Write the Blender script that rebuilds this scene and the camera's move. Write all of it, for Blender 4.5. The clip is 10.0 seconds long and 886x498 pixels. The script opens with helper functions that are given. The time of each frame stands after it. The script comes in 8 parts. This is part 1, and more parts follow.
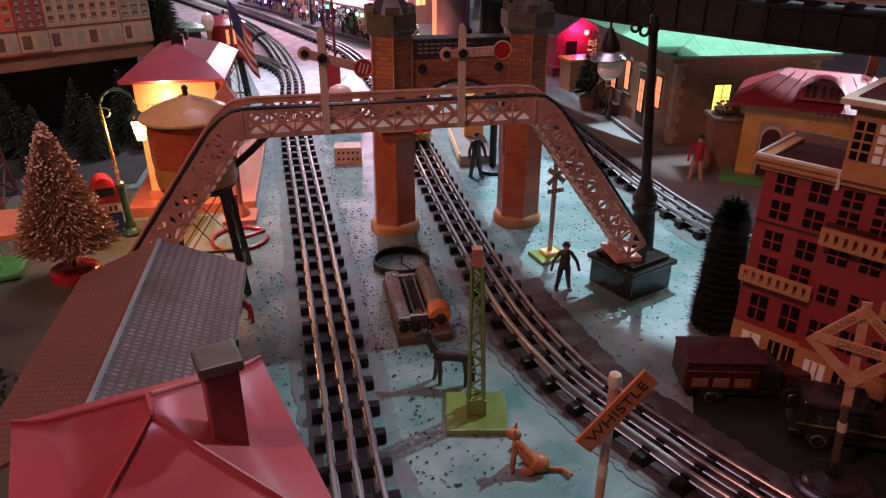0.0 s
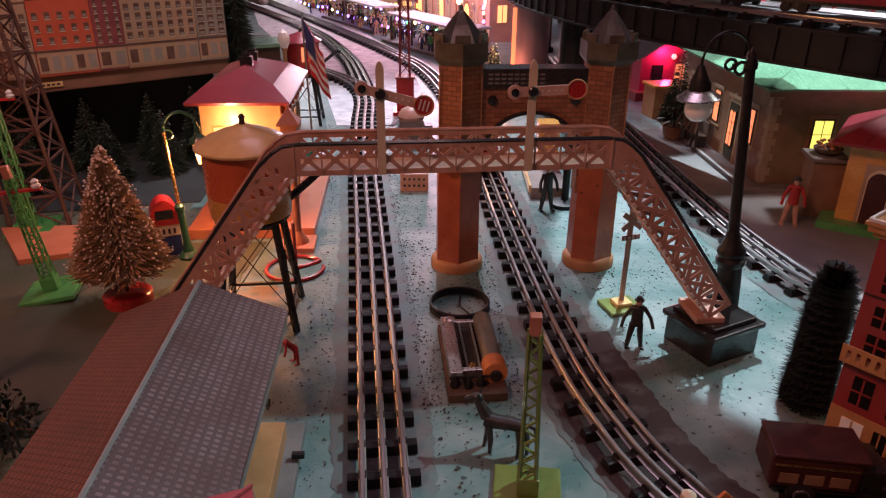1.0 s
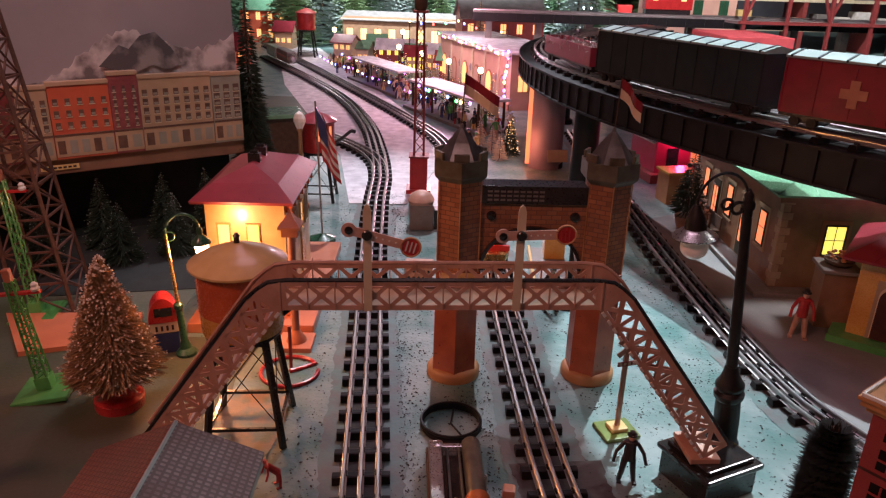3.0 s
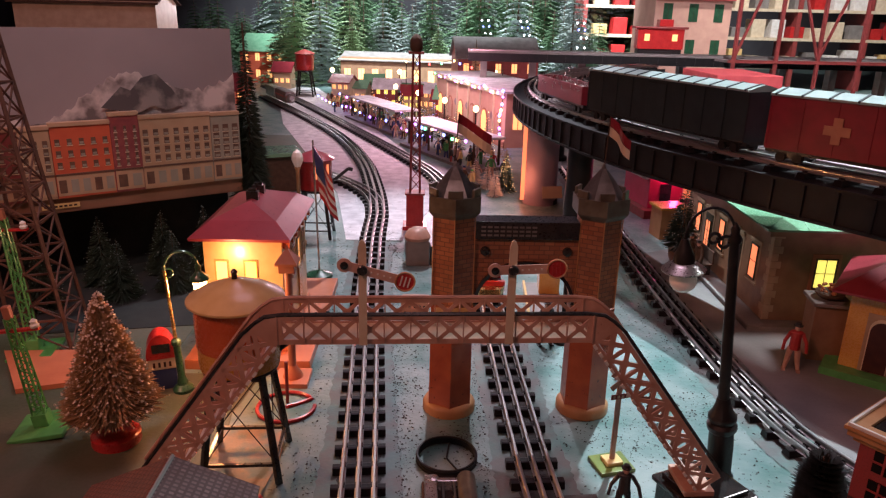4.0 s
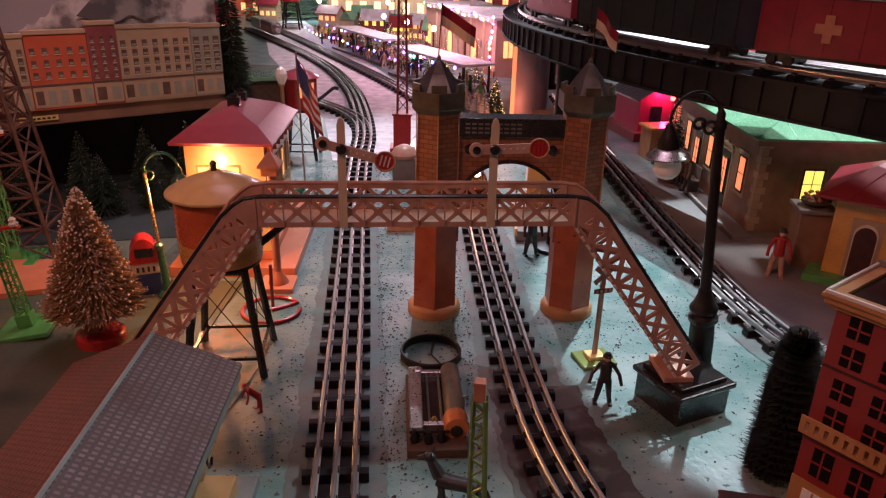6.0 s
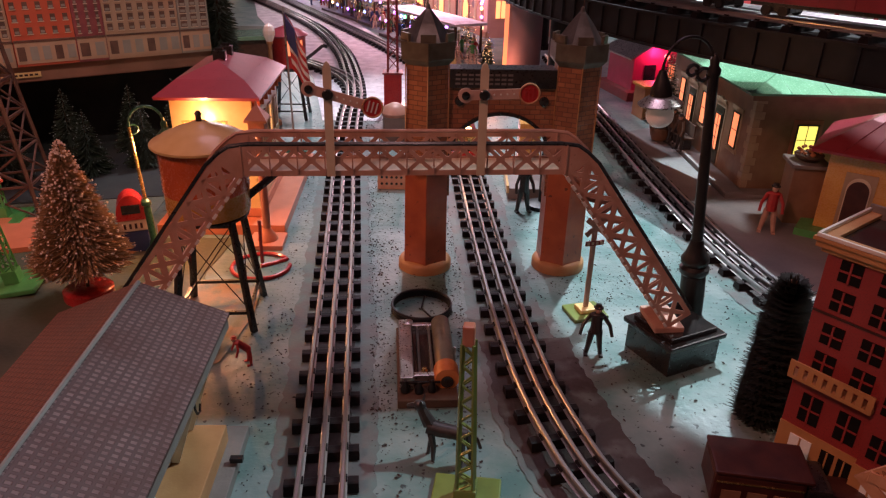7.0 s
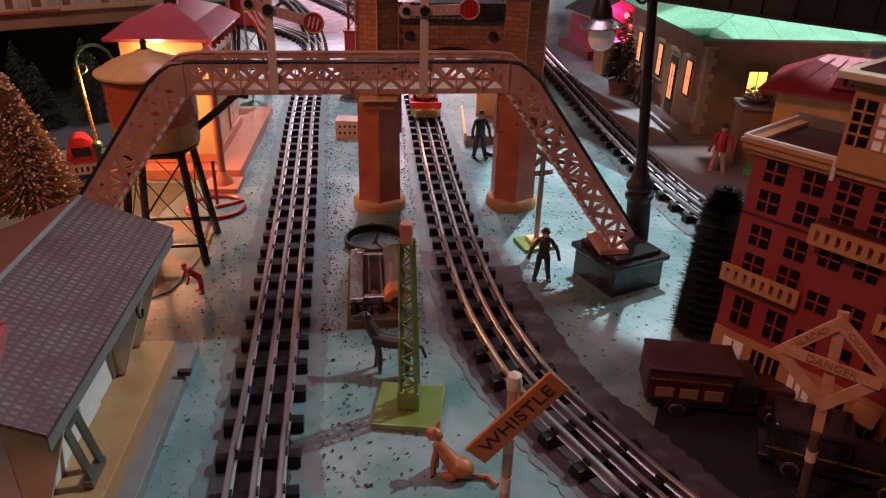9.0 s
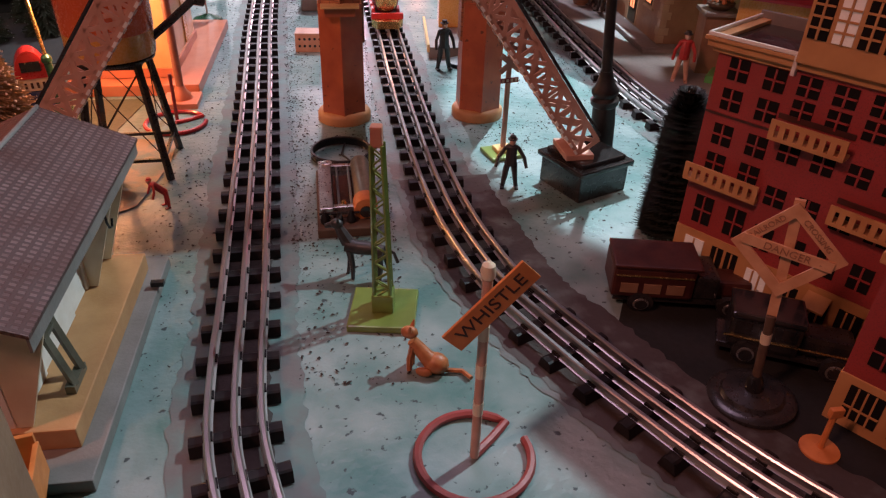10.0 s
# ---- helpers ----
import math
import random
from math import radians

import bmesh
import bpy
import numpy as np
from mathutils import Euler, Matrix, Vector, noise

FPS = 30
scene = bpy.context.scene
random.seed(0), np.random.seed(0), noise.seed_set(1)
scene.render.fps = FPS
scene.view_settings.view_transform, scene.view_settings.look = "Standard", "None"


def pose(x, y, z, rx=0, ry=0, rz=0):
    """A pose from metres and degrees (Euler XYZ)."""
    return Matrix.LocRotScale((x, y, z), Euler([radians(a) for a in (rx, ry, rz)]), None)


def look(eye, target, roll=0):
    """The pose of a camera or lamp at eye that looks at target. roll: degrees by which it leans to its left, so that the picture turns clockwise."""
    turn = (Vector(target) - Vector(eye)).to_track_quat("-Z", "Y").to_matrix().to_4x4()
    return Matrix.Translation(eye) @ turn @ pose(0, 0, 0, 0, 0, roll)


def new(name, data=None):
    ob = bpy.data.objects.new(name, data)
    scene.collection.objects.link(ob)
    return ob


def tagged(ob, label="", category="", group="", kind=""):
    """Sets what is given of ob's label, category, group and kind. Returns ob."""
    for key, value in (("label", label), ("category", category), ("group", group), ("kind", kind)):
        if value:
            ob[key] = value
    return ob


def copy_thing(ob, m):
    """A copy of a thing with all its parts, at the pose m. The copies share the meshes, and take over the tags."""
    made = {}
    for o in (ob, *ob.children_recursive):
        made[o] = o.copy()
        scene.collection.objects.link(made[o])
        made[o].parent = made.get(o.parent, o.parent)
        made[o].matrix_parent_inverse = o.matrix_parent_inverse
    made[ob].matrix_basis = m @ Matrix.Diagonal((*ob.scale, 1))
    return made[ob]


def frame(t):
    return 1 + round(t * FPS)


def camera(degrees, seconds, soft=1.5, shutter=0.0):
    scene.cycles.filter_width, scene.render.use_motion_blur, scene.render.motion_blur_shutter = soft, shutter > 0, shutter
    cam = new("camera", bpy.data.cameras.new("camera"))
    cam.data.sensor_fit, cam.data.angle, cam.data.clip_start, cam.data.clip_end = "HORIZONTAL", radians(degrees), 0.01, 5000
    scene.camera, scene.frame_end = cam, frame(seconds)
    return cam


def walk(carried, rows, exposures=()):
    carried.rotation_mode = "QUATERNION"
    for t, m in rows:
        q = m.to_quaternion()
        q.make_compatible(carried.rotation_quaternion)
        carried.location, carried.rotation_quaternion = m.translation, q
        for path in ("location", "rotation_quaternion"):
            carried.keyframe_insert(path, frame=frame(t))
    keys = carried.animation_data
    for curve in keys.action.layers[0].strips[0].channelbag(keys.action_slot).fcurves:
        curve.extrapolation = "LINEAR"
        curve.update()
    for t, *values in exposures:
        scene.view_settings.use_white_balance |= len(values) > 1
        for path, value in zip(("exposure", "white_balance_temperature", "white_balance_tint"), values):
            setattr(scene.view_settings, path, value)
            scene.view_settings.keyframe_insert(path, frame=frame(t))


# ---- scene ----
# Model railway layout at night: three tracks, tin stations, a footbridge with signals. z = 0 is the painted board.
cam = camera(64.0, 10.0, soft=1.25)
PATH = [
    (0, (0.1045, 0.0259, 0.3964), (0.4228, 1.8014, -0.4675), 0.30),
    (0.5, (0.1184, 0.0573, 0.3932), (0.3205, 1.8552, -0.4592), 0.10),
    (1, (0.1264, 0.0884, 0.4055), (0.2428, 1.9014, -0.4309), 0.49),
    (1.5, (0.1342, 0.1135, 0.4139), (0.1975, 1.9356, -0.4082), 0.82),
    (2, (0.1364, 0.1266, 0.4296), (0.1867, 1.9592, -0.3697), 1.24),
    (2.5, (0.1459, 0.1299, 0.4530), (0.1939, 1.9756, -0.3160), 1.52),
    (3, (0.1586, 0.1259, 0.4798), (0.2100, 1.9884, -0.2471), 1.66),
    (3.2, (0.1593, 0.1245, 0.4874), (0.2111, 1.9967, -0.2144), 1.64),
    (4.3, (0.1634, 0.1086, 0.4787), (0.2197, 2.0081, -0.1447), 1.24),
    (4.5, (0.1640, 0.1071, 0.4744), (0.2204, 2.0047, -0.1547), 1.17),
    (5, (0.1649, 0.1019, 0.4583), (0.2246, 1.9919, -0.1931), 1.04),
    (5.5, (0.1691, 0.0988, 0.4422), (0.2373, 1.9662, -0.2708), 1.21),
    (6.8, (0.1757, 0.0987, 0.4137), (0.2705, 1.9118, -0.4253), 1.51),
    (7, (0.1765, 0.0982, 0.4108), (0.2745, 1.9046, -0.4419), 1.44),
    (7.5, (0.1811, 0.0947, 0.4003), (0.2906, 1.8882, -0.4779), 1.36),
    (8, (0.1877, 0.0866, 0.3914), (0.3134, 1.8751, -0.4950), 1.33),
    (8.5, (0.1966, 0.0752, 0.3811), (0.3354, 1.8639, -0.5029), 1.40),
    (9, (0.2020, 0.0624, 0.3641), (0.3683, 1.8437, -0.5298), 1.54),
    (9.5, (0.1979, 0.0570, 0.3570), (0.4011, 1.7720, -0.6517), 1.74),
    (10, (0.1953, 0.0499, 0.3532), (0.4570, 1.7151, -0.7232), 1.96),
]
walk(cam, [(t, look(eye, target, roll)) for t, eye, target, roll in PATH], [(0, 0.34, 5550, 7), (1.5, 0.20, 6150, 10), (5.5, 0.15, 6150, 10), (7, 0.25, 6150, 10), (8.5, 0.32, 6000, 9), (9.5, 0.34, 5950, 8), (10, 0.60, 5950, 8)])

# ---------------------------------------------------------------- light
world = bpy.data.worlds.new("room_dusk")
scene.world = world
world.use_nodes = True
world.node_tree.nodes["Background"].inputs[0].default_value = (0.80, 0.68, 1.0, 1)
world.node_tree.nodes["Background"].inputs[1].default_value = 0.045


def lamp(name, kind, eye, target, power, color, size=0.1, spot=60.0):
    d = bpy.data.lights.new(name, kind)
    d.energy, d.color = power, color
    if kind == "AREA":
        d.shape, d.size = "DISK", size
    else:
        d.shadow_soft_size = size
    if kind == "SPOT":
        d.spot_size, d.spot_blend = radians(spot), 0.5
    ob = new(name, d)
    ob.matrix_world = look(eye, target)
    return ob


lamp("room_spotlight", "SPOT", (0.80, 1.72, 2.0), (0.78, 0.94, 0), 270, (0.84, 0.95, 1.0), 0.012, 24.2).data.spot_blend = 0.10
lamp("village_spotlight", "SPOT", (0.26, 2.35, 2.0), (0.13, 1.50, 0), 150, (0.97, 0.92, 1.0), 0.02, 37).data.spot_blend = 0.8
lamp("side_spotlight", "SPOT", (1.35, 1.05, 1.5), (0.01, 0.33, 0), 80, (0.84, 0.98, 1.0), 0.03, 17.5).data.spot_blend = 0.4
lamp("ceiling_light_left", "AREA", (-1.1, -0.35, 1.8), (-0.20, 1.20, 0.1), 17, (1.0, 0.38, 0.28), 0.3)
lamp("ceiling_light_behind", "AREA", (0.3, -1.1, 1.9), (0.15, 0.8, 0), 2.8, (1.0, 0.52, 0.50), 0.4)
lamp("ceiling_light", "AREA", (0.2, 1.5, 2.4), (0.1, 1.2, 0), 9.0, (1.0, 0.62, 0.80), 1.1)
lamp("street_spotlight", "SPOT", (1.55, 1.35, 1.5), (0.85, 1.10, 0), 85, (1.0, 0.93, 0.92), 0.14, 42).data.spot_blend = 0.8
lamp("cross_spotlight", "SPOT", (0.10, 2.60, 1.40), (0.56, 1.36, 0.0), 105, (0.94, 0.95, 1.0), 0.02, 22).data.spot_blend = 0.8
lamp("upper_level_spotlight", "SPOT", (0.95, 1.25, 2.3), (1.55, 3.1, 0.4), 380, (1.0, 0.90, 0.95), 0.02, 46).data.spot_blend = 0.8
lamp("shelf_spotlight", "SPOT", (1.95, 3.9, 2.2), (2.2, 5.6, 0.5), 330, (1.0, 0.93, 0.90), 0.05, 74)
lamp("backdrop_spotlight", "SPOT", (0.15, 0.15, 2.0), (-0.52, 1.32, 0.36), 44, (1.0, 0.80, 0.76), 0.03, 34).data.spot_blend = 0.9


# ---------------------------------------------------------------- materials
def mat(name, col, col2=None, rough=0.5, scale=60.0, metal=0.0, bump=0.0, coat=0.0, spots=None, spot_amt=0.0, fine=400.0, emit=None, power=0.0, spec=0.5, lo=0.35, hi=0.65):
    m = bpy.data.materials.new(name)
    m.use_nodes = True
    nt = m.node_tree
    n, l = nt.nodes, nt.links
    b = n["Principled BSDF"]
    b.inputs["Roughness"].default_value = rough
    b.inputs["Metallic"].default_value = metal
    b.inputs["Coat Weight"].default_value = coat
    b.inputs["Coat Roughness"].default_value = 0.12
    b.inputs["Specular IOR Level"].default_value = spec
    tc = n.new("ShaderNodeTexCoord")
    no = n.new("ShaderNodeTexNoise")
    no.inputs["Scale"].default_value, no.inputs["Detail"].default_value = scale, 5
    l.new(tc.outputs["Object"], no.inputs["Vector"])
    mr = n.new("ShaderNodeMapRange")
    mr.inputs[1].default_value, mr.inputs[2].default_value = lo, hi
    l.new(no.outputs["Fac"], mr.inputs[0])
    mx = n.new("ShaderNodeMix")
    mx.data_type = "RGBA"
    mx.inputs[6].default_value = (*col, 1)
    mx.inputs[7].default_value = (*(col2 or [c * 0.72 for c in col]), 1)
    l.new(mr.outputs[0], mx.inputs[0])
    out = mx.outputs[2]
    n2 = n.new("ShaderNodeTexNoise")
    n2.inputs["Scale"].default_value, n2.inputs["Detail"].default_value = fine, 4
    l.new(tc.outputs["Object"], n2.inputs["Vector"])
    if spots:
        m2 = n.new("ShaderNodeMapRange")
        m2.inputs[1].default_value, m2.inputs[2].default_value = 0.68 - spot_amt, 0.72 - spot_amt
        l.new(n2.outputs["Fac"], m2.inputs[0])
        sx = n.new("ShaderNodeMix")
        sx.data_type = "RGBA"
        sx.inputs[7].default_value = (*spots, 1)
        l.new(out, sx.inputs[6])
        l.new(m2.outputs[0], sx.inputs[0])
        out = sx.outputs[2]
    l.new(out, b.inputs["Base Color"])
    rr = n.new("ShaderNodeMapRange")
    rr.inputs[3].default_value, rr.inputs[4].default_value = max(0.03, rough - 0.12), min(1, rough + 0.12)
    l.new(n2.outputs["Fac"], rr.inputs[0])
    l.new(rr.outputs[0], b.inputs["Roughness"])
    if bump:
        bp = n.new("ShaderNodeBump")
        bp.inputs["Strength"].default_value, bp.inputs["Distance"].default_value = bump, 0.001
        l.new(n2.outputs["Fac"], bp.inputs["Height"])
        l.new(bp.outputs[0], b.inputs["Normal"])
    if emit:
        b.inputs["Emission Color"].default_value = (*emit, 1)
        b.inputs["Emission Strength"].default_value = power
    return m


def patterned(name, cola, colb, mortar, bw, bh, gap, rough=0.5, bump=0.5, offset=0.5, coat=0.0, metal=0.0, dirt=(0.06, 0.04, 0.03), dirt_amt=0.4):
    """A pressed and printed tin pattern of courses; bw, bh: size of one brick or tile in metres."""
    m = mat(name, cola, colb, rough, 40, metal, 0, coat)
    n, l = m.node_tree.nodes, m.node_tree.links
    b = n["Principled BSDF"]
    uv = n.new("ShaderNodeUVMap")
    uv.uv_map = "UVMap"
    br = n.new("ShaderNodeTexBrick")
    br.offset = offset
    br.inputs["Scale"].default_value = 1.0
    br.inputs["Brick Width"].default_value, br.inputs["Row Height"].default_value = bw, bh
    br.inputs["Mortar Size"].default_value, br.inputs["Mortar Smooth"].default_value = gap, 0.3
    br.inputs["Color1"].default_value, br.inputs["Color2"].default_value = (*cola, 1), (*colb, 1)
    br.inputs["Mortar"].default_value = (*mortar, 1)
    l.new(uv.outputs[0], br.inputs["Vector"])
    no = n.new("ShaderNodeTexNoise")
    no.inputs["Scale"].default_value, no.inputs["Detail"].default_value = 25, 6
    tc = n.new("ShaderNodeTexCoord")
    l.new(tc.outputs["Object"], no.inputs["Vector"])
    mr = n.new("ShaderNodeMapRange")
    mr.inputs[1].default_value, mr.inputs[2].default_value, mr.inputs[4].default_value = 0.42, 0.75, dirt_amt
    l.new(no.outputs["Fac"], mr.inputs[0])
    mx = n.new("ShaderNodeMix")
    mx.data_type = "RGBA"
    mx.inputs[7].default_value = (*dirt, 1)
    l.new(mr.outputs[0], mx.inputs[0])
    l.new(br.outputs["Color"], mx.inputs[6])
    l.new(mx.outputs[2], b.inputs["Base Color"])
    bp = n.new("ShaderNodeBump")
    bp.inputs["Strength"].default_value, bp.inputs["Distance"].default_value = bump, 0.0008
    bp.invert = True
    l.new(br.outputs["Fac"], bp.inputs["Height"])
    l.new(bp.outputs[0], b.inputs["Normal"])
    return m


def glow(name, col, power):
    return mat(name, col, col, 0.6, emit=col, power=power)


M = {
    "board": mat("painted_board", (0.085, 0.175, 0.16), (0.23, 0.29, 0.28), 0.36, 16, bump=0.9, spots=(0.03, 0.045, 0.045), spot_amt=0.04, fine=130),
    "roadway": mat("grey_roadway_paint", (0.19, 0.185, 0.18), (0.27, 0.26, 0.25), 0.5, 12, bump=0.3, fine=200),
    "shoulder": mat("grey_brown_shoulder_paint", (0.125, 0.125, 0.12), (0.11, 0.185, 0.172), 0.42, 26, lo=0.40, hi=0.62, bump=0.3, fine=220),
    "grass": mat("dull_green_board", (0.06, 0.08, 0.045), (0.10, 0.095, 0.06), 0.6, 10, bump=0.4, fine=200),
    "snow": mat("white_ballast", (0.82, 0.81, 0.83), (0.56, 0.55, 0.57), 0.7, 30, bump=0.8, spots=(0.15, 0.14, 0.14), fine=150),
    "rail": mat("tinned_steel_rail", (0.62, 0.60, 0.59), (0.50, 0.47, 0.46), 0.33, 9, 1.0, fine=5),
    "tie": mat("black_enamel_tie", (0.007, 0.006, 0.007), (0.016, 0.012, 0.011), 0.38, 120, coat=0.05, spec=0.25),
    "soil": mat("dark_brown_soiled_paint", (0.045, 0.032, 0.027), (0.10, 0.105, 0.095), 0.55, 40, lo=0.50, hi=0.68, bump=0.4, fine=220),
    "gravel": mat("dark_trackbed", (0.03, 0.025, 0.022), (0.055, 0.045, 0.04), 0.7, 60, bump=0.5),
    "black": mat("black_enamel", (0.012, 0.012, 0.013), (0.025, 0.022, 0.02), 0.3, 80, coat=0.3),
    "iron": mat("black_cast_iron", (0.009, 0.009, 0.010), (0.018, 0.016, 0.015), 0.42, 120, bump=0.2, spec=0.35),
    "terra": mat("terracotta_tin", (0.42, 0.17, 0.10), (0.34, 0.12, 0.07), 0.42, 50, bump=0.1, spots=(0.16, 0.07, 0.05), spot_amt=-0.02, coat=0.15),
    "mojave": mat("dusty_pink_tin", (0.52, 0.31, 0.23), (0.42, 0.23, 0.16), 0.45, 60, bump=0.1, spots=(0.2, 0.1, 0.07), spot_amt=-0.02),
    "tank": mat("orange_red_enamel", (0.66, 0.145, 0.045), (0.58, 0.11, 0.035), 0.26, 30, coat=0.5),
    "tankbottom": mat("ochre_enamel", (0.64, 0.35, 0.075), (0.54, 0.27, 0.055), 0.28, 30, coat=0.4),
    "cream": mat("cream_enamel", (0.72, 0.52, 0.22), (0.62, 0.42, 0.16), 0.35, 40, coat=0.3),
    "ivory": mat("ivory_enamel", (0.68, 0.58, 0.42), (0.58, 0.47, 0.32), 0.4, 40, coat=0.2),
    "redroof": mat("maroon_gloss_enamel", (0.31, 0.040, 0.052), (0.25, 0.030, 0.042), 0.32, 30, coat=0.7),
    "red": mat("red_enamel", (0.50, 0.03, 0.028), (0.40, 0.02, 0.02), 0.3, 40, coat=0.4),
    "greenroof": mat("pea_green_enamel", (0.20, 0.40, 0.24), (0.15, 0.33, 0.19), 0.25, 30, coat=0.5),
    "redgloss": mat("bright_red_gloss_enamel", (0.38, 0.066, 0.072), (0.31, 0.048, 0.054), 0.34, 24, coat=0.9),
    "green": mat("green_enamel", (0.16, 0.22, 0.045), (0.12, 0.16, 0.03), 0.35, 60, coat=0.3, spots=(0.3, 0.2, 0.12), spot_amt=-0.05),
    "brightgreen": mat("light_green_enamel", (0.10, 0.36, 0.10), (0.07, 0.28, 0.07), 0.35, 60, coat=0.3),
    "darkgreen": mat("dark_green_enamel", (0.03, 0.10, 0.05), (0.02, 0.07, 0.035), 0.3, 40, coat=0.4),
    "silver": mat("bare_tin", (0.66, 0.64, 0.60), (0.5, 0.48, 0.45), 0.3, 60, 0.9),
    "dulltin": mat("dull_grey_tin", (0.36, 0.35, 0.33), (0.22, 0.21, 0.19), 0.34, 60, 0.85),
    "brass": mat("brass", (0.75, 0.55, 0.22), (0.6, 0.42, 0.15), 0.25, 60, 0.9),
    "white": mat("white_enamel", (0.74, 0.72, 0.68), (0.62, 0.58, 0.52), 0.35, 50, coat=0.2, spots=(0.3, 0.25, 0.2), spot_amt=-0.06),
    "wood": mat("orange_painted_wood", (0.58, 0.20, 0.10), (0.5, 0.16, 0.08), 0.4, 30, bump=0.15, coat=0.2),
    "tan": mat("tan_deck", (0.46, 0.24, 0.10), (0.38, 0.185, 0.075), 0.5, 40, bump=0.2),
    "padtan": mat("mottled_tan_ground", (0.30, 0.19, 0.11), (0.13, 0.17, 0.14), 0.5, 40, bump=0.4, lo=0.42, hi=0.6),
    # street colour taken down to near-black: the shade lying there is painted in
    "asphalt": mat("street_with_shade_in_colour", (0.011, 0.012, 0.011), (0.020, 0.018, 0.016), 0.7, 20, bump=0.4, fine=200, spec=0.2),
    "stone": mat("grey_slab", (0.22, 0.20, 0.185), (0.16, 0.145, 0.13), 0.55, 30, bump=0.3),
    "brownwall": mat("brown_printed_wall", (0.26, 0.15, 0.085), (0.2, 0.11, 0.06), 0.45, 40, bump=0.1),
    "olive": mat("dark_olive_paint", (0.045, 0.045, 0.025), (0.03, 0.03, 0.018), 0.4, 60),
    "buff": mat("buff_quoin", (0.40, 0.29, 0.18), (0.33, 0.23, 0.14), 0.5, 60),
    "brick": patterned("printed_brick_tin", (0.40, 0.165, 0.072), (0.27, 0.095, 0.040), (0.17, 0.068, 0.034), 0.0120, 0.0056, 0.0006, 0.42, 0.6, coat=0.15),
    "pier": mat("worn_orange_red_tin", (0.40, 0.105, 0.038), (0.28, 0.062, 0.024), 0.40, 34, bump=0.25, spots=(0.12, 0.035, 0.018), spot_amt=0.03, fine=110, coat=0.2),
    "redbrick": mat("red_printed_brick_wall", (0.31, 0.040, 0.036), (0.25, 0.030, 0.028), 0.45, 30, bump=0.1, spots=(0.22, 0.032, 0.030), spot_amt=0.12, fine=900),
    "tanstone": mat("tan_printed_stone", (0.50, 0.26, 0.10), (0.41, 0.195, 0.07), 0.5, 40, bump=0.1),
    "shingle_brown": patterned("brown_pressed_shingle", (0.21, 0.072, 0.042), (0.18, 0.060, 0.036), (0.11, 0.040, 0.025), 0.0052, 0.0042, 0.0007, 0.5, 0.9),
    "shingle_grey": patterned("weathered_grey_shingle", (0.18, 0.125, 0.12), (0.125, 0.082, 0.078), (0.07, 0.045, 0.042), 0.0046, 0.0058, 0.0013, 0.46, 0.6, offset=0.0, dirt=(0.06, 0.022, 0.015), dirt_amt=0.85),
    "window_warm": glow("lit_warm_window", (1.0, 0.46, 0.16), 1.3),
    "window_yellow": glow("lit_yellow_window", (1.0, 0.80, 0.14), 1.05),
    "window_pink": glow("lit_orange_window", (1.0, 0.27, 0.11), 0.95),
    "bulb": glow("warm_bulb", (1.0, 0.62, 0.30), 9.0),
    "globe": mat("opal_globe", (0.75, 0.66, 0.6), (0.68, 0.58, 0.52), 0.25, 20, emit=(1, 0.75, 0.6), power=0.05),
    "dark": mat("dark_void_pane", (0.015, 0.014, 0.014), (0.03, 0.026, 0.024), 0.15, 60, coat=0.4),
    "void": mat("unlit_opening", (0.006, 0.005, 0.005), (0.010, 0.008, 0.008), 0.85, 60, spec=0.15),
    "figblack": mat("black_painted_lead", (0.018, 0.018, 0.02), (0.04, 0.036, 0.034), 0.4, 150),
    "figred": mat("red_painted_lead", (0.42, 0.03, 0.025), (0.3, 0.02, 0.02), 0.45, 150),
    "figbrown": mat("orange_brown_painted_lead", (0.42, 0.15, 0.05), (0.3, 0.10, 0.03), 0.45, 150),
    "flesh": mat("faded_skin_paint", (0.55, 0.33, 0.24), (0.45, 0.26, 0.18), 0.5, 150),
    "blue": mat("blue_enamel", (0.03, 0.05, 0.16), (0.02, 0.035, 0.11), 0.35, 60, coat=0.3),
    "orange": mat("orange_sign_paint", (0.62, 0.22, 0.06), (0.5, 0.16, 0.04), 0.45, 80, bump=0.1, spots=(0.3, 0.1, 0.04), spot_amt=-0.03),
    "signtan": mat("faded_sign_paint", (0.60, 0.32, 0.17), (0.48, 0.23, 0.11), 0.5, 80, bump=0.1, spots=(0.3, 0.15, 0.08), spot_amt=-0.02),
    "fadedink": mat("faded_brown_lettering", (0.24, 0.10, 0.055), (0.34, 0.16, 0.08), 0.6, 300),
    "palepink": mat("pale_pink_signal_paint", (0.62, 0.42, 0.34), (0.52, 0.32, 0.25), 0.45, 80, bump=0.1, spots=(0.4, 0.16, 0.12), spot_amt=-0.02),
    "ink": mat("dark_lettering", (0.05, 0.02, 0.015), None, 0.6),
    "needle_gold": mat("gold_bottle_brush", (0.56, 0.40, 0.22), (0.44, 0.28, 0.13), 0.45, 200),
    "snowtip": mat("white_frost_flakes", (0.85, 0.75, 0.62), (0.75, 0.62, 0.48), 0.5, 200),
    "needle_dark": mat("dark_green_bristle", (0.02, 0.035, 0.022), (0.035, 0.05, 0.03), 0.55, 200),
    "needle_black": mat("near_black_bristle", (0.008, 0.012, 0.010), (0.014, 0.018, 0.015), 0.6, 200),
    "needle": mat("fir_green_bristle", (0.07, 0.14, 0.07), (0.12, 0.19, 0.10), 0.55, 60),
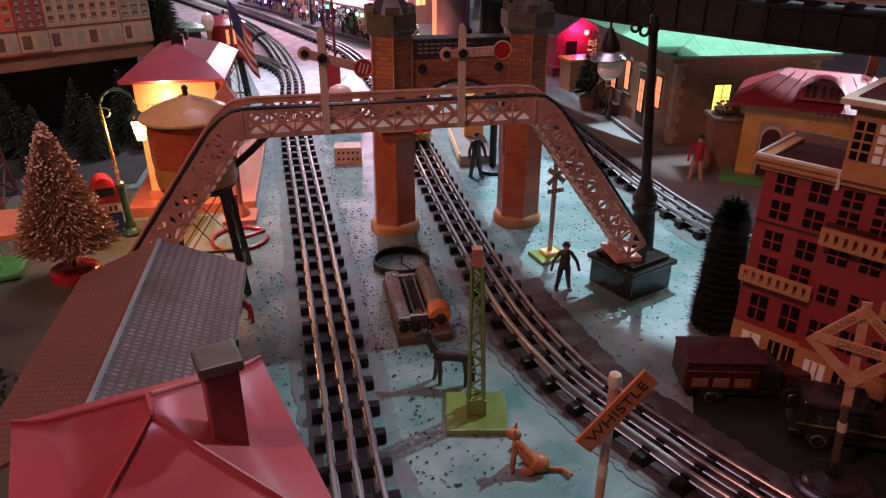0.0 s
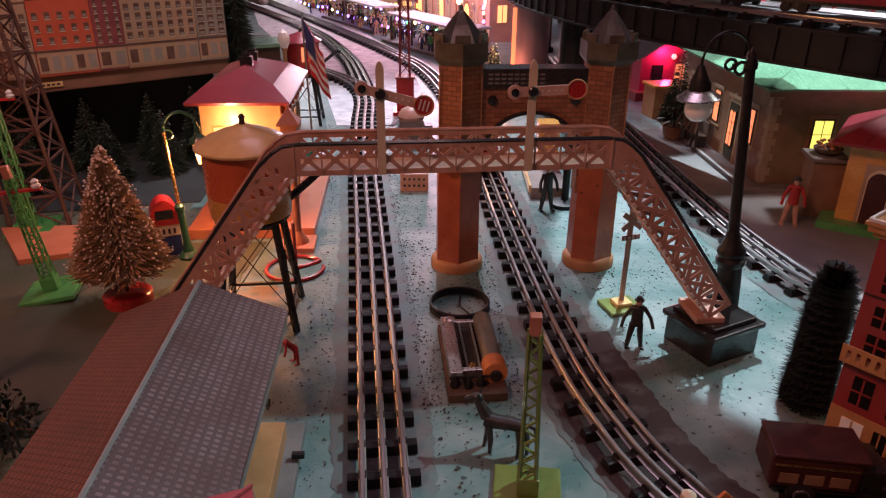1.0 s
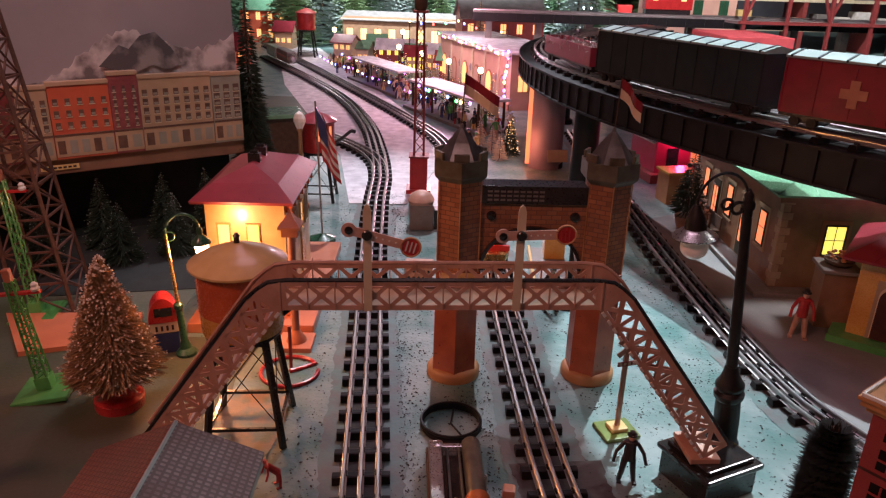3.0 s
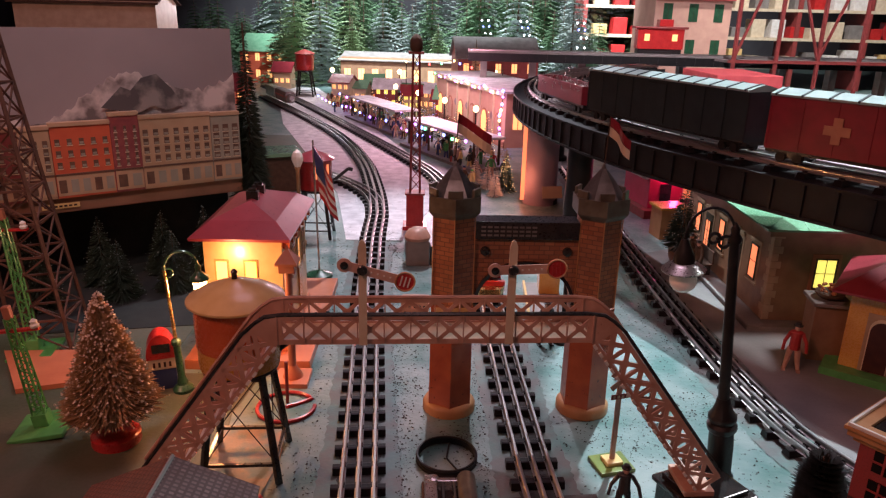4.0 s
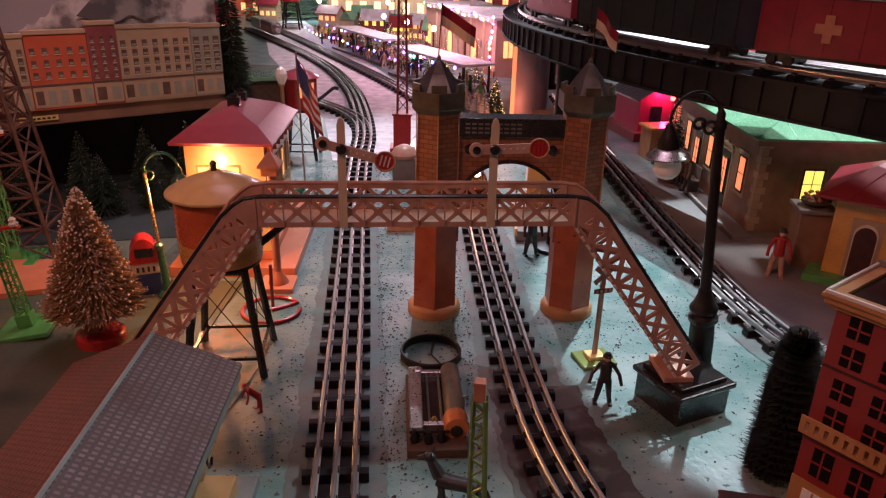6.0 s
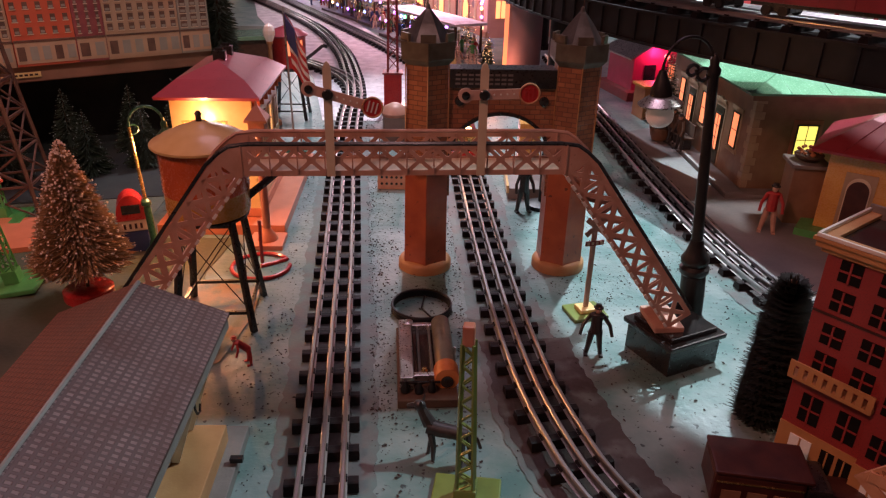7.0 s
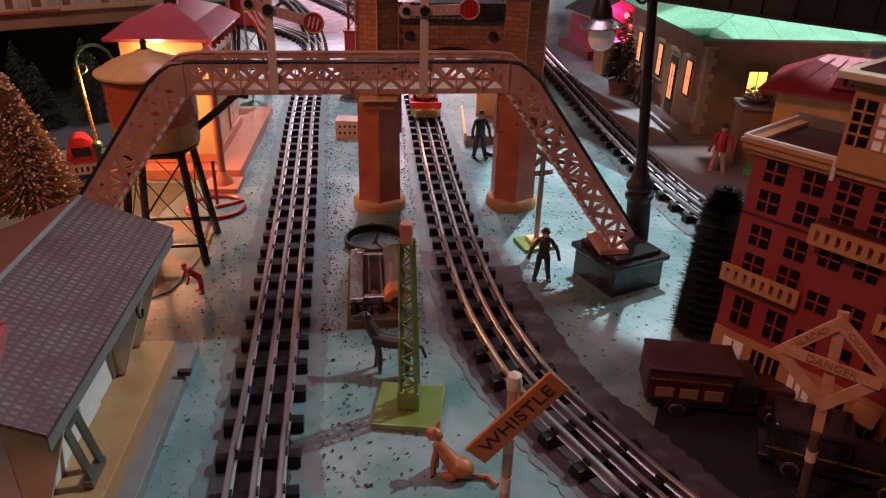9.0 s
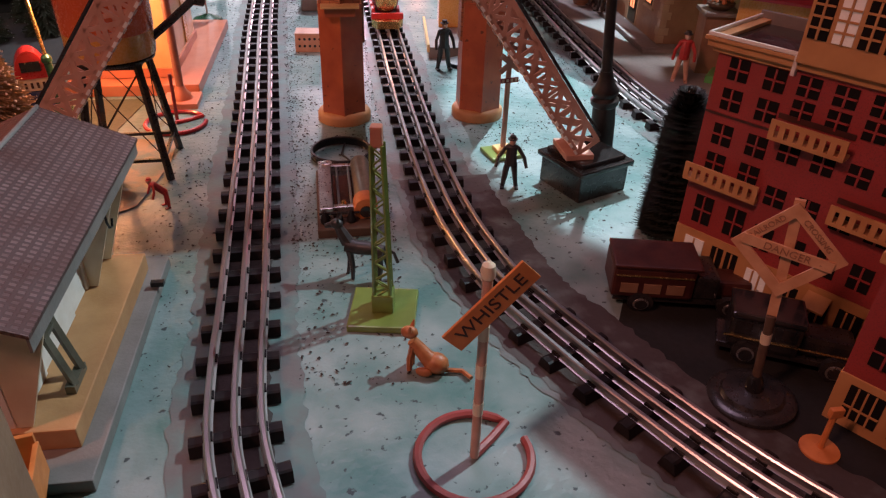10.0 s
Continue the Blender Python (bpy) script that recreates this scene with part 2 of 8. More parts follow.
    "needle_light": mat("light_green_bristle", (0.16, 0.24, 0.11), (0.22, 0.29, 0.16), 0.55, 60),
    "needle_snowy": mat("frosted_fir", (0.18, 0.24, 0.2), (0.34, 0.38, 0.36), 0.6, 40),
    "brownboard": mat("brown_hardboard_edge", (0.26, 0.13, 0.08), (0.2, 0.1, 0.06), 0.6, 20, bump=0.2),
    "wall": mat("dark_room_wall", (0.05, 0.045, 0.05), (0.035, 0.03, 0.035), 0.8, 4),
    "city_red": mat("orange_red_print", (0.60, 0.13, 0.06), (0.54, 0.10, 0.05), 0.45, 30),
    "city_maroon": mat("maroon_print", (0.22, 0.05, 0.06), (0.3, 0.08, 0.08), 0.45, 90),
    "city_tan": mat("buff_print", (0.50, 0.34, 0.22), (0.44, 0.29, 0.18), 0.45, 30),
    "city_grey": mat("grey_green_print", (0.34, 0.32, 0.26), (0.28, 0.26, 0.21), 0.45, 30),
    "city_ink": mat("print_ink", (0.10, 0.055, 0.04), (0.16, 0.09, 0.06), 0.5, 60),
    "hallbuff": mat("pink_buff_printed_wall", (0.66, 0.40, 0.30), (0.58, 0.33, 0.25), 0.5, 18),
    "purple": mat("purple_grey_curtain", (0.34, 0.24, 0.27), (0.28, 0.19, 0.22), 0.5, 8, bump=0.1),
    "pink": mat("pink_tin", (0.55, 0.05, 0.14), (0.48, 0.04, 0.11), 0.45, 40),
    "coral": mat("coral_red_cloth", (0.62, 0.10, 0.10), (0.52, 0.07, 0.08), 0.7, 20, bump=0.2),
    "deck": mat("black_bridge_steel", (0.006, 0.006, 0.007), (0.012, 0.010, 0.010), 0.5, 50, spec=0.3),
    "carred": mat("red_boxcar_paint", (0.24, 0.012, 0.028), (0.18, 0.010, 0.022), 0.4, 40, coat=0.2),
    "carblack": mat("black_boxcar_paint", (0.009, 0.015, 0.017), (0.016, 0.024, 0.026), 0.4, 40, coat=0.2),
    "carroof": mat("grey_green_roof_metal", (0.35, 0.42, 0.40), (0.28, 0.35, 0.33), 0.35, 40, metal=0.3),
    "patina": mat("grey_green_worn_tin", (0.16, 0.15, 0.11), (0.10, 0.085, 0.06), 0.4, 60, metal=0.3),
    "truckred": mat("dark_maroon_worn_paint", (0.04, 0.010, 0.008), (0.065, 0.018, 0.012), 0.45, 80),
    # near-black that stands in for the shade below the backdrop shelf
    "felt": mat("shelf_shade_black", (0.012, 0.014, 0.012), (0.02, 0.022, 0.018), 0.9, 30),
    "rust": mat("rusty_brown_paint", (0.13, 0.06, 0.04), (0.08, 0.035, 0.025), 0.6, 90),
    "bark": mat("brown_bark", (0.10, 0.06, 0.035), (0.07, 0.04, 0.025), 0.8, 80),
    "steelred": mat("red_oxide_steel", (0.28, 0.05, 0.045), (0.22, 0.04, 0.035), 0.5, 60),
}
for key, col in (("led_blue", (0.25, 0.3, 1.0)), ("led_violet", (0.6, 0.2, 1.0)), ("led_warm", (1.0, 0.6, 0.25)), ("led_red", (1.0, 0.1, 0.08)), ("led_green", (0.2, 1.0, 0.35)), ("led_white", (0.9, 0.95, 1.0))):
    M[key] = glow(key + "_bulb", col, 6.0)


# ---------------------------------------------------------------- mesh helpers
def R(x=0, y=0, z=0):
    return Euler((radians(x), radians(y), radians(z))).to_matrix().to_4x4()


def T(x=0, y=0, z=0):
    return Matrix.Translation((x, y, z))


def finish(bm, smooth=False):
    bm.normal_update()
    uv = bm.loops.layers.uv.new("UVMap")
    for f in bm.faces:
        n = f.normal
        a = Vector((-n.y, n.x, 0))
        a = a.normalized() if a.length > 1e-4 else Vector((1, 0, 0))
        b = n.cross(a)
        for lp in f.loops:
            lp[uv].uv = (lp.vert.co.dot(a), lp.vert.co.dot(b))
        f.smooth = smooth
    return bm


def part(name, bm, material, parent=None, label="", smooth=False, m=None):
    finish(bm, smooth)
    me = bpy.data.meshes.new(name)
    bm.to_mesh(me)
    bm.free()
    for k in (material if isinstance(material, (list, tuple)) else [material]):
        me.materials.append(M[k])
    if smooth:
        me.set_sharp_from_angle(angle=radians(38))
    ob = new(name, me)
    ob.parent = parent
    if m is not None:
        ob.matrix_basis = m
    if label:
        ob["label"] = label
    return ob


def thing(name, label, category, m=None, group="", kind=""):
    ob = new(name)
    ob.empty_display_size = 0.02
    ob.matrix_basis = m if m is not None else Matrix()
    return tagged(ob, label, category, group, kind)


def box(bm, size, at=(0, 0, 0), m=None, bevel=0.0):
    """A box that stands on at (centre of its base)."""
    mm = (m or Matrix()) @ T(at[0], at[1], at[2] + size[2] / 2) @ Matrix.Diagonal((*size, 1))
    g = bmesh.ops.create_cube(bm, size=1, matrix=mm)["verts"]
    if bevel:
        ed = {e for v in g for e in v.link_edges}
        bmesh.ops.bevel(bm, geom=list(ed), offset=bevel, segments=2, affect="EDGES", profile=0.6)
    return bm


def B(size, at=(0, 0, 0), m=None, bevel=0.0):
    return box(bmesh.new(), size, at, m, bevel)


def lathe(bm, prof, seg=20, m=None, cap=True):
    """Turns a profile of (radius, height) round z."""
    m = m or Matrix()
    rings = []
    for r, z in prof:
        rings.append([bm.verts.new(m @ Vector((r * math.cos(2 * math.pi * i / seg), r * math.sin(2 * math.pi * i / seg), z))) for i in range(seg)])
    for a, b in zip(rings, rings[1:]):
        for i in range(seg):
            bm.faces.new((a[i], a[(i + 1) % seg], b[(i + 1) % seg], b[i]))
    if cap:
        bm.faces.new(rings[0][::-1])
        bm.faces.new(rings[-1])
    return bm


def L(prof, seg=20, m=None):
    return lathe(bmesh.new(), prof, seg, m)


def tube(bm, pts, r, seg=8, closed=False, r2=None):
    """A round bar along points."""
    pts = [Vector(p) for p in pts]
    n = len(pts)
    rings = []
    up = Vector((0, 0, 1))
    for i, p in enumerate(pts):
        a = pts[i - 1] if (i or closed) else p
        b = pts[(i + 1) % n] if (i < n - 1 or closed) else p
        d = (b - a).normalized()
        s = d.cross(up if abs(d.z) < 0.95 else Vector((0, 1, 0))).normalized()
        u = s.cross(d)
        rr = r if r2 is None else r + (r2 - r) * i / (n - 1)
        rings.append([bm.verts.new(p + (s * math.cos(2 * math.pi * k / seg) + u * math.sin(2 * math.pi * k / seg)) * rr) for k in range(seg)])
    for i in range(n if closed else n - 1):
        a, b = rings[i], rings[(i + 1) % n]
        for k in range(seg):
            bm.faces.new((a[k], a[(k + 1) % seg], b[(k + 1) % seg], b[k]))
    if not closed:
        bm.faces.new(rings[0][::-1])
        bm.faces.new(rings[-1])
    return bm


def Tb(pts, r, seg=8, closed=False, r2=None):
    return tube(bmesh.new(), pts, r, seg, closed, r2)


def bar(bm, a, b, w, h=None):
    """A square bar from a to b."""
    a, b = Vector(a), Vector(b)
    d = b - a
    q = d.to_track_quat("Z", "Y").to_matrix().to_4x4()
    return box(bm, (w, h or w, d.length), m=Matrix.Translation(a) @ q)


def prism(bm, poly, z0, z1, m=None):
    """A flat polygon of (x, y), raised from z0 to z1."""
    m = m or Matrix()
    lo = [bm.verts.new(m @ Vector((x, y, z0))) for x, y in poly]
    hi = [bm.verts.new(m @ Vector((x, y, z1))) for x, y in poly]
    bm.faces.new(lo[::-1])
    bm.faces.new(hi)
    for i in range(len(poly)):
        j = (i + 1) % len(poly)
        bm.faces.new((lo[i], lo[j], hi[j], hi[i]))
    return bm


def ball(bm, at, r, s=(1, 1, 1), seg=12):
    bmesh.ops.create_uvsphere(bm, u_segments=seg, v_segments=max(6, seg // 2 + 2), radius=r, matrix=T(*at) @ Matrix.Diagonal((*s, 1)))
    return bm


def smooth_line(ctrl, step=0.01):
    """Points at even steps along a smooth line through ctrl."""
    P = [Vector(c) for c in ctrl]
    P = [2 * P[0] - P[1]] + P + [2 * P[-1] - P[-2]]
    out = []
    for i in range(1, len(P) - 2):
        k = max(2, int((P[i + 1] - P[i]).length / 0.004))
        for j in range(k):
            t = j / k
            out.append(0.5 * ((2 * P[i]) + (P[i + 1] - P[i - 1]) * t + (2 * P[i - 1] - 5 * P[i] + 4 * P[i + 1] - P[i + 2]) * t * t + (3 * P[i] - P[i - 1] - 3 * P[i + 1] + P[i + 2]) * t ** 3))
    out.append(P[-2])
    res, acc = [out[0]], 0.0
    for a, b in zip(out, out[1:]):
        d = (b - a).length
        while acc + d >= step:
            a = a + (b - a) * ((step - acc) / d)
            d = (b - a).length
            res.append(a.copy())
            acc = 0.0
        acc += d
    return res


def writing(text, size, material, parent, m, name="lettering"):
    cu = bpy.data.curves.new(name, "FONT")
    cu.body, cu.size, cu.align_x, cu.align_y, cu.extrude = text, size, "CENTER", "CENTER", 0.0002
    tmp = new(name, cu)
    me = bpy.data.meshes.new_from_object(tmp.evaluated_get(bpy.context.evaluated_depsgraph_get()))
    bpy.data.objects.remove(tmp)
    me.materials.clear()
    me.materials.append(M[material])
    ob = new(name, me)
    ob.parent, ob.matrix_basis = parent, m
    return ob


# ---------------------------------------------------------------- board, tracks
def sheet(name, poly, z, material, label, category, thick=0.004):
    return tagged(part(name, prism(bmesh.new(), poly, z - thick, z), material), label, category, kind="structure")


sheet("ground", [(-4, -1.5), (5, -1.5), (5, 8), (-4, 8)], 0.0, "board", "teal-green painted layout board with dark flecks", "layout board", 0.03)
sheet("lawn", [(-2.2, -0.6), (-0.045, -0.6), (-0.05, 0.70), (-0.075, 0.9), (-0.06, 1.0), (-0.2, 1.0), (-0.2, 3.0), (-2.2, 3.0)], 0.0012, "grass", "dull green painted lawn board beside the tracks", "lawn", 0.001)


def ribbon(name, ctrl, w0, w1, z, material, label):
    """A painted strip beside or under a line."""
    bm = bmesh.new()
    pts = smooth_line(ctrl, 0.006)
    rnd2 = random.Random(len(pts))
    vs = []
    for i, p in enumerate(pts):
        d = (pts[min(i + 1, len(pts) - 1)] - pts[max(i - 1, 0)]).normalized()
        s = Vector((d.y, -d.x, 0))
        j = 0.0016 * math.sin(i * 0.21) + 0.0012 * math.sin(i * 0.07 + 1) + rnd2.uniform(-0.0022, 0.0022)
        vs.append((bm.verts.new(p + s * (w0 - j) + Vector((0, 0, z))), bm.verts.new(p + s * (w1 + j) + Vector((0, 0, z)))))
    for a, b in zip(vs, vs[1:]):
        bm.faces.new((a[0], a[1], b[1], b[0]))
    return tagged(part(name, bm, material), label, "painted strip", kind="structure")


TRACK_A = [(0.158, 0.20, 0), (0.137, 0.30, 0), (0.1195, 0.372, 0), (0.1125, 0.45, 0), (0.1095, 0.52, 0), (0.091, 0.85, 0), (0.0775, 1.07, 0), (0.063, 1.30, 0), (0.05, 1.6, 0), (0.044, 1.85, 0), (0.015, 2.12, 0), (-0.04, 2.45, 0), (-0.16, 2.9, 0), (-0.36, 3.4, 0), (-0.78, 4.3, 0)]
TRACK_B = [(0.60, 0.12, 0), (0.525, 0.195, 0), (0.441, 0.292, 0), (0.386, 0.382, 0), (0.356, 0.442, 0), (0.3245, 0.512, 0), (0.310, 0.565, 0), (0.297, 0.64, 0), (0.289, 0.74, 0), (0.2845, 0.87, 0), (0.281, 1.05, 0), (0.278, 1.3, 0), (0.265, 1.7, 0), (0.215, 2.15, 0), (0.13, 2.45, 0), (-0.09, 3.02, 0), (-0.5, 4.02, 0), (-0.9, 4.9, 0)]
TRACK_C = [(1.0, 0.40, 0), (0.85, 0.50, 0), (0.72, 0.625, 0), (0.655, 0.725, 0), (0.620, 0.81, 0), (0.606, 0.88, 0), (0.596, 1.03, 0), (0.595, 1.3, 0), (0.60, 1.55, 0), (0.61, 1.9, 0), (0.63, 2.4, 0)]
TRACK_D = [(0.047, 1.80, 0), (0.033, 1.92, 0), (0.0, 2.03, 0), (-0.06, 2.14, 0), (-0.14, 2.25, 0), (-0.24, 2.36, 0)]
for k, tr in enumerate((TRACK_A[:11], TRACK_B[:13], TRACK_C)):
    ribbon("trackside_strip", tr, -0.043, 0.044, 0.0007 + 0.0001 * k, "shoulder", "grey painted roadbed strip under a track")
    ribbon("trackbed", tr, -0.0205, 0.0205, 0.0018 + 0.0001 * k, "gravel", "dark sooty trackbed between the rails")

ribbon("soiled_strip", TRACK_B[:9], -0.037, 0.060, 0.0012, "soil", "dark brown soiled strip beside the curving track")


# a pressed steel tie: sloped sides, flat narrow top, ends folded down
def tie_mesh():
    bm = bmesh.new()
    for x0, x1 in ((-0.029, 0.029),):
        v = []
        for x in (x0, x1):
            v.append([bm.verts.new((x, y, z)) for y, z in ((-0.0068, 0), (-0.0046, 0.0078), (-0.0030, 0.0086), (0.0030, 0.0086), (0.0046, 0.0078), (0.0068, 0))])
        for i in range(5):
            bm.faces.new((v[0][i], v[1][i], v[1][i + 1], v[0][i + 1]))
        bm.faces.new(v[0][::-1])
        bm.faces.new(v[1])
    for x in (-0.017, 0, 0.017):
        box(bm, (0.0062, 0.0075, 0.0022), (x, 0, 0.0084))
    finish(bm)
    me = bpy.data.meshes.new("tie")
    bm.to_mesh(me)
    bm.free()
    me.materials.append(M["tie"])
    return me


TIE = tie_mesh()


def rail_mesh(pts, off):
    """A tubular rail with a round head over a web and a flat foot."""
    prof = ((-0.0026, 0.0), (-0.0010, 0.0008), (-0.0008, 0.0034), (-0.0017, 0.0044), (-0.0017, 0.0062), (-0.0009, 0.0072), (0.0009, 0.0072), (0.0017, 0.0062), (0.0017, 0.0044), (0.0008, 0.0034), (0.0010, 0.0008), (0.0026, 0.0))
    bm = bmesh.new()
    prev = None
    for i, p in enumerate(pts):
        d = (pts[min(i + 1, len(pts) - 1)] - pts[max(i - 1, 0)]).normalized()
        s = Vector((d.y, -d.x, 0))
        ring = [bm.verts.new(p + s * (off + 1.25 * x) + Vector((0, 0, 0.0088 + z))) for x, z in prof]
        if prev:
            for a in range(len(prof) - 1):
                bm.faces.new((prev[a], ring[a], ring[a + 1], prev[a + 1]))
        prev = ring
    return bm


def track(ctrl, label, z=0.0, ties=True, pitch=0.0365, group=""):
    t = thing("railway_track", label, "railway track", T(0, 0, z), group)
    pts = smooth_line(ctrl, 0.015)
    for off in (-0.017, 0.0, 0.017):
        part("rail", rail_mesh(pts, off), "rail", t, smooth=True)
    tp = smooth_line(ctrl, pitch)
    for i, p in enumerate(tp):
        d = (tp[min(i + 1, len(tp) - 1)] - tp[max(i - 1, 0)]).normalized()
        ob = new("tie", TIE)
        ob.parent = t
        ob.matrix_basis = T(*p) @ R(0, 0, math.degrees(math.atan2(-d.x, d.y)) + random.uniform(-1.2, 1.2))
    return t


track(TRACK_A, "three-rail tinned track on black steel ties", 0.002, group="tracks on the board")
track(TRACK_B, "three-rail track curving under the brick gateway", 0.002, group="tracks on the board")
track(TRACK_C, "three-rail track passing the lit station", 0.002, group="tracks on the board")
track(TRACK_D, "curved turnout track joining the main line", 0.0022, group="tracks on the board")
sheet("white_ballast", [(-0.82, 4.9), (-0.47, 3.3), (-0.08, 2.05), (-0.01, 1.62), (0.115, 1.62), (0.19, 1.95), (0.15, 2.5), (-0.08, 3.3), (-0.55, 4.9)], 0.0014, "snow", "white snow-like ballast round the far curves", "ballast", 0.001)
sheet("roadway", [(0.645, 0.84), (0.64, 1.0), (0.63, 1.3), (0.635, 1.55), (0.9, 1.7), (1.7, 1.6), (1.7, 0.5), (0.80, 0.60), (0.70, 0.70)], 0.0013, "roadway", "grey painted street in front of the lit station", "street", 0.001)
# near street sheet; its near-black colour stands in for shade on the ground
sheet("roadway_near_shaded", [(0.40, 0.46), (0.44, 0.54), (0.60, 0.62), (1.5, 0.5), (1.5, -0.3), (0.62, 0.16), (0.47, 0.33)], 0.0011, "asphalt", "street before the brick apartments, near-black with shade put into its colour", "street", 0.001)

# loose dark flecks of ballast between the tracks
def flecks():
    rnd = random.Random(4)
    vs, fs = [], []
    clumps = [(rnd.uniform(0.12, 0.6), rnd.uniform(0.5, 1.25), rnd.uniform(0.01, 0.04)) for _ in range(26)]
    for _ in range(8500):
        y = 0.42 + 1.3 * rnd.random() ** 1.3
        base = 0.11 - 0.0614 * (y - 0.515)
        k = rnd.random()
        if k < 0.25:
            x = base + 0.040 + abs(rnd.gauss(0, 0.026))
        elif k < 0.45:
            x = 0.285 - 0.045 - abs(rnd.gauss(0, 0.02))
        elif k < 0.55:
            x = base - 0.045 - abs(rnd.gauss(0, 0.025))
        elif k < 0.80:
            x = 0.32 + rnd.random() * 0.26
            if y < 0.60 + max(0, x - 0.42) * 0.3:
                continue
        else:
            cx, cy, cr = clumps[rnd.randrange(26)]
            x, y = rnd.gauss(cx, cr), rnd.gauss(cy, cr)
        if y < 0.60 and rnd.random() < 0.72:
            continue
        s = 0.00035 + 0.0008 * rnd.random() ** 3
        w, a = s * rnd.uniform(0.9, 2.4), rnd.uniform(0, 6.283)
        c, d = math.cos(a), math.sin(a)
        n = len(vs)
        vs += [(x + px * w * c - py * s * d, y + px * w * d + py * s * c, pz * s) for px, py, pz in ((-1, -0.6, 0.0), (0.7, -1, 0.0), (1, 0.5, 0.0), (-0.4, 1, 0.0), (rnd.uniform(-0.3, 0.3), 0, 1.2))]
        fs += [(n + q, n + (q + 1) % 4, n + 4) for q in range(4)]
    me = bpy.data.meshes.new("flecks")
    me.from_pydata([(x, y, z + 0.0011) for x, y, z in vs], [], fs)
    bm = bmesh.new()
    bm.from_mesh(me)
    return bm


tagged(part("ballast_flecks", flecks(), "gravel"), "scattered dark ballast flecks on the painted board", "ballast", kind="stuff")


# ---------------------------------------------------------------- brick gateway
def gate_tower(parent, x, y):
    m = T(x, y, 0)
    part("base_ring", L([(0.0335, 0), (0.0335, 0.009), (0.031, 0.0125), (0.0285, 0.014)], 24, m), "tan", parent, "tan flared base ring", True)
    shaft = bmesh.new()
    lathe(shaft, [(0.0280, 0.146), (0.0272, 0.264)], 6, m @ R(0, 0, 30))
    part("shaft", shaft, "brick", parent)
    part("pier", L([(0.0302, 0.012), (0.0296, 0.080), (0.0292, 0.142), (0.0300, 0.146), (0.0270, 0.1475)], 6, m @ R(0, 0, 30)), "pier", parent, "worn orange-red painted lower pier")
    seam = bmesh.new()
    for a in (270, 210, 330):
        p = Vector((x + 0.0285 * math.cos(radians(a)), y + 0.0285 * math.sin(radians(a)), 0.014))
        tube(seam, [p, p + Vector((0, 0, 0.245))], 0.0008, 5)
    part("corner_seam", seam, "tan", parent)
    cap = L([(0.0275, 0.258), (0.0335, 0.264), (0.0345, 0.266), (0.0345, 0.284), (0.0315, 0.284), (0.0315, 0.280), (0.001, 0.280)], 6, m @ R(0, 0, 30))
    part("parapet", cap, "patina", parent, "grey-green battlement parapet")
    for k in range(6):
        part("merlon", B((0.017, 0.0035, 0.009), (0, -0.0285, 0.284), m @ R(0, 0, 60 * k), 0.0006), "patina", parent)
    part("spire", L([(0.0285, 0.280), (0.0270, 0.284), (0.0150, 0.302), (0.0050, 0.3145), (0.0028, 0.3165), (0.0020, 0.3205), (0.0006, 0.3225)], 6, m), "dulltin", parent, "dull tin conical spire")


def gateway():
    g = thing("brick_gateway", "printed brick tin railway gateway with two towers", "gateway")
    gate_tower(g, 0.198, 0.921)
    gate_tower(g, 0.371, 0.921)
    part("ledge", B((0.044, 0.016, 0.003), (0.198, 0.889, 0.1460), None, 0.0008), "cream", g, "cream ledge on a pier")
    part("bracket", B((0.036, 0.010, 0.010), (0.198, 0.8915, 0.1358), None, 0.0008), "pier", g)
    cx, hw = 0.2845, 0.0865
    bm = bmesh.new()
    # spandrel wall with an arched opening, front and back faces
    N = 16
    zs, rad = 0.150, hw - 0.028
    edge = [(-hw, 0.232)] + [(-hw, 0.10)] + [(-rad, 0.10)] + [(rad * math.cos(math.pi - math.pi * i / N), zs + 0.052 * math.sin(math.pi * i / N)) for i in range(N + 1)] + [(rad, 0.10), (hw, 0.10), (hw, 0.232)]
    prism(bm, edge, -0.011, 0.011, T(cx, 0.921, 0) @ R(90, 0, 0))
    part("arch_wall", bm, "brick", g)
    rim = bmesh.new()
    pts = [(cx + (rad + 0.001) * math.cos(math.pi - math.pi * i / 24), 0.9085, zs + 0.053 * math.sin(math.pi * i / 24)) for i in range(25)]
    for a, b in zip(pts, pts[1:]):
        bar(rim, a, b, 0.006, 0.004)
    part("arch_rim", rim, "dark", g, "dark arch moulding")
    part("name_beam", B((2 * hw - 0.05, 0.030, 0.0215), (cx, 0.921, 0.2325), None, 0.001), "black", g, "black sign beam between the towers")
    for r in range(3):
        for k in range(9):
            part("sign_bar", B((0.0055, 0.0006, 0.0022), (cx - 0.052 + k * 0.0075, 0.9055, 0.2365 + r * 0.005)), "stone", g)
    for sx in (-1, 1):
        part("boss", L([(0.006, 0), (0.0055, 0.002), (0.003, 0.003)], 12, T(cx + sx * 0.049, 0.9095, 0.217) @ R(90, 0, 0)), "dark", g, "", True)
    return g


gateway()


# ---------------------------------------------------------------- footbridge with two signals
BR = T(0.1745, 0.7005, 0) @ R(0, 0, 2.3)          # middle of the span; x runs along it
HALF, ZT, ZB, FOOT = 0.139, 0.233, 0.207, 0.118


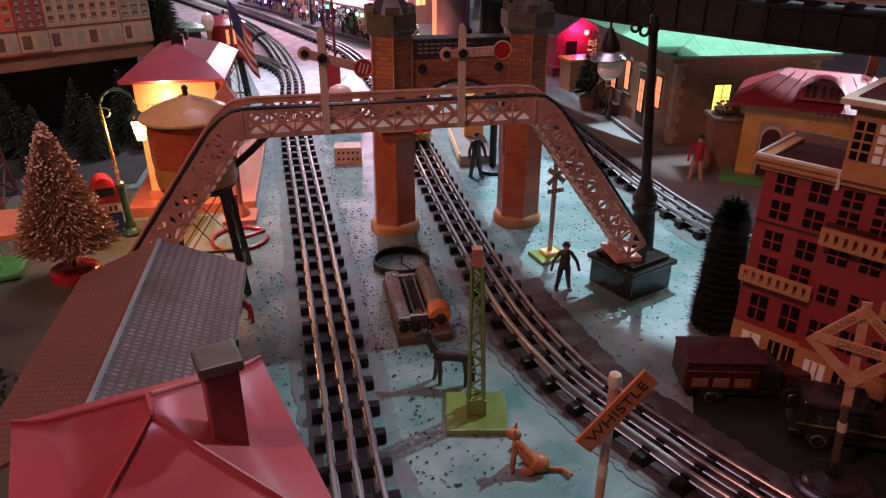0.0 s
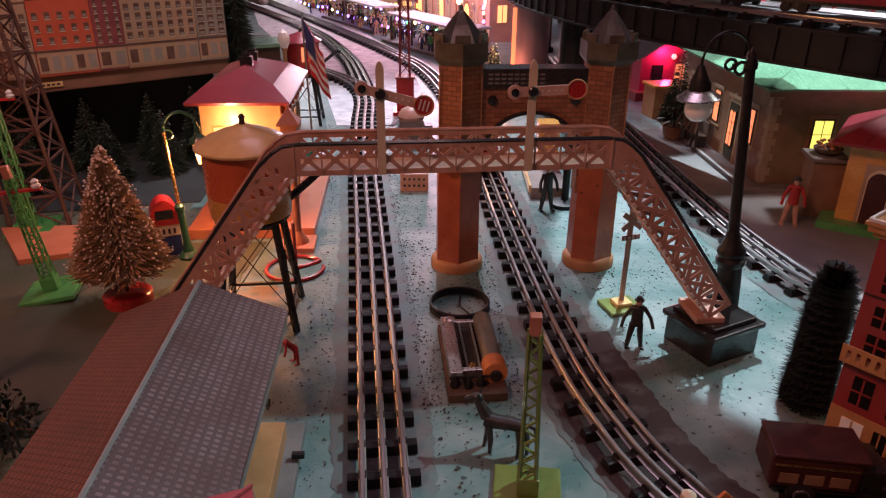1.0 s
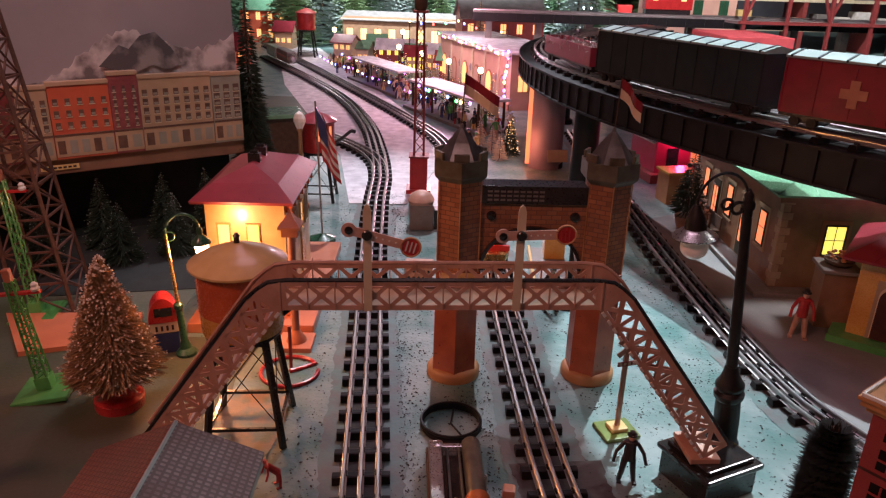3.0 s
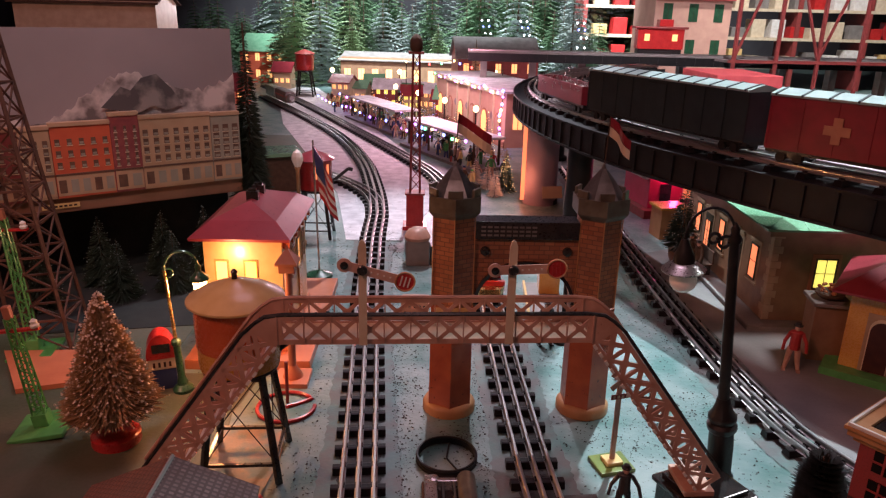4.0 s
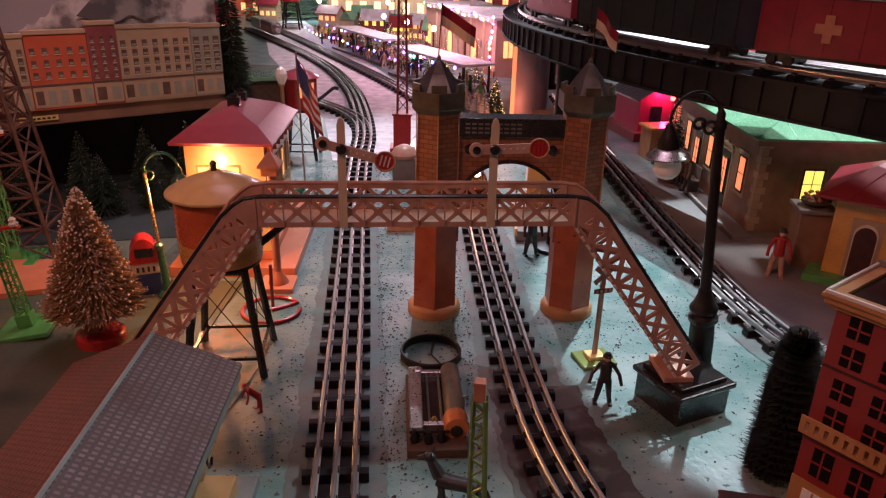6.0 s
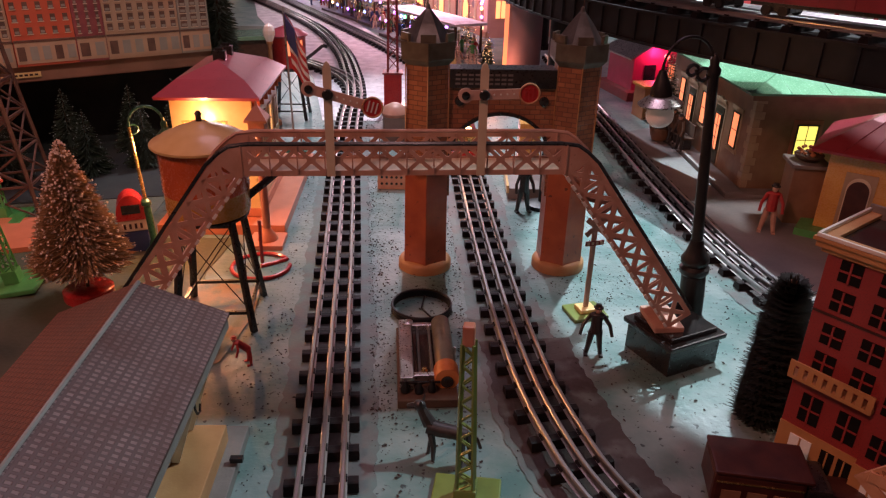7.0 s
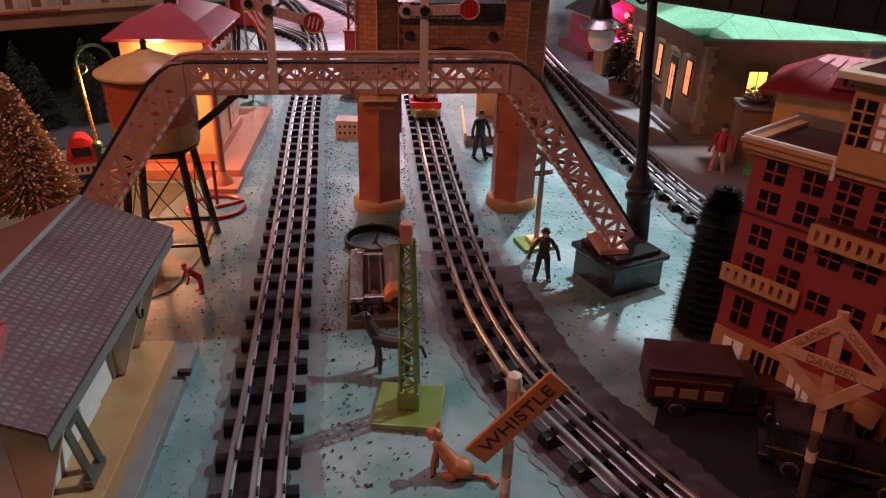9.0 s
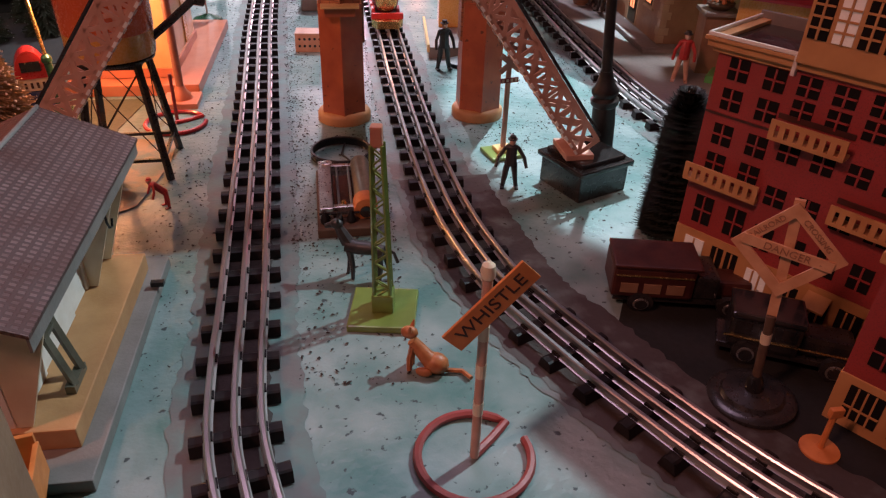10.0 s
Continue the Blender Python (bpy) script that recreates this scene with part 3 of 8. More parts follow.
def lattice(bm, a, b, up, n, th=0.0012, heavy=1.0):
    """A pressed girder web from a to b, up high: chords, posts and crossed bars."""
    a, b, up = Vector(a), Vector(b), Vector(up)
    for k in (0.06, 0.94):
        bar(bm, a + up * k, b + up * k, th, 0.0046)
    for i in range(n):
        p, q = a + (b - a) * (i / n), a + (b - a) * ((i + 1) / n)
        mid = (p + q) / 2 + up * 0.5
        w = (q - p) * 0.16
        bar(bm, p + up * 0.08, q + up * 0.92, th, 0.0034 * heavy)
        bar(bm, q + up * 0.08, p + up * 0.92, th * 0.94, 0.0034 * heavy)
        bar(bm, mid - w, mid + w, th * 1.06, 0.0062 * heavy)
        bar(bm, p, p + up, th * 0.9, 0.0030 * heavy)
    bar(bm, b, b + up, th, 0.0046)
    return bm


def footbridge():
    f = thing("footbridge", "dusty pink pressed-tin footbridge with sloping ends over the tracks", "footbridge", BR)
    wide = 0.0195
    up = (0, 0, ZT - ZB)
    for y in (-wide, wide):
        part("span_girder", lattice(bmesh.new(), (-HALF, y, ZB), (HALF, y, ZB), up, 12), "mojave", f)
        for s in (-1, 1):
            a, b = Vector((s * HALF, y, ZB)), Vector((s * (HALF + FOOT), y, 0.046))
            d = (b - a).normalized()
            nrm = Vector((-d.z * s, 0, d.x * s)) * 0.027
            if nrm.z < 0:
                nrm = -nrm
            part("ramp_girder", lattice(bmesh.new(), a, b, nrm, 8, heavy=1.2), "mojave", f)
            for i in range(20):
                p = a.lerp(b, (i + 0.6) / 20)
                part("step_end", B((0.0052, 0.0014, 0.0026), (0, 0, -0.0013), Matrix.Translation(p + Vector((0, 0.0016 if y > 0 else -0.0016, 0))) @ R(0, s * math.degrees(math.atan2(-d.z, abs(d.x))), 0)), "white", f, "pale step end")
            part("knee_plate", prism(bmesh.new(), [(s * (HALF - 0.006), ZB), (s * (HALF + 0.004), ZB - 0.002), (s * (HALF + 0.024), ZB + 0.014), (s * (HALF + 0.012), ZT - 0.003), (s * (HALF - 0.004), ZT)], -0.0009, 0.0009, T(0, y, 0) @ R(90, 0, 0)), "mojave", f)
        hr = []
        for s in (-1, 1):
            foot = (s * (HALF + FOOT + 0.022), y, 0.066)
            knee = [(s * (HALF + 0.030), y, 0.2165), (s * (HALF + 0.019), y, 0.2265), (s * (HALF + 0.010), y, 0.2325), (s * (HALF - 0.006), y, 0.2345)]
            hr.append([foot] + knee)
        part("handrail", Tb(hr[0] + hr[1][::-1], 0.0018, 6), "black" if y < 0 else "mojave", f, "dark rounded handrail", True)
    part("walkway", B((2 * HALF, 2 * wide - 0.002, 0.0012), (0, 0, ZB + 0.001)), "ivory", f)
    for s in (-1, 1):
        bm = bmesh.new()
        a, b = Vector((s * HALF, 0, ZB + 0.001)), Vector((s * (HALF + FOOT), 0, 0.047))
        d = b - a
        box(bm, (2 * wide - 0.002, 0.0012, d.length), m=Matrix.Translation(a) @ Matrix(((0, s * -d.normalized().z, d.normalized().x, 0), (1, 0, 0, 0), (0, abs(d.normalized().x), d.normalized().z, 0), (0, 0, 0, 1))))
        part("ramp_floor", bm, "terra", f)
        for i in range(18):
            p = a + d * (i + 0.5) / 18
            part("step", B((0.005, 2 * wide - 0.003, 0.0016), (p.x, 0, p.z + 0.0008)), "white" if i % 2 else "mojave", f)
        part("shoe", B((0.030, 0.046, 0.006), (s * (HALF + FOOT + 0.003), 0, 0.0405), None, 0.001), "mojave", f)
    return f


footbridge()


def plinth(m):
    p = thing("bridge_pedestal", "dark maroon stepped pedestal under the footbridge end", "pedestal", m, "footbridge pedestals")
    part("block", B((0.066, 0.064, 0.030), (0, 0, 0), None, 0.0015), "black", p)
    part("ledge", B((0.074, 0.072, 0.006), (0, 0, 0.030), None, 0.0018), "dark", p, "glossy projecting ledge")
    part("top_step", B((0.060, 0.058, 0.005), (0, 0, 0.036), None, 0.0015), "dark", p)
    return p


PED = plinth(T(0.4500, 0.7125, 0) @ R(0, 0, 24))
copy_thing(PED, T(-0.0865, 0.690, 0) @ R(0, 0, 2.3))


def semaphore(x, arm_deg, disc_mat, group="signals on the footbridge"):
    m = BR @ T(x, -0.0225, 0)
    s = thing("semaphore_signal", "cream semaphore post with perforated red-disc arm on the footbridge", "semaphore signal", m, group)
    post = bmesh.new()
    prism(post, [(-0.0036, ZB), (0.0036, ZB), (0.0034, 0.297), (0.0021, 0.3015), (0, 0.3035), (-0.0021, 0.3015), (-0.0034, 0.297)], -0.001, 0.001, R(90, 0, 0))
    part("post", post, "ivory", s)
    hub = T(0, -0.0025, 0.2775) @ R(0, arm_deg, 0)
    arm = bmesh.new()
    prism(arm, [(-0.0125, -0.004), (0.030, -0.0042), (0.030, 0.0042), (-0.0125, 0.004)], -0.0006, 0.0006, hub @ R(90, 0, 0))
    part("arm", arm, "palepink", s, "faded pink signal arm")
    part("disc", L([(0.0085, 0), (0.0085, 0.0014), (0.008, 0.0018)], 24, hub @ T(0.0375, 0.0008, 0) @ R(90, 0, 0)), "red", s, "red disc with pale rim", True)
    part("disc_rim", Tb([(hub @ Vector((0.0375 + 0.0082 * math.cos(a), -0.0012, 0.0082 * math.sin(a)))) for a in [k * math.pi / 12 for k in range(24)]], 0.0008, 6, True), "signtan", s)
    for k in range(3):
        part("slot", B((0.0012, 0.0006, 0.009), (0.0340 + 0.0034 * k, -0.0014, -0.0045), hub), disc_mat, s)
    part("lens_ring", L([(0.0062, 0), (0.0062, 0.0016), (0.005, 0.0018)], 18, hub @ T(-0.0155, 0.0008, 0) @ R(90, 0, 0)), "palepink", s, "", True)
    part("lens", L([(0.0034, 0), (0.0034, 0.0024), (0.0015, 0.003)], 14, hub @ T(-0.0155, 0.0005, 0) @ R(90, 0, 0)), "dark", s, "dark lens", True)
    part("hub", L([(0.0044, 0), (0.0044, 0.0024), (0.0035, 0.0032)], 14, hub @ T(0, 0, 0) @ R(90, 0, 0)), "black", s, "black pivot boss", True)
    for k in range(4):
        part("hole", L([(0.0008, 0), (0.0008, 0.0006)], 8, hub @ T(0.008 + 0.0055 * k, -0.0006, 0) @ R(90, 0, 0)), "white", s)
    return s


semaphore(-0.0645, 16, "white")
semaphore(0.0635, -2, "red")


# ---------------------------------------------------------------- small repeated forms
def figure(name, label, h, m, mats, stoop=0.0, arms=0.35, group=""):
    """A cast toy figure as one mesh; mats: legs, coat, head, hat."""
    bm = bmesh.new()
    k = h / 0.06

    def add(fn, idx):
        n0 = len(bm.faces)
        fn()
        bm.faces.ensure_lookup_table()
        for f in bm.faces[n0:]:
            f.material_index = idx

    lean = Vector((0, -stoop, 0))
    add(lambda: [tube(bm, [(s * 0.0075 * k, 0, 0), (s * 0.0055 * k, 0.001 * k, 0.012 * k), (s * 0.0035 * k, 0, 0.029 * k)], 0.0022 * k, 7, r2=0.0036 * k) for s in (-1, 1)], 0)
    add(lambda: [box(bm, (0.004 * k, 0.009 * k, 0.002 * k), (s * 0.0078 * k, -0.002 * k, 0)) for s in (-1, 1)], 0)
    hip, sh = Vector((0, 0, 0.027 * k)), Vector((0, 0, 0.047 * k)) + lean * k
    add(lambda: tube(bm, [hip, hip.lerp(sh, 0.4), hip.lerp(sh, 0.85), sh], 0.0062 * k, 9, r2=0.0052 * k), 1)
    add(lambda: ball(bm, sh, 0.0062 * k, (1.25, 0.8, 0.5)), 1)
    add(lambda: [tube(bm, [sh + Vector((s * 0.006 * k, 0, 0)), sh + Vector((s * (0.009 + arms * 0.01) * k, -0.002 * k, -0.011 * k)), sh + Vector((s * (0.009 + arms * 0.016) * k, -0.006 * k, -0.021 * k))], 0.0022 * k, 6, r2=0.0018 * k) for s in (-1, 1)], 1)
    add(lambda: ball(bm, sh + Vector((0, -0.001 * k, 0.0065 * k)) + lean * k * 0.2, 0.0038 * k, (0.9, 1, 1.15)), 2)
    add(lambda: lathe(bm, [(0.0052 * k, 0), (0.0052 * k, 0.0008 * k), (0.0036 * k, 0.001 * k), (0.003 * k, 0.0038 * k)], 10, T(*(sh + Vector((0, 0, 0.0085 * k)) + lean * k * 0.2))), 3)
    ob = part(name, bm, mats, None, "", True, m)
    return tagged(ob, label, "toy figure", group)


def brush_tree(name, label, h, r, m, needle, tips=None, seed=1, rows=34, foot=None, trunk=0.12, dens=46, group="", droop=0.25, power=0.85):
    """A bottle-brush fir: wire trunk with rings of bristles, longer towards the foot."""
    t = thing(name, label, "tree", m, group)
    rnd = random.Random(seed)
    part("trunk", Tb([(0, 0, 0), (0, 0, h * 0.5), (0, 0, h)], h * 0.012, 6, r2=h * 0.004), "bark", t)
    bm, tp = bmesh.new(), bmesh.new()
    for i in range(rows):
        f = i / (rows - 1)
        z = h * (trunk + (1 - trunk) * f)
        rr = r * (1 - f) ** power + r * 0.05
        n = int(dens * (0.35 + 0.65 * (1 - f)))
        for k in range(n):
            a = 2 * math.pi * (k + rnd.random()) / n
            q = rr * rnd.uniform(0.80, 1.05)
            d = Vector((math.cos(a), math.sin(a), 0))
            p0 = Vector((0, 0, z + rnd.uniform(-0.4, 0.4) * h / rows))
            p1 = p0 + d * q + Vector((0, 0, -q * droop * rnd.uniform(0.3, 1.3)))
            s = Vector((-d.y, d.x, 0)) * q * 0.045
            mid = p0.lerp(p1, 0.6)
            v = [bm.verts.new(c) for c in (p0, mid + s, p1, mid - s)]
            bm.faces.new(v)
            u = Vector((0, 0, q * 0.05))
            v = [bm.verts.new(c) for c in (p0, mid + u, p1, mid - u)]
            bm.faces.new(v)
            if tips and rnd.random() < 0.34:
                e = h * rnd.uniform(0.005, 0.0115)
                box(tp, (e, e, e * 0.7), m=Matrix.Translation(p0.lerp(p1, rnd.uniform(0.75, 1.02))) @ R(rnd.uniform(0, 90), rnd.uniform(0, 90), 0))
    part("bristles", bm, needle, t)
    if tips:
        tagged(part("frost", tp, tips, t), "frosted white flakes", kind="stuff")
    if foot:
        part("foot", L([(0.027, 0), (0.0275, 0.002), (0.0275, 0.011), (0.025, 0.013), (0.003, 0.0135)], 22), foot, t, "red round foot", True)
    return t


def ring_base(bm, r, tubr, gap=True, z=None):
    """An open ring of wire whose end turns in to the middle."""
    z = z or tubr
    a0 = radians(35)
    pts = [(r * math.cos(a0 + k * (2 * math.pi - 0.5) / 30), r * math.sin(a0 + k * (2 * math.pi - 0.5) / 30), z) for k in range(31)]
    e = Vector(pts[0])
    pts = [(0, 0, z), tuple(e * 0.55)] + pts
    return tube(bm, pts, tubr, 7)


# ---------------------------------------------------------------- left side: freight shed
SHED = T(-0.034, 0.0, 0)


def freight_shed():
    s = thing("freight_shed", "old tin freight shed with shingled gable roof and tan loading deck", "freight shed", SHED)
    y0, y1 = 0.352, 0.598
    zr, ze, hw = 0.146, 0.118, 0.067
    part("slab", B((0.150, y1 - y0 - 0.005, 0.010), (-0.001, (y0 + y1) / 2 - 0.004, 0), None, 0.001), "stone", s, "grey base slab")
    part("loading_deck", B((0.122, y1 - y0 - 0.05, 0.016), (0.0, (y0 + y1) / 2, 0.010), None, 0.001), "tan", s, "tan loading deck")
    for nm, x in (("front_wall", 0.026), ("rear_wall", -0.036)):
        part(nm, B((0.003, y1 - y0 - 0.06, ze - 0.020), (x, (y0 + y1) / 2, 0.026)), "white", s)
    for y in (y0 + 0.031, y1 - 0.031):
        part("end_wall", prism(bmesh.new(), [(-0.036, 0.026), (0.026, 0.026), (0.026, ze - 0.001), (-0.004, zr - 0.006), (-0.036, ze - 0.001)], -0.0015, 0.0015, T(0, y, 0) @ R(90, 0, 0)), "white", s)
    for k in range(3):
        yy = y0 + 0.062 + k * 0.062
        part("door", B((0.0022, 0.030, 0.062), (0.0285, yy, 0.0265), None, 0.0006), "white", s, "pale sliding door")
        part("door_rail", B((0.003, 0.038, 0.003), (0.0292, yy, 0.0905)), "iron", s)
    for yy in (y1 - 0.032, y1 - 0.070, y0 + 0.030):
        part("brace", prism(bmesh.new(), [(0.0275, 0.027), (0.036, 0.027), (0.0655, ze - 0.004), (0.0275, ze - 0.001)], -0.0012, 0.0012, T(0, yy, 0) @ R(90, 0, 0)), "ivory", s, "pale eave bracket")
    part("eave_board", B((0.0016, y1 - y0 - 0.004, 0.010), (hw - 0.002, (y0 + y1) / 2, ze - 0.0125)), "stone", s)
    for sgn, mt in ((1, "shingle_grey"), (-1, "shingle_brown")):
        bm = bmesh.new()
        prism(bm, [(0, zr), (sgn * hw, ze), (sgn * hw, ze - 0.0025), (0, zr - 0.0025)][::sgn], -(y1 - y0) / 2, (y1 - y0) / 2, T(0, (y0 + y1) / 2, 0) @ R(90, 0, 0))
        part("roof_slope", bm, mt, s, "weathered grey pressed shingles" if sgn > 0 else "brown pressed shingles")
    part("ridge_cap", Tb([(0, y0, zr), (0, y1, zr)], 0.0018, 6), "stone", s)
    for a, b, r in (((0.052, y0 + 0.075, 0.030), (0.034, y0 + 0.085, 0.082), 0.004), ((0.052, y0 + 0.060, 0.030), (0.034, y0 + 0.070, 0.082), 0.004), ((0.050, y0 + 0.056, 0.029), (0.050, y0 + 0.080, 0.029), 0.006), ((0.040, y0 + 0.064, 0.064), (0.040, y0 + 0.084, 0.064), 0.003)):
        bm = bmesh.new()
        bar(bm, a, b, r)
        part("leaning_frame", bm, "patina", s, "grey leaning hand-barrow frame")
    hook = [(0.064, 0.50, 0.112), (0.064, 0.50, 0.098), (0.064, 0.503, 0.092), (0.064, 0.508, 0.090), (0.064, 0.511, 0.095)]
    part("hook", Tb(hook, 0.0009, 5), "iron", s)
    part("bolt", B((0.010, 0.005, 0.004), (0.074, 0.545, 0.012)), "iron", s)
    return s


freight_shed()


def near_house():
    """Gloss red roof of a tin house close under the lens; the slopes sweep out at the eaves. Local x runs along the ridge, towards the near gable."""
    m = T(0.045, 0.221, 0) @ R(0, 0, math.degrees(math.atan2(-0.95, 0.30)))
    h = thing("tin_house", "tin house with glossy red flared hip roof and chimney", "house", m)
    part("wall", B((0.068, 0.062, 0.224), (0.006, 0, 0)), "brownwall", h)
    bm = bmesh.new()
    L0 = 0.012
    prof = ((0.0, 0.0006, 0.2575), (0.010, 0.010, 0.2508), (0.020, 0.020, 0.2440), (0.031, 0.031, 0.2370), (0.038, 0.038, 0.2335), (0.0445, 0.0445, 0.2312), (0.0450, 0.0450, 0.2280), (0.030, 0.030, 0.2245))
    rings = [[bm.verts.new((x, y, z)) for x, y in ((L0 + a, b), (-a, b), (-a, -b), (L0 + a, -b))] for a, b, z in prof]
    for a, b in zip(rings, rings[1:]):
        for i in range(4):
            bm.faces.new((a[(i + 1) % 4], a[i], b[i], b[(i + 1) % 4]))
    bm.faces.new(rings[0])
    bm.faces.new(rings[-1][::-1])
    bmesh.ops.recalc_face_normals(bm, faces=bm.faces)
    part("roof", bm, "redgloss", h, "glossy red enamel hip roof", True)
    for far in (0, 1):
        for sy in (-1, 1):
            part("hip_seam", Tb([((L0 + a) if far else -a, sy * b, z + 0.0004) for a, b, z in prof[:6]], 0.0008, 6), "redgloss", h, "", True)
    part("ridge_seam", Tb([(0, 0, 0.2578), (L0, 0, 0.2578)], 0.0010, 6), "redgloss", h, "", True)
    part("chimney", B((0.0105, 0.0105, 0.036), (0.012, 0.021, 0.234), None, 0.0008), "steelred", h, "dark red square chimney")
    part("chimney_cap", B((0.0135, 0.0135, 0.004), (0.012, 0.021, 0.270), None, 0.001), "patina", h, "grey-green chimney cap")


near_house()


# ---------------------------------------------------------------- water tower and its neighbours
def water_tower(m, tank, bottom, lid, scale=1.0, spout=True, label="", stand="black"):
    w = thing("water_tower", label, "water tower", m @ Matrix.Diagonal((scale, scale, scale, 1)), "water towers")
    f = 0.040
    for sx in (-1, 1):
        for sy in (-1, 1):
            bm = bmesh.new()
            bar(bm, (sx * f, sy * f, 0), (sx * 0.026, sy * 0.026, 0.122), 0.0058)
            part("leg", bm, stand, w)
    for z, k in ((0.022, 0.0365), (0.118, 0.0265)):
        for a in range(4):
            mm = R(0, 0, 90 * a)
            bm = bmesh.new()
            bar(bm, mm @ Vector((-k, -k, z)), mm @ Vector((k, -k, z)), 0.0034)
            part("rail", bm, stand, w)
    for a in range(4):
        mm = R(0, 0, 90 * a)
        bm = bmesh.new()
        tube(bm, [mm @ Vector((-0.036, -0.036, 0.026)), mm @ Vector((0.027, -0.027, 0.114))], 0.0006, 5)
        tube(bm, [mm @ Vector((0.036, -0.036, 0.026)), mm @ Vector((-0.027, -0.027, 0.114))], 0.0006, 5)
        part("tie_rod", bm, "iron", w)
    part("platform", L([(0.036, 0.120), (0.040, 0.1215), (0.040, 0.1235)], 28), stand, w, "", True)
    part("tank_bottom", L([(0.036, 0.1235), (0.0415, 0.126), (0.0425, 0.134), (0.0425, 0.150)], 32), bottom, w, "ochre lower tank band", True)
    part("tank", L([(0.0425, 0.150), (0.0432, 0.152), (0.0438, 0.198), (0.0445, 0.200)], 32), tank, w, "orange-red tank wall", True)
    part("lid", L([(0.0490, 0.1975), (0.0500, 0.1985), (0.0500, 0.2005), (0.0485, 0.2020), (0.0400, 0.2062), (0.0385, 0.2078), (0.024, 0.2140), (0.010, 0.2185), (0.007, 0.2205), (0.001, 0.2210)], 36), lid, w, "glossy conical lid", True)
    part("finial", L([(0.0032, 0.2205), (0.0028, 0.226), (0.0038, 0.228), (0.0015, 0.231)], 12), stand, w, "", True)
    if spout:
        bm = bmesh.new()
        tube(bm, [(0.040, 0.002, 0.140), (0.060, 0.010, 0.154), (0.082, 0.020, 0.171)], 0.0042, 8)
        tube(bm, [(0.082, 0.020, 0.171), (0.092, 0.024, 0.168)], 0.0048, 8)
        part("spout", bm, stand, w, "raised black spout", True)
    return w


water_tower(T(-0.031, 0.797, 0) @ R(0, 0, 3), "tank", "tankbottom", "cream", label="orange-red tin water tower on black lattice legs")
tagged(part("tower_pad", prism(bmesh.new(), [(-0.085, 0.69), (-0.03, 0.685), (-0.012, 0.70), (-0.004, 0.74), (0.004, 0.80), (0.0, 0.86), (-0.08, 0.87)], 0.0012, 0.0017), "padtan"), "mottled tan patch under the water tower", "ground patch", kind="structure")
figure("crouching_figure", "small stooping red toy figure beside the shed", 0.036, T(0.018, 0.700, 0) @ R(0, 0, -60), ["figred", "figred", "flesh", "figred"], 0.018, 0.2)

brush_tree("bottle_brush_tree", "gold bottle-brush fir with frosted flakes on a red foot", 0.186, 0.056, T(-0.192, 0.836, 0.001), "needle_gold", "snowtip", 3, 60, "red", 0.25, 92, "", 0.06)


def mailbox(m):
    b = thing("mailbox", "toy mailbox with red domed top and blue foot", "mailbox", m)
    part("foot", B((0.034, 0.024, 0.030), (0, 0, 0), None, 0.002), "blue", b, "blue lower box")
    part("band", B((0.036, 0.026, 0.016), (0, 0, 0.030), None, 0.002), "ivory", b, "cream middle band")
    bm = bmesh.new()
    N = 14
    prism(bm, [(0.019 * math.cos(math.pi * i / N), 0.046 + 0.034 * math.sin(math.pi * i / N)) for i in range(N + 1)], -0.014, 0.014, R(90, 0, 0))
    part("dome", bm, "red", b, "red domed hood", True)
    part("slot", B((0.022, 0.002, 0.012), (0, -0.0142, 0.055), None, 0.0006), "dark", b, "dark letter slot")
    part("flap", B((0.018, 0.0016, 0.006), (0, -0.0156, 0.060), R(-12, 0, 0)), "city_grey", b)
    for k in range(4):
        part("letter_bar", B((0.0028, 0.0006, 0.007), (-0.010 + 0.0066 * k, -0.0134, 0.034)), "ink", b)


mailbox(T(-0.182, 0.966, 0.001) @ R(0, 0, 20))


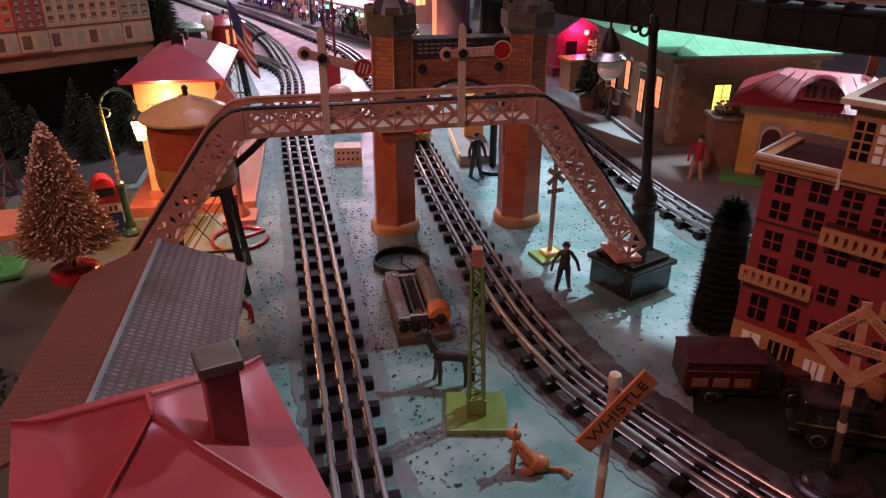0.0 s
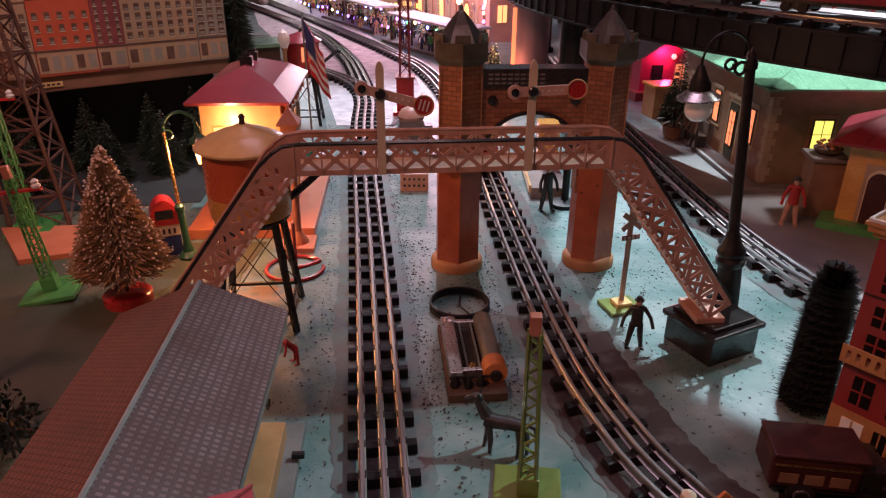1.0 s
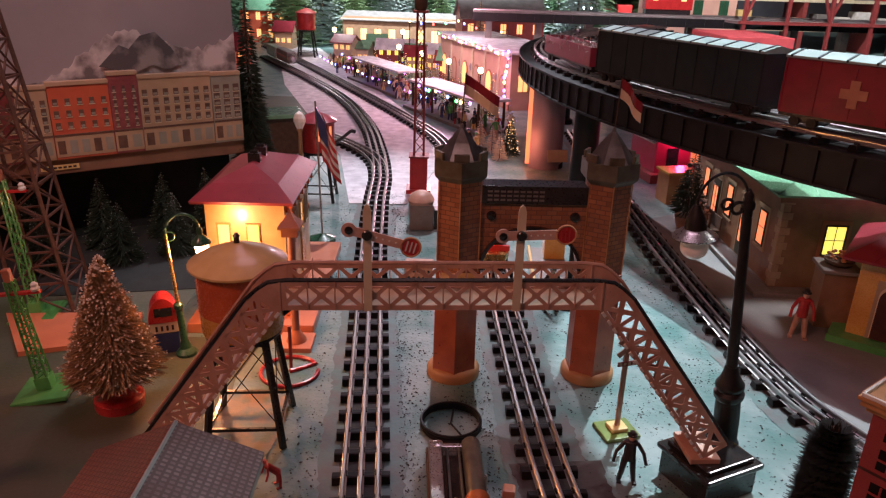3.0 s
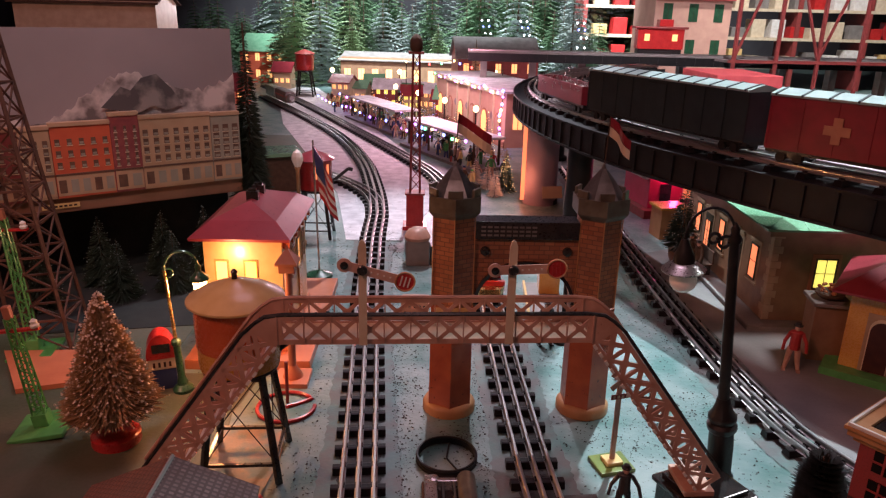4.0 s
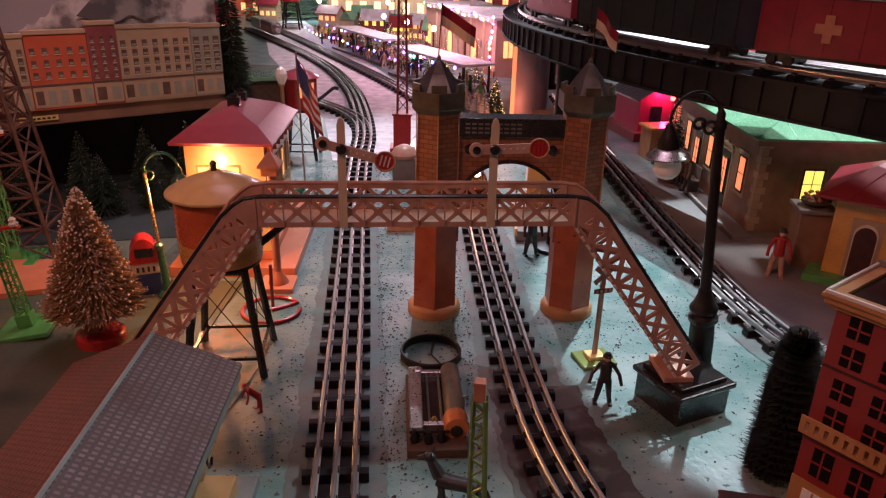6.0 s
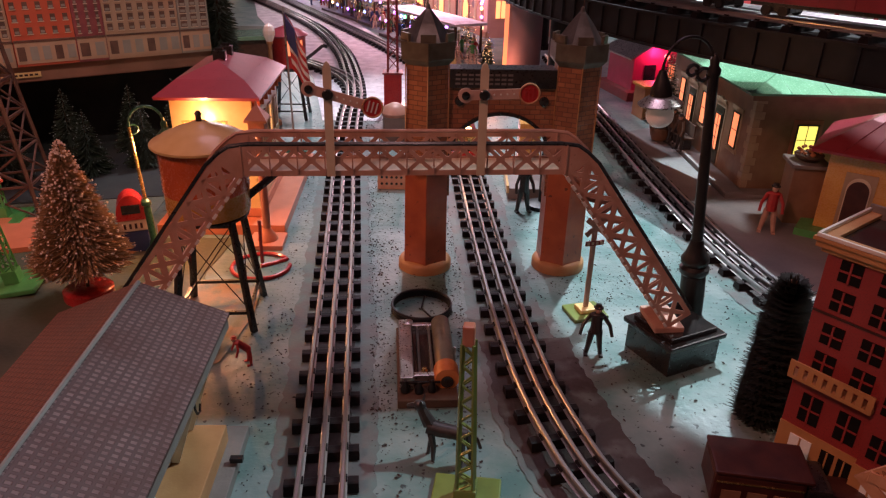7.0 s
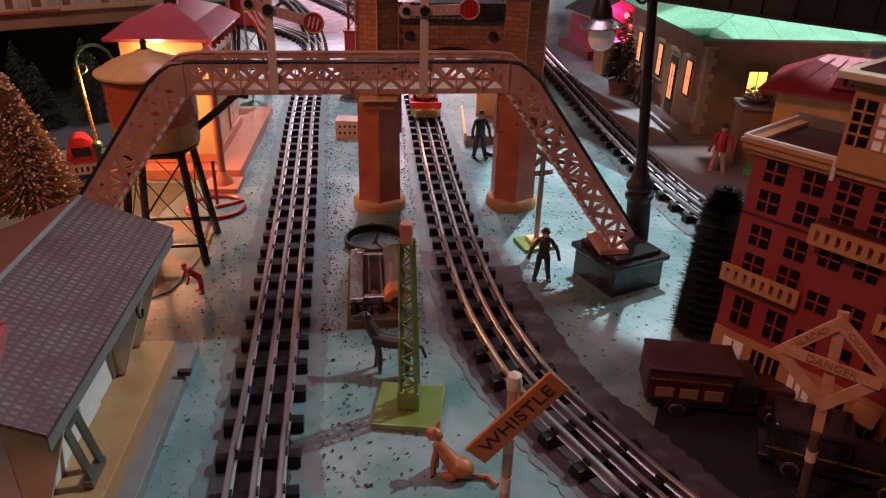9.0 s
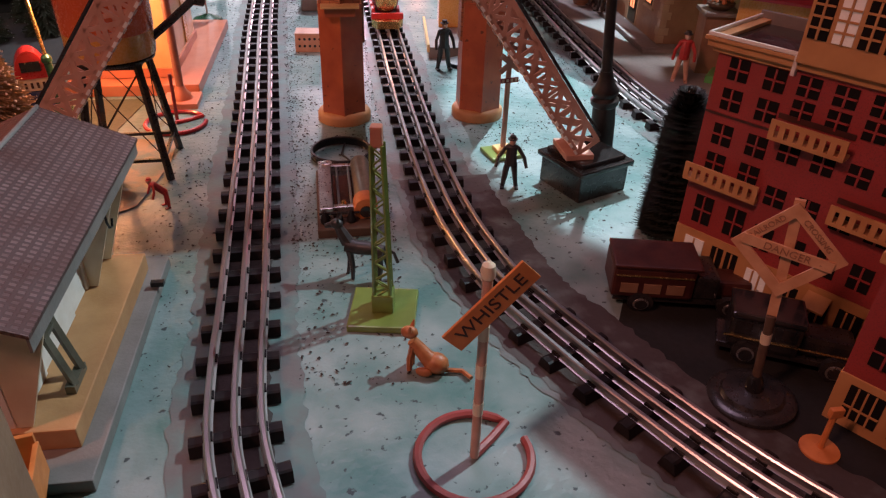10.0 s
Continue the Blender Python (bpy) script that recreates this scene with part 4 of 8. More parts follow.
def gooseneck(m, h, reach, r, post, base, lit, label, hood="darkgreen", upper=None):
    g = thing("gooseneck_lamp", label, "street lamp", m, "street lamps")
    part("base", L([(0.0135, 0), (0.0135, 0.004), (0.011, 0.007), (0.0075, 0.010), (0.0065, 0.016), (0.0048, 0.02), (0.0045, 0.066), (0.0062, 0.068), (0.0062, 0.073), (0.0034, 0.076)], 18), base, g, "", True)
    part("post", Tb([(0, 0, 0.07), (0, 0, h * 0.8), (0, 0, h)], r, 10), upper or post, g, "", True)
    pts = [(-reach / 2 * 0 + reach / 2 - reach / 2 * math.cos(math.pi * k / 12), 0, h + reach * 0.55 * math.sin(math.pi * k / 12)) for k in range(13)]
    part("arm", Tb(pts, r * 0.8, 8), base, g, "", True)
    e = Vector(pts[-1])
    part("scroll", Tb([(0.004 + 0.006 * math.cos(a), 0, h - 0.004 + 0.006 * math.sin(a)) for a in [k * 0.5 for k in range(13)]], r * 0.5, 6, True), base, g, "", True)
    part("hood", L([(0.003, -0.002), (0.004, 0.006), (0.0025, 0.009)][::1], 14, T(e.x, 0, e.z - 0.008)), base, g, "", True)
    part("shade", L([(0.0125, 0), (0.0115, 0.004), (0.006, 0.009), (0.003, 0.0125)], 18, T(e.x, 0, e.z - 0.020)), hood, g, "", True)
    if lit == "bulb":
        part("bulb", L([(0.0080, -0.017), (0.0100, -0.002), (0.0096, 0.0)], 4, T(e.x, 0, e.z - 0.020) @ R(0, 0, 20)), lit, g, "glowing square lantern")
        part("lantern_pane", L([(0.0070, -0.027), (0.0080, -0.0175)], 4, T(e.x, 0, e.z - 0.020) @ R(0, 0, 20)), "window_pink", g, "orange lower pane")
    else:
        bm = bmesh.new()
        ball(bm, (e.x, 0, e.z - 0.023), 0.0075, (1, 1, 1.15), 14)
        part("bulb", bm, lit, g, "", True)
    return g


gooseneck(T(-0.153, 0.955, 0.001) @ R(0, -3, 25), 0.170, 0.040, 0.0022, "brass", "darkgreen", "bulb", "green gooseneck street lamp with brass pole and lit bulb", upper="brass")
bulb_at = T(-0.153, 0.955, 0.001) @ R(0, -3, 25) @ Vector((0.043, -0.012, 0.132))
lamp("street_lamp_bulb", "POINT", bulb_at, (0, 0, 0), 1.1, (1.0, 0.42, 0.18), 0.008)

# red ring stand with a short post, and a pyramid-capped bell post on a stepped foot
rs = thing("ring_signal_stand", "red wire ring stand with a short dark post", "signal stand", T(-0.010, 0.912, 0))
part("ring", ring_base(bmesh.new(), 0.036, 0.0026), "red", rs, "", True)
part("post", Tb([(0, 0.01, 0.002), (0, 0.012, 0.060)], 0.0022, 8), "steelred", rs, "", True)
bp = thing("bell_post", "terracotta crossing post with pyramid cap on a stepped foot", "crossing post", T(-0.014, 0.985, 0))
part("foot", B((0.046, 0.046, 0.007), (0, 0, 0), None, 0.001), "wood", bp)
part("step", L([(0.014, 0.007), (0.012, 0.013), (0.008, 0.018), (0.0055, 0.024)], 16), "wood", bp, "", True)
part("shaft", Tb([(0, 0, 0.02), (0, 0, 0.165)], 0.0052, 10), "terra", bp, "", True)
part("head", B((0.021, 0.021, 0.012), (0, 0, 0.160), None, 0.001), "terra", bp)
part("cap", L([(0.020, 0.171), (0.020, 0.174), (0.010, 0.183), (0.003, 0.190), (0.001, 0.196)], 4, R(0, 0, 45)), "terra", bp, "pyramid cap")


# ---------------------------------------------------------------- yellow station house with red roof
def sash(parent, m, w, h, lit, frame_mat="ivory", bars=(2, 3), deep=0.0012):
    """A window: pane, frame and glazing bars; faces -y at m."""
    wd = part("window", B((w, deep, h), (0, 0.0004, 0), m), lit, parent)
    for at, size in (((0, -0.0006, -0.0015), (w + 0.004, 0.0024, 0.0022)), ((0, -0.0006, h - 0.0006), (w + 0.004, 0.0024, 0.0022)), ((-w / 2 - 0.0006, -0.0006, -0.0005), (0.0020, 0.0022, h + 0.001)), ((w / 2 + 0.0006, -0.0006, -0.0005), (0.0020, 0.0022, h + 0.001))):
        part("frame", B(size, at, m), frame_mat, wd)
    for i in range(1, bars[0]):
        part("glazing_bar", B((0.0009, 0.0012, h), (-w / 2 + w * i / bars[0], -0.0004, 0), m), frame_mat, wd)
    for i in range(1, bars[1]):
        part("glazing_bar", B((w, 0.0012, 0.0009), (0, -0.0004, h * i / bars[1]), m), frame_mat, wd)
    return wd


def yellow_house():
    h = thing("station_house", "cream tin signal house with lit windows and red hip roof", "house", T(-0.087, 1.140, 0))
    z0 = 0.016
    part("wall", B((0.108, 0.190, 0.172), (0, 0, z0), None, 0.0008), "cream", h)
    part("plinth_course", B((0.114, 0.196, 0.012), (0, 0, z0)), "wood", h)
    ring = [(0.068, 0.110, 0.184), (0.069, 0.111, 0.188), (0.045, 0.082, 0.206), (0.0015, 0.036, 0.2225)]
    bm = bmesh.new()
    rr = [[bm.verts.new((sx * a, sy * b, z)) for sx, sy in ((1, 1), (-1, 1), (-1, -1), (1, -1))] for a, b, z in ring]
    for a, b in zip(rr, rr[1:]):
        for i in range(4):
            bm.faces.new((a[i], a[(i + 1) % 4], b[(i + 1) % 4], b[i]))
    bm.faces.new(rr[-1])
    bm.faces.new(rr[0][::-1])
    part("roof", bm, "redroof", h, "glossy maroon hip roof")
    for y in (-0.018, 0.022):
        part("chimney", B((0.017, 0.012, 0.021), (0, y, 0.212), None, 0.0006), "black", h, "black square chimney")
        part("chimney_pot", B((0.011, 0.007, 0.0035), (0, y, 0.233)), "dark", h)
    for k, x in enumerate((-0.030, 0.010)):
        sash(h, T(x, -0.0955, 0.118), 0.016, 0.034, "window_yellow" if k else "window_warm", "tankbottom", (1, 1))
    for k in range(4):
        y = -0.066 + 0.044 * k
        sash(h, T(0.0545, y, 0.105) @ R(0, 0, 90), 0.018, 0.044, "window_warm" if k % 2 == 0 else "ivory", "ivory", (2, 2))
    for k in range(7):
        part("bracket", B((0.010, 0.0022, 0.018), (0.059, -0.088 + 0.029 * k, 0.168), None, 0.0006), "tank", h)
    part("door", B((0.0018, 0.024, 0.075), (0.0550, 0.030, 0.030)), "tankbottom", h)
    return h


yellow_house()
lamp("station_house_lamp", "POINT", (-0.100, 1.028, 0.165), (0, 0, 0), 0.038, (1.0, 0.45, 0.15), 0.006)
tagged(part("station_platform", B((0.175, 0.330, 0.015), (-0.0825, 1.178, 0.0), None, 0.001), "wood"), "orange-red painted wooden platform under the station house", "platform")
# ground under the shelf, with its deep shade painted as a black sheet
sheet("shelf_shade_sheet", [(-1.6, 1.12), (-0.42, 1.12), (-0.19, 1.16), (-0.185, 1.60), (-0.3, 1.75), (-1.6, 1.75)], 0.0024, "felt", "near-black ground sheet, painted shade below the backdrop shelf", "ground cloth", 0.001)
tagged(part("orange_mat", prism(bmesh.new(), [(-0.365, 0.94), (-0.232, 0.985), (-0.25, 1.06), (-0.44, 1.05)], 0.0012, 0.008), "wood"), "orange painted board behind the gold tree", "painted board")


def flagpole(m):
    f = thing("flagpole", "silver flagpole with a small striped flag on a dark round foot", "flagpole", m)
    part("foot", L([(0.026, 0), (0.025, 0.005), (0.010, 0.010), (0.004, 0.013)], 20), "darkgreen", f, "", True)
    part("pole", Tb([(0, 0, 0.01), (-0.004, 0, 0.262)], 0.0018, 8), "silver", f, "", True)
    for i in range(9):
        bm = bmesh.new()
        n = 8
        vs = []
        for k in range(n + 1):
            u = k / n
            x = -0.004 + 0.034 * u + 0.002 * math.sin(u * 6)
            zt = 0.252 - 0.060 * u - i * 0.0110 * (1 - 0.15 * u)
            y = 0.006 * math.sin(u * 5 + i * 0.25)
            vs.append((bm.verts.new((x + i * 0.001, y, zt)), bm.verts.new((x + (i + 1) * 0.001, y + 0.001, zt - 0.0110 * (1 - 0.15 * u)))))
        for a, b in zip(vs, vs[1:]):
            bm.faces.new((a[0], a[1], b[1], b[0]))
        part("stripe", bm, "white" if i % 2 else "red", f)
    c = bmesh.new()
    prism(c, [(0, 0), (0.017, -0.030), (0.021, -0.078), (0.004, -0.052)], 0.0, 0.0012, T(-0.0035, -0.0022, 0.253) @ R(90, 0, 0))
    part("canton", c, "blue", f)


flagpole(T(-0.036, 1.392, 0))
# white-globe lamp post behind the station house
gl = thing("globe_lamp", "tan lamp post with an unlit milk-glass globe", "street lamp", T(-0.104, 1.585, 0), "street lamps")
part("post", L([(0.013, 0), (0.013, 0.008), (0.006, 0.014), (0.0048, 0.03), (0.0042, 0.165), (0.0065, 0.168), (0.0065, 0.172)], 14), "tan", gl, "", True)
part("globe", L([(0.006, 0.170), (0.0125, 0.186), (0.0125, 0.193), (0.0085, 0.202), (0.003, 0.206), (0.001, 0.208)], 8), "globe", gl)
rw = water_tower(T(-0.080, 1.655, 0), "red", "red", "redroof", 0.88, True, "red water tower with lit slits and a raised black spout")
for k in range(3):
    part("lit_slit", B((0.007, 0.0012, 0.034), (0, -0.0440, 0.156), R(0, 0, 12 + 22 * k)), "window_pink", rw, "glowing orange slit")


# ---------------------------------------------------------------- left edge: poles, lattice tower, backdrop board
def telegraph(m, h, deg, metal="brightgreen", arm=True, label="light green telegraph pole with red crossarm and white insulators", group="telegraph poles", foot=0.031, tip="terra"):
    p = thing("telegraph_pole", label, "telegraph pole", m, group)
    part("foot", B((2 * foot, 2 * foot, 0.006), (0, 0, 0), None, 0.0015), metal, p)
    part("shoe", B((0.017, 0.017, 0.016), (0, 0, 0.006), None, 0.001), metal, p)
    bm = bmesh.new()
    a, b = 0.0062, 0.0040
    cs = ((1, 1), (-1, 1), (-1, -1), (1, -1))
    for sx, sy in cs:
        bar(bm, (sx * a, sy * a, 0.02), (sx * b, sy * b, h - 0.012), 0.0022)
    n = 16
    for k in range(n):
        for i in range(4):
            (x0, y0), (x1, y1) = cs[i], cs[(i + 1) % 4]
            f0, f1 = k / n, (k + 1) / n
            w0, w1 = a + (b - a) * f0, a + (b - a) * f1
            z0, z1 = 0.02 + (h - 0.032) * f0, 0.02 + (h - 0.032) * f1
            if k % 2:
                x0, y0, x1, y1 = x1, y1, x0, y0
            bar(bm, (x0 * w0, y0 * w0, z0), (x1 * w1, y1 * w1, z1), 0.0012)
    part("mast", bm, metal, p)
    part("tip", B((0.0085, 0.0085, 0.016), (0, 0, h - 0.014), None, 0.0015), tip, p)
    if arm:
        mm = R(0, 0, deg)
        part("crossarm", B((0.062, 0.006, 0.003), (0, 0, h - 0.030), mm), "red", p)
        for x in (-0.026, 0.026):
            part("insulator", L([(0.0045, 0), (0.0052, 0.003), (0.0035, 0.005), (0.0042, 0.008), (0.0015, 0.0105)], 12, mm @ T(x, 0, h - 0.027)), "white", p, "white insulator", True)
    return p


telegraph(T(-0.288, 0.862, 0.001) @ R(0, -7, 8), 0.158, -8)
telegraph(T(-0.30, 0.635, 0.001) @ R(0, -5, 5), 0.165, -8)
telegraph(T(-0.40, 1.06, 0.001) @ R(0, -4, 8), 0.215, -8)


def lattice_tower():
    t = thing("lattice_tower", "tall rusty brown lattice tower", "lattice tower", T(-0.395, 1.10, 0) @ R(0, -4.5, 6))
    h, a, b = 0.62, 0.040, 0.012
    cs = ((1, 1), (-1, 1), (-1, -1), (1, -1))
    for sx, sy in cs:
        bm = bmesh.new()
        bar(bm, (sx * a, sy * a, 0), (sx * b, sy * b, h), 0.0045)
        part("leg", bm, "rust", t)
    n = 13
    for k in range(n):
        f0, f1 = k / n, (k + 1) / n
        w0, w1 = a + (b - a) * f0, a + (b - a) * f1
        for i in range(4):
            (x0, y0), (x1, y1) = cs[i], cs[(i + 1) % 4]
            part("brace", bar(bmesh.new(), (x0 * w0, y0 * w0, h * f0), (x1 * w1, y1 * w1, h * f1), 0.0022), "rust", t)
            part("brace", bar(bmesh.new(), (x1 * w0, y1 * w0, h * f0), (x0 * w1, y0 * w1, h * f1), 0.0022), "rust", t)
            part("strut", bar(bmesh.new(), (x0 * w1, y0 * w1, h * f1), (x1 * w1, y1 * w1, h * f1), 0.0030), "rust", t)


lattice_tower()

# backdrop board: shelf, mountain sheet, row of printed house fronts. u runs along it.
BD = T(-0.197, 1.48, 0) @ R(0, 0, math.degrees(math.atan2(0.23, 0.338)))   # local x from -0.9 (left) to 0 (right), faces -y
bd = thing("backdrop_board", "painted mountain backdrop board on a brown shelf", "backdrop board", BD)
# added upright black panel, keeps the space under the shelf dark
part("shade_panel", B((1.0, 0.004, 0.145), (-0.5, 0.085, 0.0)), "felt", bd, "added near-black panel standing in for shade under the shelf")
part("shelf", B((1.0, 0.12, 0.018), (-0.5, 0.055, 0.145)), "brownboard", bd, "brown shelf edge")
part("front_rail", B((1.0, 0.008, 0.028), (-0.5, -0.004, 0.147)), "brownboard", bd)
for k in range(4):
    part("leg", B((0.02, 0.02, 0.145), (-0.96 + k * 0.31, 0.10, 0)), "bark", bd)
M["mountain"] = mat("painted_mountain_sky", (0.27, 0.235, 0.25), (0.34, 0.295, 0.31), 0.6, 4)
M["rock"] = mat("painted_snow_and_rock", (0.60, 0.53, 0.52), (0.15, 0.125, 0.125), 0.6, 26, lo=0.42, hi=0.60)
M["rockdark"] = mat("painted_dark_peak", (0.09, 0.08, 0.085), (0.30, 0.26, 0.25), 0.6, 26, lo=0.45, hi=0.62)
part("sky_sheet", B((1.0, 0.004, 0.285), (-0.5, 0.006, 0.163)), "mountain", bd, "grey painted sky")


def ridge_poly(x0, x1, zb, zt, seed, n=26):
    rnd = random.Random(seed)
    top = []
    for i in range(n + 1):
        u = i / n
        top.append((x0 + (x1 - x0) * u, zb + (zt - zb) * (0.74 + 0.26 * math.sin(u * 17.0 + seed) * math.sin(u * 7.1 + 2 * seed)) + rnd.uniform(-0.006, 0.006)))
    return [(x1, zb), (x0, zb)] + top


part("mountain_range", prism(bmesh.new(), ridge_poly(-1.0, 0.0, 0.20, 0.392, 3, 150)[::-1], -0.0035, -0.0015, T(0, 0, 0) @ R(90, 0, 0) @ T(0, 0, 0)), "rock", bd, "snowy painted mountains")
part("dark_peak", prism(bmesh.new(), [(-0.235, 0.318), (-0.20, 0.352), (-0.185, 0.345), (-0.165, 0.366), (-0.14, 0.372), (-0.115, 0.345), (-0.10, 0.318), (-0.125, 0.308), (-0.15, 0.318), (-0.18, 0.304), (-0.21, 0.312)][::-1], -0.001, 0.0005, T(0, -0.004, 0) @ R(90, 0, 0)), "rockdark", bd)


def front(name, label, x, w, h, wallm, rows, cols, ww, wh, winm="city_ink", cornice=True, shop=True, z=0.176):
    b = thing(name, label, "printed house front", BD @ T(x, -0.010, z - 0.004), "printed house fronts on the backdrop")
    part("wall", B((w, 0.010, h), (0, 0, 0), None, 0.0005), wallm, b)
    if cornice:
        part("cornice", B((w + 0.002, 0.014, 0.007), (0, 0, h - 0.006), None, 0.001), "city_tan", b)
    z0 = 0.046 if shop else 0.014
    for r in range(rows):
        for c in range(cols):
            xx = -w / 2 + w * (c + 0.5) / cols
            zz = z0 + (h - z0 - 0.022) * (r + 0.5) / rows - wh / 2
            wd = part("window", B((ww, 0.0012, wh), (xx, -0.0053, zz)), winm, b)
            part("sill", B((ww + 0.002, 0.0016, 0.0013), (xx, -0.0056, zz - 0.0014)), "ivory" if winm == "city_ink" else "city_ink", wd)
            part("blind", B((ww * 0.8, 0.0008, wh * 0.35), (xx, -0.0062, zz + wh * (0.05 if (r + c) % 2 else 0.12))), "city_grey", wd)
    if shop:
        part("shop_front", B((w - 0.002, 0.0014, 0.034), (0, -0.0054, 0.004)), "city_tan", b)
        part("shop_band", B((w - 0.001, 0.003, 0.003), (0, -0.0056, 0.0385)), "city_ink", b)
        for c in range(max(2, int(w / 0.018))):
            n = max(2, int(w / 0.018))
            part("shop_window", B((w / n * 0.62, 0.001, 0.022), (-w / 2 + w * (c + 0.5) / n, -0.0064, 0.009)), "city_grey" if c % 3 else "city_ink", b)
    return b


front("house_front", "orange-red printed tin house front with dark windows", -0.274, 0.092, 0.126, "city_red", 3, 5, 0.0075, 0.0105)
front("house_front", "maroon printed tin house front", -0.204, 0.047, 0.138, "city_maroon", 6, 3, 0.0045, 0.010, "city_ink", shop=True)
front("house_front", "buff printed tin house front with paired windows", -0.118, 0.124, 0.130, "city_tan", 4, 7, 0.0085, 0.011)
front("house_front", "grey printed tin house front", -0.028, 0.054, 0.128, "city_grey", 5, 3, 0.0105, 0.013)
front("house_front", "maroon printed tin house front", -0.410, 0.084, 0.122, "city_maroon", 3, 5, 0.008, 0.012)
front("house_front", "narrow buff printed tin house front", -0.344, 0.046, 0.122, "city_tan", 4, 3, 0.0075, 0.011)
front("house_front", "buff printed tin house front with paired windows", -0.525, 0.140, 0.120, "city_tan", 4, 7, 0.0085, 0.011)
yl = tagged(part("yellow_label", B((0.058, 0.002, 0.008), (-0.318, -0.010, 0.154), BD), "cream"), "yellow paper label on the shelf edge", "label")
for k in range(7):
    part("print_bar", B((0.005, 0.0006, 0.003), (-0.341 + 0.0075 * k, -0.0113, 0.1565), BD), "ink", yl)
brush_tree("bottle_brush_tree", "tall dark bottle-brush fir beside the backdrop", 0.46, 0.050, T(-0.180, 1.50, 0.0), "needle_dark", None, 8, 60, None, 0.2, 44)
for k, (x, y, hh) in enumerate(((-0.62, 1.25, 0.12), (-0.52, 1.30, 0.13), (-0.42, 1.34, 0.125), (-0.33, 1.40, 0.12), (-0.25, 1.40, 0.13), (-0.47, 1.22, 0.10), (-0.36, 1.27, 0.105), (-0.28, 1.31, 0.11), (-0.20, 1.36, 0.115))):
    brush_tree("bottle_brush_tree", "small dark bottle-brush fir in the shade below the backdrop", hh, 0.042, T(x, y, 0.001), "needle_dark", "needle_snowy", 20 + k, 18, None, 0.08, 40, "firs below the backdrop")


# fence and shrubs at the lower left
def fence():
    f = thing("iron_fence", "low black iron fence with brass tips", "fence", T(-0.285, 0.62, 0.001) @ R(0, 0, -30))
    for z in (0.012, 0.030):
        part("rail", B((0.13, 0.0016, 0.0016), (0.05, 0, z)), "black", f)
    for k in range(12):
        pk = part("picket", B((0.0018, 0.0018, 0.038), (-0.012 + k * 0.0115, 0, 0)), "black", f)
        part("tip", L([(0.0018, 0.038), (0.0012, 0.041), (0.0003, 0.043)], 6, T(-0.012 + k * 0.0115, 0, 0)), "brass", pk)


fence()


def shrub(m, r, seed, matl, label):
    s = thing("shrub", label, "shrub", m, "shrubs by the fence")
    rnd = random.Random(seed)
    st = bmesh.new()
    bm = bmesh.new()
    for _ in range(26):
        a, e = rnd.uniform(0, 6.28), rnd.uniform(0.2, 1.5)
        d = Vector((math.cos(a) * math.cos(e), math.sin(a) * math.cos(e), math.sin(e))) * r * rnd.uniform(0.6, 1.1)
        tube(st, [(0, 0, 0), d * 0.5 + Vector((0, 0, 0.003)), d], 0.0008, 4)
        for _ in range(26):
            p = d * rnd.uniform(0.35, 1.05) + Vector((rnd.gauss(0, 1), rnd.gauss(0, 1), rnd.gauss(0, 1))) * r * 0.10
            p.z = max(p.z, 0.001)
            q = R(rnd.uniform(0, 180), rnd.uniform(0, 180), rnd.uniform(0, 180))
            sz = r * rnd.uniform(0.05, 0.10)
            v = [bm.verts.new(p + q @ Vector(c)) for c in ((-sz, 0, 0), (0, sz * 0.45, 0), (sz, 0, 0), (0, -sz * 0.45, 0))]
            bm.faces.new(v)
    part("stem", st, "bark", s)
    part("leaves", bm, matl, s)


shrub(T(-0.225, 0.60, 0.001), 0.050, 5, "needle_dark", "dry dark shrub beside the shed roof")
shrub(T(-0.255, 0.535, 0.001), 0.055, 6, "needle_dark", "dry dark shrub beside the shed roof")
shrub(T(-0.30, 0.57, 0.001), 0.045, 7, "needle_dark", "dry dark shrub beside the shed roof")


# ---------------------------------------------------------------- between the tracks
hoop = thing("iron_hoop", "dark iron hoop lying on the board before the gateway", "hoop", T(0.192, 0.803, 0))
bm = bmesh.new()
N = 40
for zz, rr in ((0.0022, 0.0335), (0.0090, 0.0335)):
    tube(bm, [(rr * math.cos(2 * math.pi * k / N), rr * math.sin(2 * math.pi * k / N), zz) for k in range(N)], 0.0016, 6, True)
lathe(bm, [(0.0332, 0.001), (0.0332, 0.0095), (0.0322, 0.0095), (0.0322, 0.001)], N, None, False)
part("band", bm, "iron", hoop, "", True)
part("cross_wire", Tb([(0.004, 0.03, 0.003), (0.0, 0.0, 0.003), (0.012, -0.022, 0.002)], 0.0012, 6), "iron", hoop, "", True)


